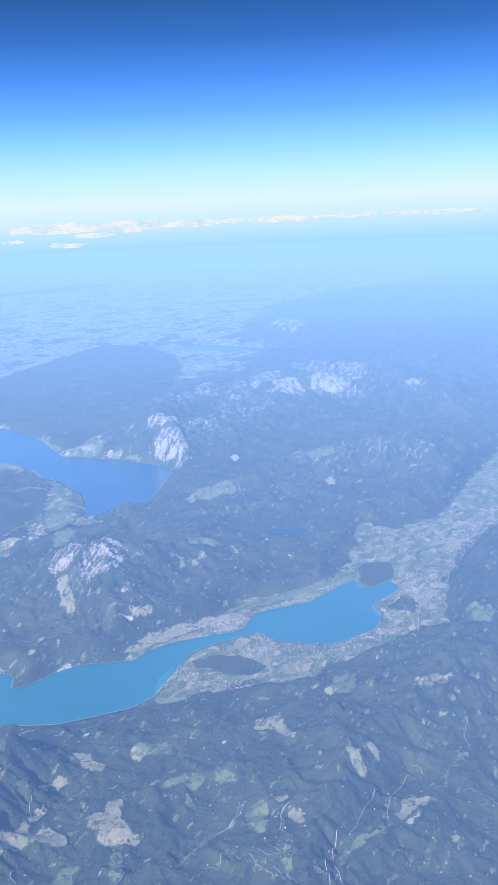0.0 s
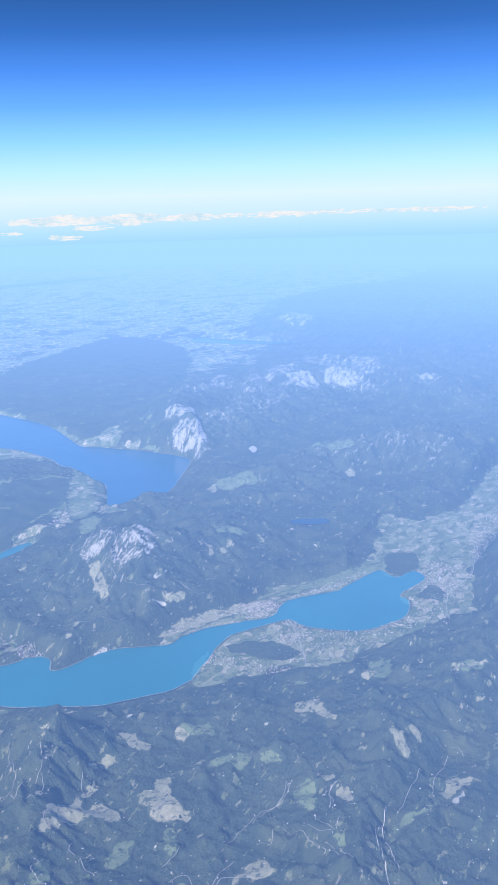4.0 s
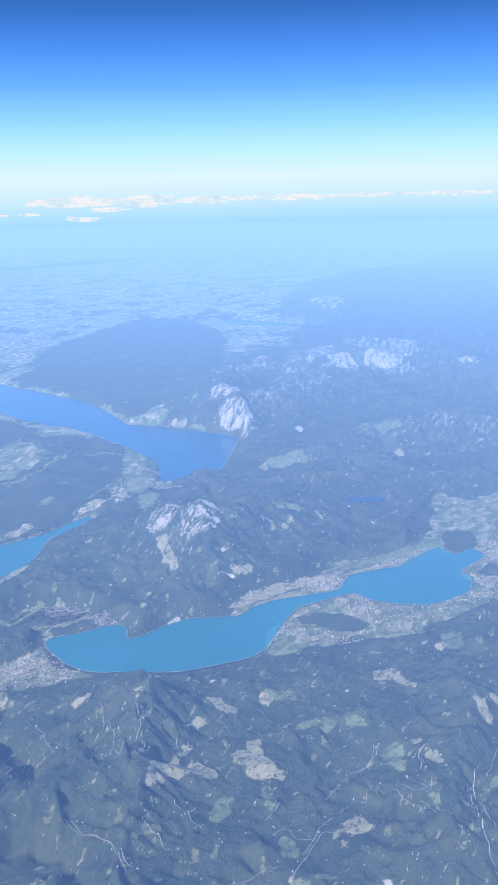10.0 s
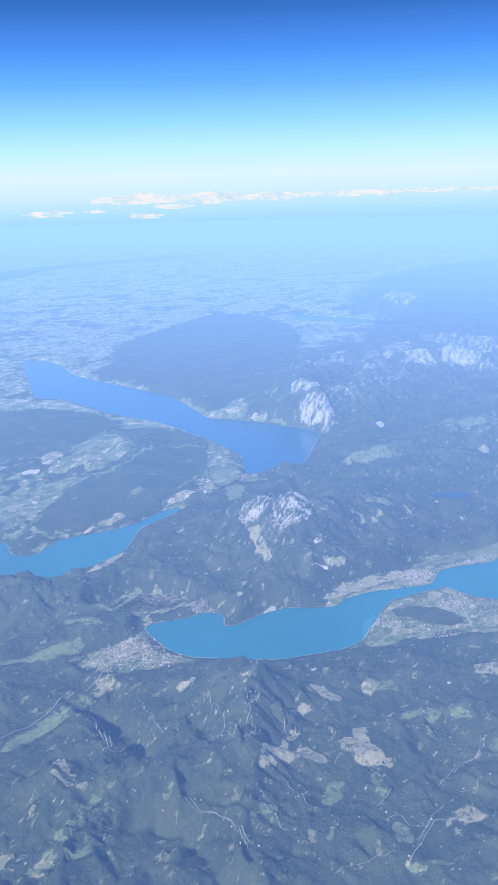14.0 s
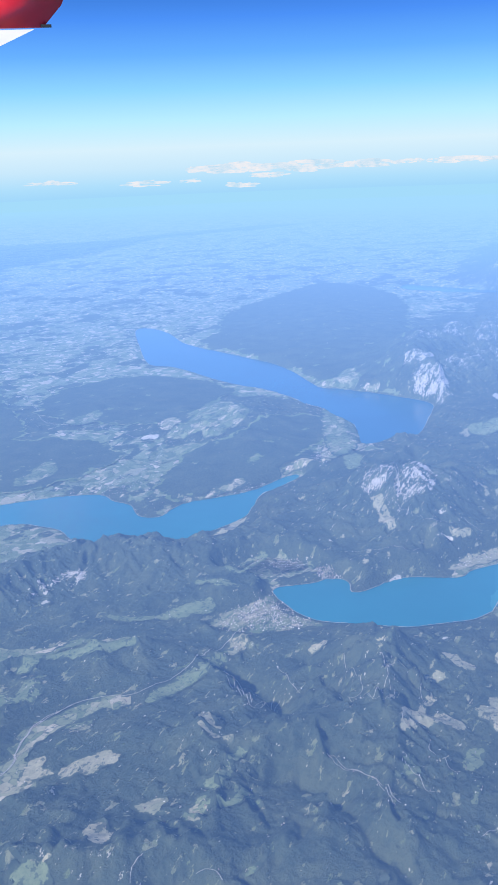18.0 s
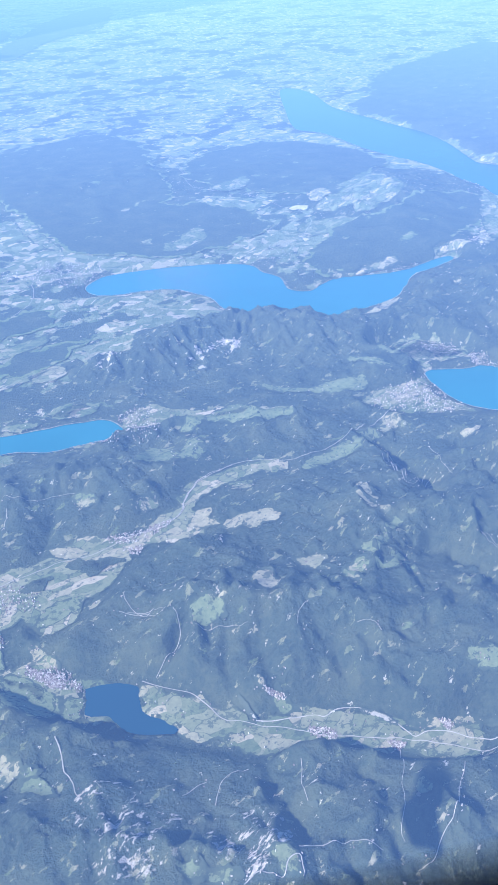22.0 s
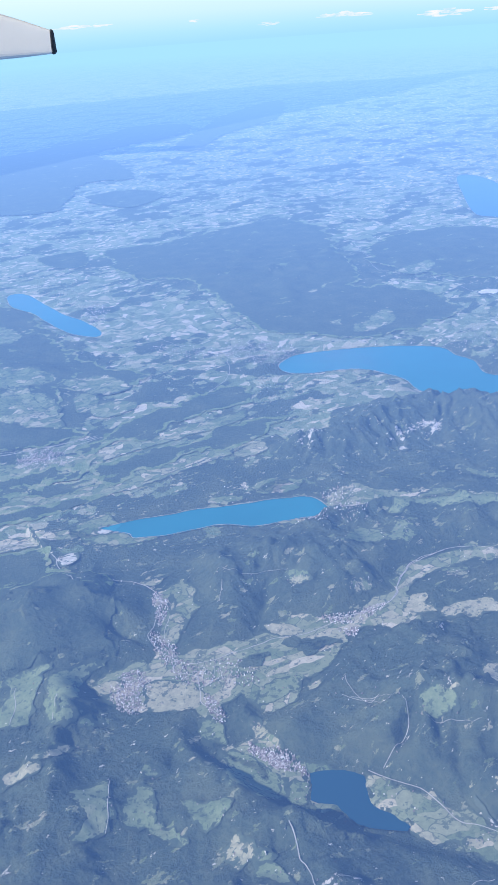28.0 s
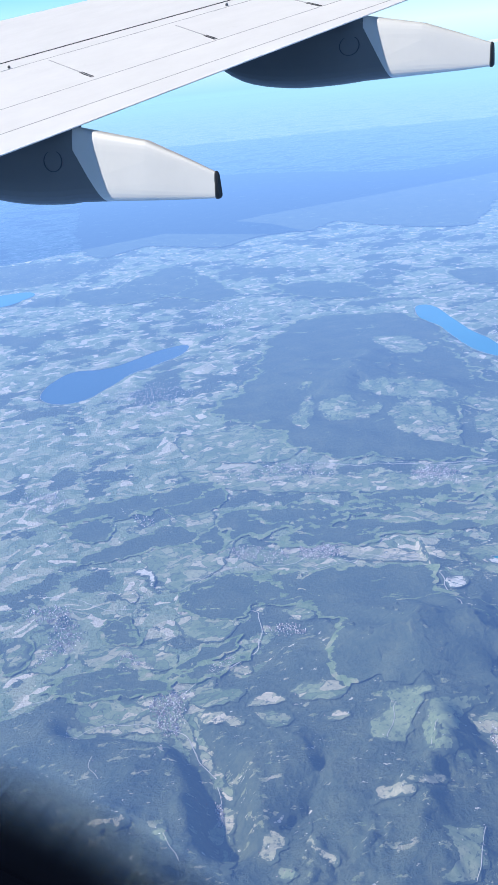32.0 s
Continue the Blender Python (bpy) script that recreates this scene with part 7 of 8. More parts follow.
def place(x, y, lift=0.0):
    """Places in metres of the model on the ground at km (x, y)."""
    x, y = np.asarray(x, float), np.asarray(y, float)
    return np.stack([x * KM, y * KM, (ground_at(x, y) + lift - sag(x, y)) * KM], -1)


ground = tagged(grid_object("ground", xs, ys, H - sag(gx, gy), GROUND, (("plain", plain), ("rock", rock))), "forested mountains and a plain of fields", "ground", kind="structure")

# ---- haze, painted as a glowing sheet ----
# one see-through sheet above the peaks, glowing to stand in for sunlit air
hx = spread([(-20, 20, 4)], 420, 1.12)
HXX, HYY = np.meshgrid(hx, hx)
haze = tagged(grid_object("haze_glow_sheet", hx, hx, 2.1 - sag(HXX.ravel(), HYY.ravel()), HAZE), "glowing sheet painted as blue summer haze over the land", "haze", kind="structure")
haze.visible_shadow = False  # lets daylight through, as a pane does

# ---- lakes ----
for (level, o), kind_, label in zip(LAKES, LAKE_KIND, LAKE_LABEL):
    tagged(sheet("lake", o, WATER[kind_], 0.004, 0.12, level), label, "lake", kind="structure")

SHOAL = mat_water("pale_turquoise_water", (0.015, 0.195, 0.245), (0.05, 0.255, 0.285))
for i, (level, o) in enumerate(SHOALS):
    tagged(sheet("shallows", rough(resample(rounded(o, 3), 0.02), 0.08, 0.15, 11 + i), SHOAL, 0.008, 0.02, level), "pale turquoise shallow water at the lake's edge", "shallows", kind="structure")
SHORE = mat_plain("pale_shore", (0.05, 0.075, 0.045), (0.44, 0.44, 0.40), 9)
for level, o in LAKES[:6]:
    n = len(o)
    d = np.roll(o, -1, 0) - np.roll(o, 1, 0)
    d /= np.maximum(np.hypot(d[:, 0], d[:, 1]), 1e-9)[:, None]
    nrm = np.stack([d[:, 1], -d[:, 0]], 1) * (0.006 + 0.012 * np.maximum(0, perlin(np.arange(n) * 0.31, np.zeros(n), 3)))[:, None]
    pts = np.vstack([o + nrm, o - nrm])
    P = np.stack([pts[:, 0] * KM, pts[:, 1] * KM, (level + 0.016 - sag(pts[:, 0], pts[:, 1])) * KM], 1)
    tagged(mesh_object("shore", P, [(i, (i + 1) % n, n + (i + 1) % n, n + i) for i in range(n)], SHORE), "pale shallow shoreline of a lake", "shore", kind="structure")

# ---- sky and clouds ----
n_ = 96
ring = [(SKY_R * math.cos(2 * math.pi * i / n_), SKY_R * math.sin(2 * math.pi * i / n_)) for i in range(n_)]
levels = [4.1 + SKY_R * math.tan(radians(d)) for d in (-6, -3, -1, 1, 4, 8, 12, 18)]
verts = [(x, y, z) for z in levels for x, y in ring]
faces = [(k * n_ + i, k * n_ + (i + 1) % n_, (k + 1) * n_ + (i + 1) % n_, (k + 1) * n_ + i) for k in range(len(levels) - 1) for i in range(n_)]
tagged(mesh_object("sky_backdrop", verts, faces, SKY, True), "clear blue sky paling towards the horizon", "sky", kind="structure")


def cloud(bearing, elevation, wide, high, seed):
    """A far flat-bottomed heap of cloud, sizes in degrees."""
    rnd = random.Random(seed)
    d = 205.0
    a, e = radians(bearing), radians(elevation)
    c = Vector((-6.7 + d * math.sin(a), -3.3 + d * math.cos(a), 4.07 + d * math.tan(e)))
    right = Vector((math.cos(a), -math.sin(a), 0))
    w, h = d * radians(wide), d * radians(high)
    bm = bmesh.new()
    for k in range(max(12, int(wide * 18))):
        u = rnd.uniform(-0.5, 0.5)
        r = h * rnd.uniform(0.05, 0.26) * (1 - 1.5 * u * u)
        p = c + right * (u * w) + Vector((rnd.uniform(-1, 1) * w * 0.1, rnd.uniform(-1, 1) * w * 0.1, rnd.uniform(-0.5, 0.6) * h * (1 - 1.3 * abs(u))))
        m = Matrix.Translation(p) @ Matrix.Rotation(-a, 4, "Z") @ Matrix.Diagonal((r * rnd.uniform(3.0, 8.0), r * 0.8, r * 0.6, 1))
        bmesh.ops.create_icosphere(bm, subdivisions=2, radius=1, matrix=m)
    for v in bm.verts:
        q = v.co * (3.5 / max(h, 0.1))
        v.co += Vector((noise.noise(q), noise.noise(q + Vector((9, 0, 0))), 0.6 * noise.noise(q + Vector((0, 7, 0))))) * h * 0.14
    me = bpy.data.meshes.new("cloud")
    bm.to_mesh(me)
    bm.free()
    me.polygons.foreach_set("use_smooth", np.ones(len(me.polygons), bool))
    me.materials.append(CLOUD)
    return tagged(new("cloud", me), "white flat cumulus cloud low over the horizon", "cloud", "clouds on the horizon", kind="stuff")


for i, row in enumerate([(50.3, -0.78, 5.2, 0.60), (54.9, -0.78, 3.4, 0.66), (58.7, -0.79, 3.7, 0.42), (63.8, -0.73, 6.3, 0.36), (68.6, -0.68, 5.0, 0.26), (52.6, -1.25, 2.2, 0.3), (50.7, -1.78, 1.8, 0.35), (47.6, -1.42, 1.2, 0.24), (73.8, -0.66, 6.0, 0.28),
                         (34.6, -1.45, 1.1, 0.2), (38.9, -1.26, 2.8, 0.3), (44.8, -1.48, 2.4, 0.36), (30.2, -1.03, 0.5, 0.15), (23.7, -0.93, 3.0, 0.22), (80.0, -0.7, 4.0, 0.3), (18.0, -1.0, 2.0, 0.2)]):
    cloud(*row, i)

# ---- meadows, woods, roads, rivers, villages ----
DRY = {"g": 0.0, "t": 1.0, "p": 1.0}


def dryness(ob, v, tilled=1.0):
    for n, x in (("dry", v), ("tilled", tilled)):
        a = ob.data.attributes.new(n, "FLOAT", "POINT")
        a.data.foreach_set("value", np.full(len(ob.data.vertices), x, np.float32))


for i, (level, wide, o) in enumerate(FLATS):
    ob = sheet("valley_fields", rough(rough(resample(o, 0.04), 0.35, 0.7, i), 0.12, 0.15, 9 + i), MEADOW, 0.010, 0.06)
    dryness(ob, 0.3)
    tagged(ob, "pale green hay meadows on the flat valley floor", "meadow", "valley floors")
for i, (kind_, o) in enumerate(MEADOWS):
    mid_ = np.mean(o, 0)
    amid = any(inside(mid_[:1], mid_[1:], np.asarray(q))[0] for q in WOODS)
    ob = sheet("meadow", rough(rough(resample(rounded(o, 3), 0.03), 0.11, 0.3, 20 + i), 0.06, 0.09, 40 + i), MEADOW, 0.034 if amid else 0.014, 0.045, fray=0.22 if amid else 0.12)
    dryness(ob, DRY[kind_], 1.0 if mid_[1] > np.interp(mid_[0], ZONE_X, ZONE_Y) else 0.2)
    tagged(ob, "mown tan hay meadow cleared in the forest" if DRY[kind_] else "green pasture cleared in the mountain forest", "meadow", "clearings in the forest")
for i, o in enumerate(WOODS):
    big = np.ptp(np.array(o), 0).max() > 2.5
    ob = sheet("wood", rough(rough(resample(rounded(o, 3), 0.04), 0.55 if big else 0.25, 0.9, 60 + i), 0.16, 0.2, 80 + i), WOOD, 0.04 if np.mean(o, 0)[1] > 28 else 0.024, 0.25 if np.mean(o, 0)[1] > 28 else 0.085 if big else 0.05)
    tagged(ob, "broad dark green forest over a low hill" if big else "dark spruce wood among the meadows", "wood", "woods")


def ribbon(name, pts, wide, mat, lift):
    p = line(pts, 8)
    run = np.concatenate([[0], np.cumsum(np.hypot(*np.diff(p, axis=0).T))])
    even = np.linspace(0, run[-1], max(len(p), int(run[-1] / 0.03)))
    p = np.stack([np.interp(even, run, p[:, 0]), np.interp(even, run, p[:, 1])], 1)
    p = p + 0.03 * np.stack([perlin(p[:, 0] * 4, p[:, 1] * 4, 8), perlin(p[:, 0] * 4 + 9, p[:, 1] * 4, 9)], 1)
    d = np.gradient(p, axis=0)
    d /= np.maximum(np.hypot(d[:, 0], d[:, 1]), 1e-9)[:, None]
    nrm = np.stack([-d[:, 1], d[:, 0]], 1)
    w = wide * (1 + 0.35 * perlin(even * 4.1, p[:, 0] * 3, 4))[:, None]
    l, r = p + nrm * w / 2, p - nrm * w / 2
    P = np.vstack([place(l[:, 0], l[:, 1], lift), place(r[:, 0], r[:, 1], lift)])
    z = np.maximum(P[:len(p), 2], P[len(p):, 2])
    P[:len(p), 2] = P[len(p):, 2] = z
    n = len(p)
    return mesh_object(name, P, [(i, i + 1, n + i + 1, n + i) for i in range(n - 1)], mat)


for k, pts in ROADS:
    tagged(ribbon("road", pts, 0.0032 + 0.0036 * k, ROAD, 0.019), "pale winding country road", "road", kind="structure")
for k, pts in RIVERS:
    tagged(ribbon("river", pts, 0.0042 * k, GRAVEL, 0.018), "mountain river in a white gravel bed", "river", kind="structure")
for i, o in enumerate(BARE):
    tagged(sheet("gravel_patch", rough(rough(resample(rounded(o, 3), 0.02), 0.04, 0.15, 80 + i), 0.02, 0.05, 90 + i), QUARRY, 0.03, 0.02), "bare white gravel and quarry ground", "quarry", "bare patches")


def houses(name, spots, big, seed):
    """Small gabled houses, joined: too many and too small to count."""
    rnd = np.random.default_rng(seed)
    n = len(spots)
    P = place(spots[:, 0], spots[:, 1], 0.008)
    a = rnd.uniform(0, math.pi, n)
    lx, ly, hz = rnd.uniform(0.012, 0.022, n) * big, rnd.uniform(0.008, 0.013, n) * big, rnd.uniform(0.008, 0.013, n)
    box = np.array([(-1, -1, 0), (1, -1, 0), (1, 1, 0), (-1, 1, 0), (-1, -1, 1), (1, -1, 1), (1, 1, 1), (-1, 1, 1), (-1, 0, 1.7), (1, 0, 1.7)], float)
    v = np.empty((n, 10, 3))
    bx, by = box[None, :, 0] * lx[:, None], box[None, :, 1] * ly[:, None]
    v[:, :, 0] = P[:, None, 0] + (bx * np.cos(a)[:, None] - by * np.sin(a)[:, None]) * KM
    v[:, :, 1] = P[:, None, 1] + (bx * np.sin(a)[:, None] + by * np.cos(a)[:, None]) * KM
    v[:, :, 2] = P[:, None, 2] + box[None, :, 2] * hz[:, None] * KM
    f = [(0, 1, 5, 4), (1, 2, 6, 9, 5), (2, 3, 7, 6), (3, 0, 4, 8, 7), (4, 5, 9, 8), (6, 7, 8, 9)]
    faces = [tuple(10 * i + q for q in g) for i in range(n) for g in f]
    return tagged(mesh_object(name, v.reshape(-1, 3), faces, HOUSE), "cluster of white houses with grey and reddish roofs", "village", "villages", kind="stuff")


def scatter(o, n, seed):
    rnd = np.random.default_rng(seed)
    o = np.asarray(o)
    lo, hi = o.min(0), o.max(0)
    p = rnd.uniform(lo, hi, (n * 12, 2))
    p = p[inside(p[:, 0], p[:, 1], o)]
    # denser towards the middle and in clumps, thinning out at the edge
    d = gap_to(p[:, 0], p[:, 1], o) / max(0.05, 0.25 * np.ptp(o, 0).min())
    keep = rnd.uniform(0, 1, len(p)) < np.clip(0.25 + 0.75 * d + 0.9 * fbm(p[:, 0] / 0.3, p[:, 1] / 0.3, 7, 3), 0.05, 1)
    return p[keep][:n]


for i, (n, o) in enumerate(TOWNS):
    o = np.asarray(o)
    o = rounded(o.mean(0) + 1.25 * (o - o.mean(0)), 3)
    houses("village", scatter(o, int(n * 4.2), i), 0.44, i)
farms = []
for i, (kind_, o) in enumerate(MEADOWS):
    farms.append(scatter(rounded(o, 3), 3, 300 + i))
for i, (level, wide, o) in enumerate(FLATS):
    farms.append(scatter(o, 70, 400 + i))
for i, (k, pts) in enumerate(ROADS):
    p = line(pts, 4)
    farms.append(p[::5] + np.random.default_rng(i).normal(0, 0.06, p[::5].shape))
rnd_ = np.random.default_rng(5)
p = np.stack([rnd_.uniform(-21, 14, 5000), rnd_.uniform(5, 26, 5000)], 1)
p = p[perlin(p[:, 0] / 1.1, p[:, 1] / 1.1, 55) > 0.22]
wet = np.zeros(len(p), bool)
for level, o in LAKES:
    wet |= inside(p[:, 0], p[:, 1], o)
for o in WOODS:
    wet |= inside(p[:, 0], p[:, 1], np.asarray(o))
wet |= p[:, 1] < np.interp(p[:, 0], ZONE_X, ZONE_Y) + 0.5
p = p[~wet]
for k in range(4):
    farms.append(p[k::4])
allf = np.vstack(farms)
houses("farmsteads", allf, 0.4, 77)

# ---- aircraft ----
EYE = Vector((-7.7915, -2.4024, 4.1132))
FWD, OUT, UP = Vector((-0.74413, 0.66803, 0)), Vector((0.66803, 0.74413, 0)), Vector((0, 0, 1))
WHITE = mat_plain("aircraft_white_paint", (0.66, 0.655, 0.65), (0.72, 0.715, 0.71), 0.7, 0.45)
TAIL = mat_plain("aircraft_warm_grey_paint", (0.49, 0.475, 0.445), (0.53, 0.515, 0.48), 0.7, 0.5)
GREY = mat_plain("aircraft_dark_grey", (0.100, 0.104, 0.108), (0.115, 0.119, 0.122), 0.5, 0.5)
RED = mat_plain("aircraft_red_paint", (0.62, 0.015, 0.03), (0.72, 0.02, 0.04), 0.8, 0.35)
NEAR_BLACK = mat_plain("dark_seal_and_gap_shade", (0.008, 0.009, 0.012), (0.013, 0.015, 0.019), 3, 0.7)
BLACK = mat_plain("black_window_rim", (0.0025, 0.0035, 0.007), (0.004, 0.0055, 0.010), 3, 1.0)
BLACK.node_tree.links.new(attr(BLACK.node_tree, "cover"), BLACK.node_tree.nodes["Principled BSDF"].inputs["Alpha"])
BLACK.node_tree.nodes["Principled BSDF"].inputs["Specular IOR Level"].default_value = 0.02


BIG = 1.7


def craft(f, o, u):
    return EYE + (FWD * f + OUT * o + UP * u) * BIG


def part(name, bm, mat, parent, label="", soft=False):
    bmesh.ops.recalc_face_normals(bm, faces=bm.faces)
    me = bpy.data.meshes.new(name)
    bm.to_mesh(me)
    bm.free()
    me.materials.append(mat)
    if soft:
        me.polygons.foreach_set("use_smooth", np.ones(len(me.polygons), bool))
    ob = new(name, me)
    ob.parent = parent
    return tagged(ob, label)


def wing_u(o):
    return -0.7 + 0.2255 * (o - 9.54)


def chord(k, o):
    """Lines along the wing, from the trailing edge (0) to the leading edge (5): how far forward they lie at span o."""
    a, b = ((6.895, -0.466), (7.423, -0.613), (9.04, -0.709), (13.066, -0.960), (14.351, -1.062), (29.33, -2.07))[k]
    return max(a + b * (o - 14), TIP_F + 0.05 * k)


TIP_F = 1.75


def slab(stations, thick, bevel=0.004, cut=False):
    """A plate from rows of (rear, front, span): flat above, thick below, with softened edges."""
    bm = bmesh.new()
    rows_ = []
    for f0, f1, o, lift in stations:
        skew = 0.62 * max(0.0, min(1.0, (24.2 - o) * 4)) if cut else 0.0
        rows_.append([bm.verts.new(craft(f, o + skew * d, wing_u(o + skew * d) + lift - t)) for f, t, d in ((f0, 0, 0), (f1, 0, f1 - f0), (f1, thick, f1 - f0), (f0, thick, 0))])
    for a, b in zip(rows_[:-1], rows_[1:]):
        for i in range(4):
            bm.faces.new((a[i], a[(i + 1) % 4], b[(i + 1) % 4], b[i]))
    bm.faces.new(rows_[0])
    bm.faces.new(rows_[-1][::-1])
    bmesh.ops.bevel(bm, geom=bm.edges[:], offset=bevel, segments=2, affect="EDGES", clamp_overlap=True)
    return bm


wing = tagged(new("aircraft_wing"), "white airliner wing with dark grey flap fairings", "wing")
wing.location = craft(8, 12, -0.2)
back = Matrix.Translation(-wing.location)
span = [6.0, 9.0, 12.0, 15.0, 18.0, 21.0, 24.2]


def strip(k0, k1, o0, o1, gap0=0.03, gap1=0.03, lift=0.0):
    os_ = [o0] + [o for o in span if o0 < o < o1] + [o1]
    return [(chord(k0, o) + gap0, chord(k1, o) - gap1, o, lift) for o in os_]


def wing_part(name, bm, mat, label="", parent=None):
    bm.transform(back)
    return part(name, bm, mat, parent or wing, label, name in ("hinge", "winglet"))


wing_part("rear_flap", slab(strip(0, 1, 6, 24.2, 0.0, 0.0), 0.014), WHITE)
wing_part("flap", slab(strip(1, 2, 6, 24.2, 0.001, 0.0), 0.05), WHITE)
for o0, o1 in ((6.0, 11.0), (11.002, 12.7), (12.702, 14.3), (14.302, 16.0), (16.002, 24.2)):
    wing_part("spoiler", slab(strip(2, 3, o0, o1, 0.001, 0.0), 0.05), WHITE)
wing_part("shroud", slab(strip(3, 4, 6, 24.2, 0.001, 0.0), 0.05), WHITE)
wing_part("wing_box", slab(strip(4, 5, 6, 24.2, 0.001, 0.0), 0.05), WHITE)
# near-black plate: the shade in the gaps between panels is put into its colour
wing_part("underside", slab(strip(0, 5, 6, 24.2, 0.35, 0.3, -0.052), 0.03), NEAR_BLACK)


def seam(a, b, wide, mat):
    """A thin dark joint between panels, from (forward, span) a to b."""
    bm = bmesh.new()
    d = Vector((b[0] - a[0], b[1] - a[1]))
    n = Vector((-d.y, d.x)).normalized() * wide / 2
    vs = []
    for lift in (0.003, -0.01):
        vs.append([bm.verts.new(craft(f, o, wing_u(o) + lift)) for f, o in ((a[0] + n.x, a[1] + n.y), (b[0] + n.x, b[1] + n.y), (b[0] - n.x, b[1] - n.y), (a[0] - n.x, a[1] - n.y))])
    bm.faces.new(vs[0])
    for i in range(4):
        bm.faces.new((vs[0][i], vs[0][(i + 1) % 4], vs[1][(i + 1) % 4], vs[1][i]))
    wing_part("seam", bm, mat)


SEAL = mat_plain("grey_seal", (0.30, 0.30, 0.32), (0.40, 0.40, 0.42), 3, 0.7)
for k, wide, mat in ((1, 0.025, SEAL), (2, 0.03, SEAL), (3, 0.04, SEAL), (4, 0.11, NEAR_BLACK)):
    for o0, o1 in ((6.0, 12.0), (12.0, 18.0), (18.0, 23.0)):
        seam((chord(k, o0), o0), (chord(k, o1), o1), wide, mat)
for a, b in (((13.37, 13.33), (10.91, 11.81)), ((11.51, 15.02), (9.53, 13.51)), ((10.41, 16.81), (8.33, 15.09))):
    seam(a, b, 0.025, SEAL)
    m_ = (b[0] + 0.25 * (a[0] - b[0]), b[1] + 0.25 * (a[1] - b[1]))
    seam(b, m_, 0.06, NEAR_BLACK)
for o in (13.0, 16.2):
    f = chord(3, o) + 0.12
    bm = bmesh.new()
    bmesh.ops.create_icosphere(bm, subdivisions=2, radius=0.05, matrix=Matrix.Translation(craft(f, o, wing_u(o) + 0.03)))
    wing_part("hinge", bm, GREY)


LINE = mat_plain("panel_line", (0.026, 0.035, 0.050), (0.032, 0.042, 0.058), 3, 0.6)


def loft(stations, side=28):
    """A rounded pod from rows of (forward, top, bottom, half width, span)."""
    bm = bmesh.new()
    rings = []
    for f, top, bot, hw, o in stations:
        c, h = (top + bot) / 2, (top - bot) / 2
        rg = []
        for i in range(side):
            a = 2 * math.pi * (i + 0.5) / side
            x, z = math.cos(a), math.sin(a)
            x, z = math.copysign(abs(x) ** 0.45, x), math.copysign(abs(z) ** 0.45, z)
            rg.append(bm.verts.new(craft(f, o + x * hw * (0.72 + 0.28 * (-z)), c + z * h)))
        rings.append(rg)
    for a, b in zip(rings[:-1], rings[1:]):
        for i in range(side):
            bm.faces.new((a[i], a[(i + 1) % side], b[(i + 1) % side], b[i]))
    bm.faces.new(rings[0])
    bm.faces.new(rings[-1][::-1])
    return bm


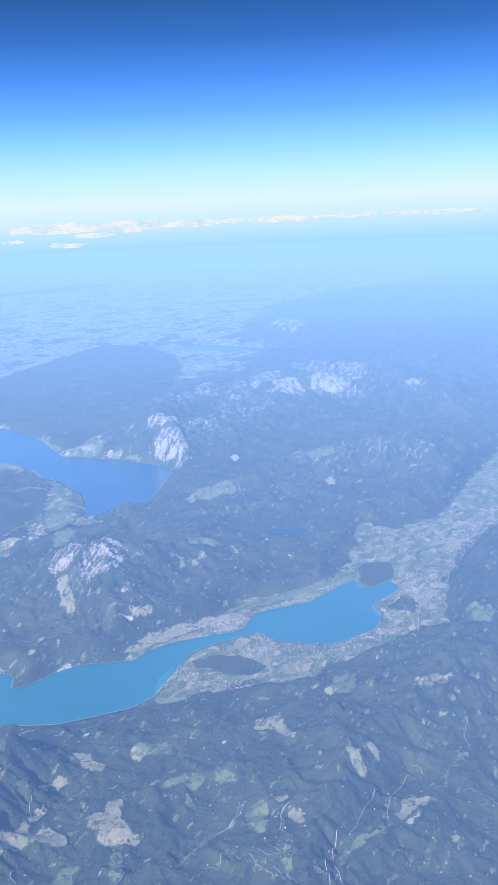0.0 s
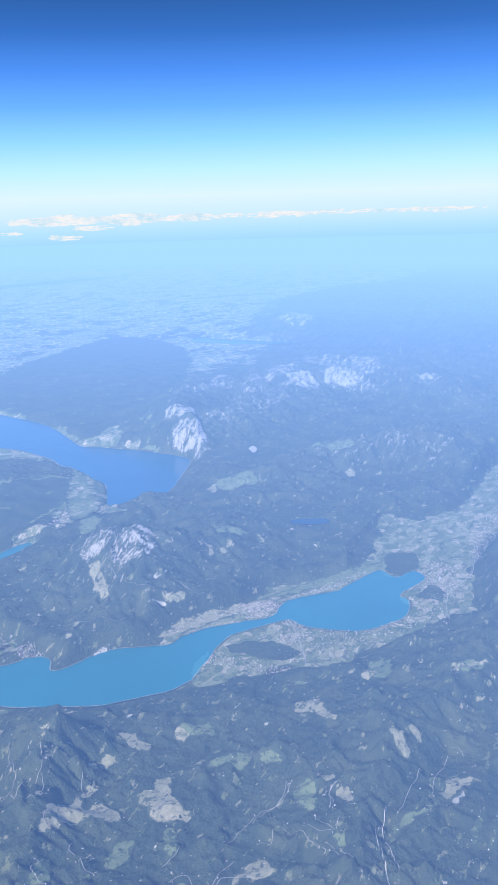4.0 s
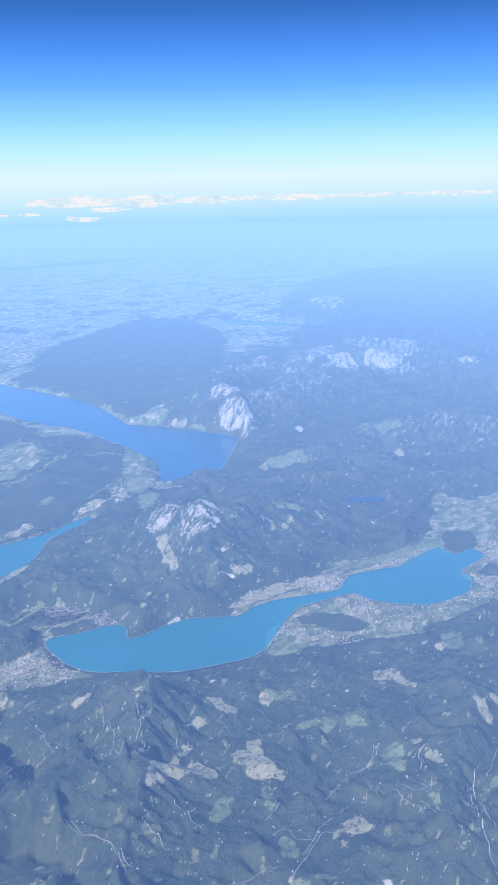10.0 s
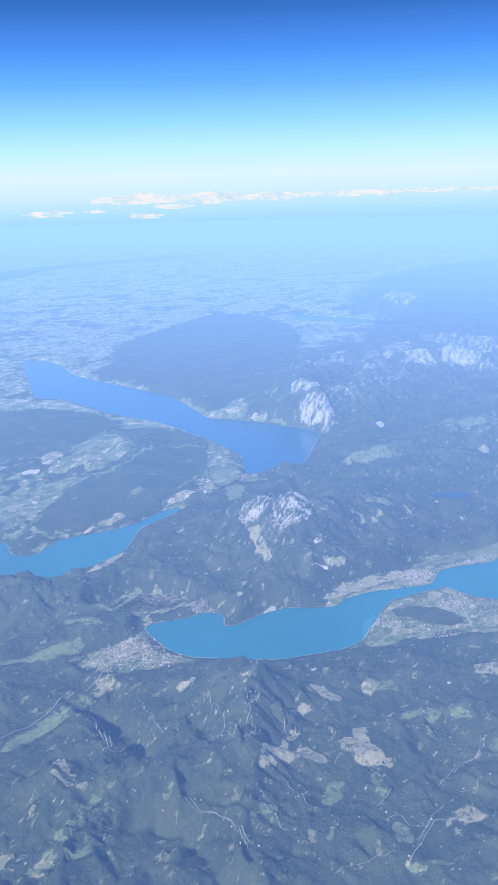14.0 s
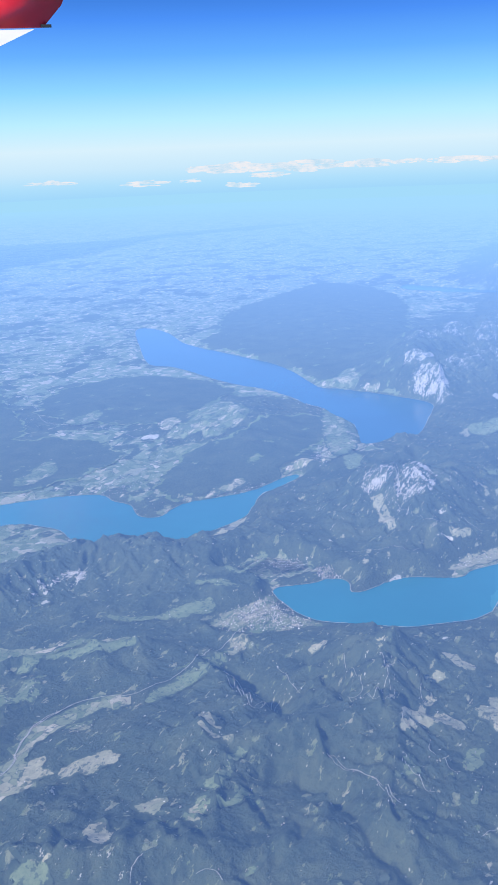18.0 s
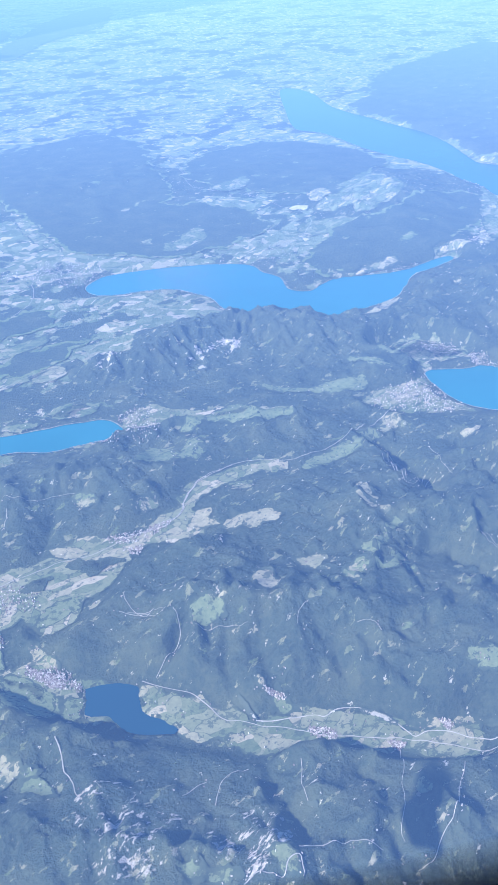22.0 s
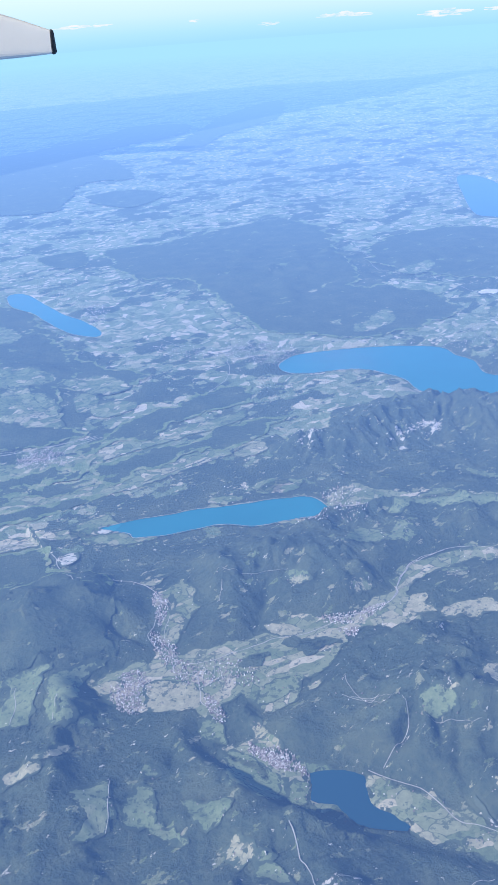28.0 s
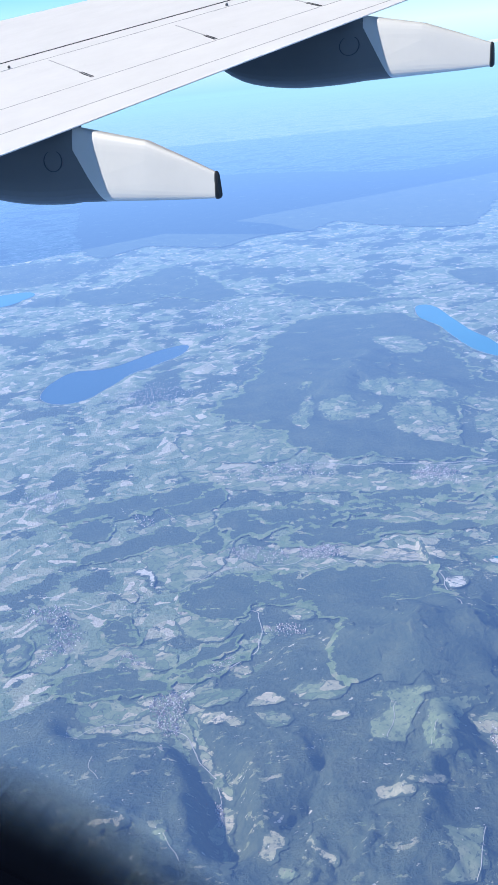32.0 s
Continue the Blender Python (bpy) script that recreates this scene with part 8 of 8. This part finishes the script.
def fairing(o, root, tip_f, tip_t, tip_b, belly, cut_f, cut_b):
    """A flap track fairing: dark grey pod under the wing, light tail behind it, dark cap on its end."""
    top = wing_u(o) - 0.05
    g = lambda f: tip_t + (top - tip_t) * min(1.0, max(0.0, (f - tip_f) / (root - tip_f)))
    e = lambda f: tip_b + (belly - tip_b) * min(1.0, max(0.0, (f - tip_f) / (root - tip_f)) ** 0.7)
    hw = lambda f: 0.07 + 0.19 * min(1.0, (f - tip_f) / (root - tip_f))
    tail = wing_part("fairing_tail", sheared(o, [(tip_f + 0.03, tip_t, tip_b, 0.07), (tip_f + 0.5, g(tip_f + 0.5), e(tip_f + 0.5), hw(tip_f + 0.5)), (tip_f + 1.1, g(tip_f + 1.1), e(tip_f + 1.1), hw(tip_f + 1.1)), ((cut_b + cut_f) / 2, top + 0.02, belly, 0.26)], cut_f, cut_b), TAIL, "light grey fairing tail with a rivet line")
    wing_part("fairing_pod", sheared(o, [((cut_b + cut_f) / 2, top + 0.02, belly, 0.26), (root + 1.0, top, belly - 0.05, 0.27), (root + 1.9, top, belly - 0.04, 0.27), (root + 2.8, top, belly + 0.12, 0.25), (root + 3.6, top, top - 0.40, 0.2), (root + 4.3, top, top - 0.1, 0.1)], cut_f, cut_b, True), GREY, "dark grey fairing pod")
    wing_part("tail_cap", loft([(tip_f - 0.005, tip_t - 0.01, tip_b + 0.01, 0.05, o), (tip_f + 0.022, tip_t + 0.012, tip_b - 0.012, 0.075, o), (tip_f + 0.038, tip_t + 0.010, tip_b - 0.010, 0.075, o)]), NEAR_BLACK)
    for k in range(6):
        u = (k + 0.5) / 6
        bm = bmesh.new()
        f = cut_b - 0.28 + 0.1 * u
        bmesh.ops.create_icosphere(bm, subdivisions=1, radius=0.008, matrix=Matrix.Translation(craft(f, o - 0.17 + 0.06 * u, belly + 0.08 + u * (top - belly) * 0.6)))
        wing_part("rivet", bm, GREY, parent=tail)
    bm = bmesh.new()
    mid_, half = (top + belly) / 2, (top - belly) / 2

    def skin(u, w):
        z = max(-0.95, min(0.95, (u - mid_) / half))
        return w * (1 - abs(z) ** 2.22) ** 0.45 * (0.72 - 0.28 * z)
    rings = []
    for r, d in ((0.15, -0.01), (0.148, 0.008), (0.138, 0.008), (0.136, -0.01)):
        ring_ = []
        for q in range(24):
            u = mid_ + 0.06 + r * math.sin(2 * math.pi * q / 24)
            ring_.append(bm.verts.new(craft(cut_f + 0.12 + r * 1.25 * math.cos(2 * math.pi * q / 24), o - skin(u, 0.265) - d, u)))
        rings.append(ring_)
    for ra, rb in zip(rings[:-1], rings[1:]):
        for q in range(24):
            bm.faces.new((ra[q], ra[(q + 1) % 24], rb[(q + 1) % 24], rb[q]))
    wing_part("access_panel", bm, LINE, "dark ring of a round access panel")


def sheared(o, st, cut_f, cut_b, front=False):
    """A pod whose joint slants: the cut ring leans from cut_f at the top to cut_b at the bottom."""
    if front:
        st = [tuple(q) for q in line(st, 4)]
    bm = loft([(f, t, b, w, o) for f, t, b, w in st])
    k = 0 if front else len(st) - 1
    f0, t0, b0, w0 = st[k]
    for v in bm.verts:
        r = (v.co - EYE) / BIG
        f, u = r.dot(FWD), r.dot(UP)
        if abs(f - f0) < 1e-4:
            s_ = (u - b0) / (t0 - b0)
            v.co += FWD * ((cut_b + (cut_f - cut_b) * s_ - f0) * BIG)
    return bm


fairing(9.55, 8.68, 6.93, -1.41, -1.74, -1.78, 9.56, 8.76)
fairing(14.2, 6.62, 4.92, -0.27, -0.60, -0.66, 7.14, 6.53)

# winglet, red above a white root
def blade(rows_):
    bm = bmesh.new()
    rg = []
    for f0, f1, o, u, t in rows_:
        m = (f0 + f1) / 2
        rg.append([bm.verts.new(craft(f + 0.44, o + d, u)) for f, d in ((f0, 0), (m, t), (f1, 0.3 * t), (f1, -0.3 * t), (m, -t))])
    for a, b in zip(rg[:-1], rg[1:]):
        for i in range(5):
            bm.faces.new((a[i], a[(i + 1) % 5], b[(i + 1) % 5], b[i]))
    bm.faces.new(rg[0])
    bm.faces.new(rg[-1][::-1])
    return bm


wing_part("winglet_root", blade([(1.3, 3.2, 24.15, 2.55, 0.06), (0.75, 2.9, 24.5, 2.85, 0.06), (0.1, 2.6, 24.75, 3.16, 0.06)]), WHITE)
wing_part("winglet", blade([(-0.12, 2.55, 24.78, 3.20, 0.06), (-0.62, 2.2, 24.85, 3.72, 0.05), (-0.95, 1.9, 24.9, 4.35, 0.05), (-1.25, 1.5, 25.0, 5.4, 0.04), (-1.4, 0.6, 25.1, 6.3, 0.03)]), RED, "bright red winglet")
bm = bmesh.new()
bmesh.ops.create_cube(bm, size=1, matrix=Matrix.Translation(craft(0.24, 24.8, 3.24)) @ Matrix.Rotation(2.4, 4, "Z") @ Matrix.Diagonal((0.45, 0.08, 0.12, 1)))
wing_part("tail_light", bm, NEAR_BLACK)


def near(f, o, u):
    return EYE + FWD * f + OUT * o + UP * u


def rim(edge, off, label):
    """The dark edge of a cabin window, close to the lens: a rounded lip and the panel behind it."""
    p = line(edge, 8)
    n = len(p)
    thing = tagged(new("window_rim"), label, "window frame", "cabin window")
    thing.location = near(*(p[n // 2] + np.array(off)))
    # along the panel, its thickness, its drop, and its opacity, faded to imitate blur
    rows_ = [(-0.08, 0.05, -0.01, 0.0), (-0.08, 0.0, 0.0, 0.0), (0.01, -0.03, 0.0, 0.88), (0.06, -0.05, 0.0, 1.0), (1.0, -0.06, 0.0, 1.0), (1.0, 0.08, 0.0, 1.0)]
    pts = [[near(*(q + np.array(off) * w + np.array((0, th, du)))) - thing.location for q in p] for w, th, du, _ in rows_]

    def skin(name, which):
        vs = [v for k in which for v in pts[k]]
        m = len(which)
        fs = [(r * n + i, r * n + i + 1, ((r + 1) % m) * n + i + 1, ((r + 1) % m) * n + i) for r in range(m) for i in range(n - 1)]
        fs += [[r * n for r in range(m)], [r * n + n - 1 for r in reversed(range(m))]]
        ob = tagged(mesh_object(name, vs, fs, BLACK, True, thing))
        a = ob.data.attributes.new("cover", "FLOAT", "POINT")
        a.data.foreach_set("value", np.repeat([rows_[k][3] for k in which], n).astype(np.float32))
    skin("lip", (0, 1, 2, 3))
    skin("panel", (3, 4, 5, 0))
    return thing


rim([(0.90, 0.405, -0.735), (0.86, 0.42, -0.762), (0.83, 0.438, -0.782), (0.78, 0.458, -0.812), (0.72, 0.478, -0.85), (0.67, 0.488, -0.88), (0.62, 0.508, -0.925), (0.57, 0.508, -0.965)], (-0.05, -0.17, -0.2), "black curved rim of a cabin window, lower front corner")
rim([(-0.45, 0.75, -1.445), (-0.57, 0.755, -1.434), (-0.74, 0.765, -1.413), (-0.87, 0.77, -1.388), (-0.99, 0.77, -1.362), (-1.11, 0.77, -1.328), (-1.3, 0.77, -1.258)], (0.0, -0.12, -0.18), "black lower rim of a cabin window")
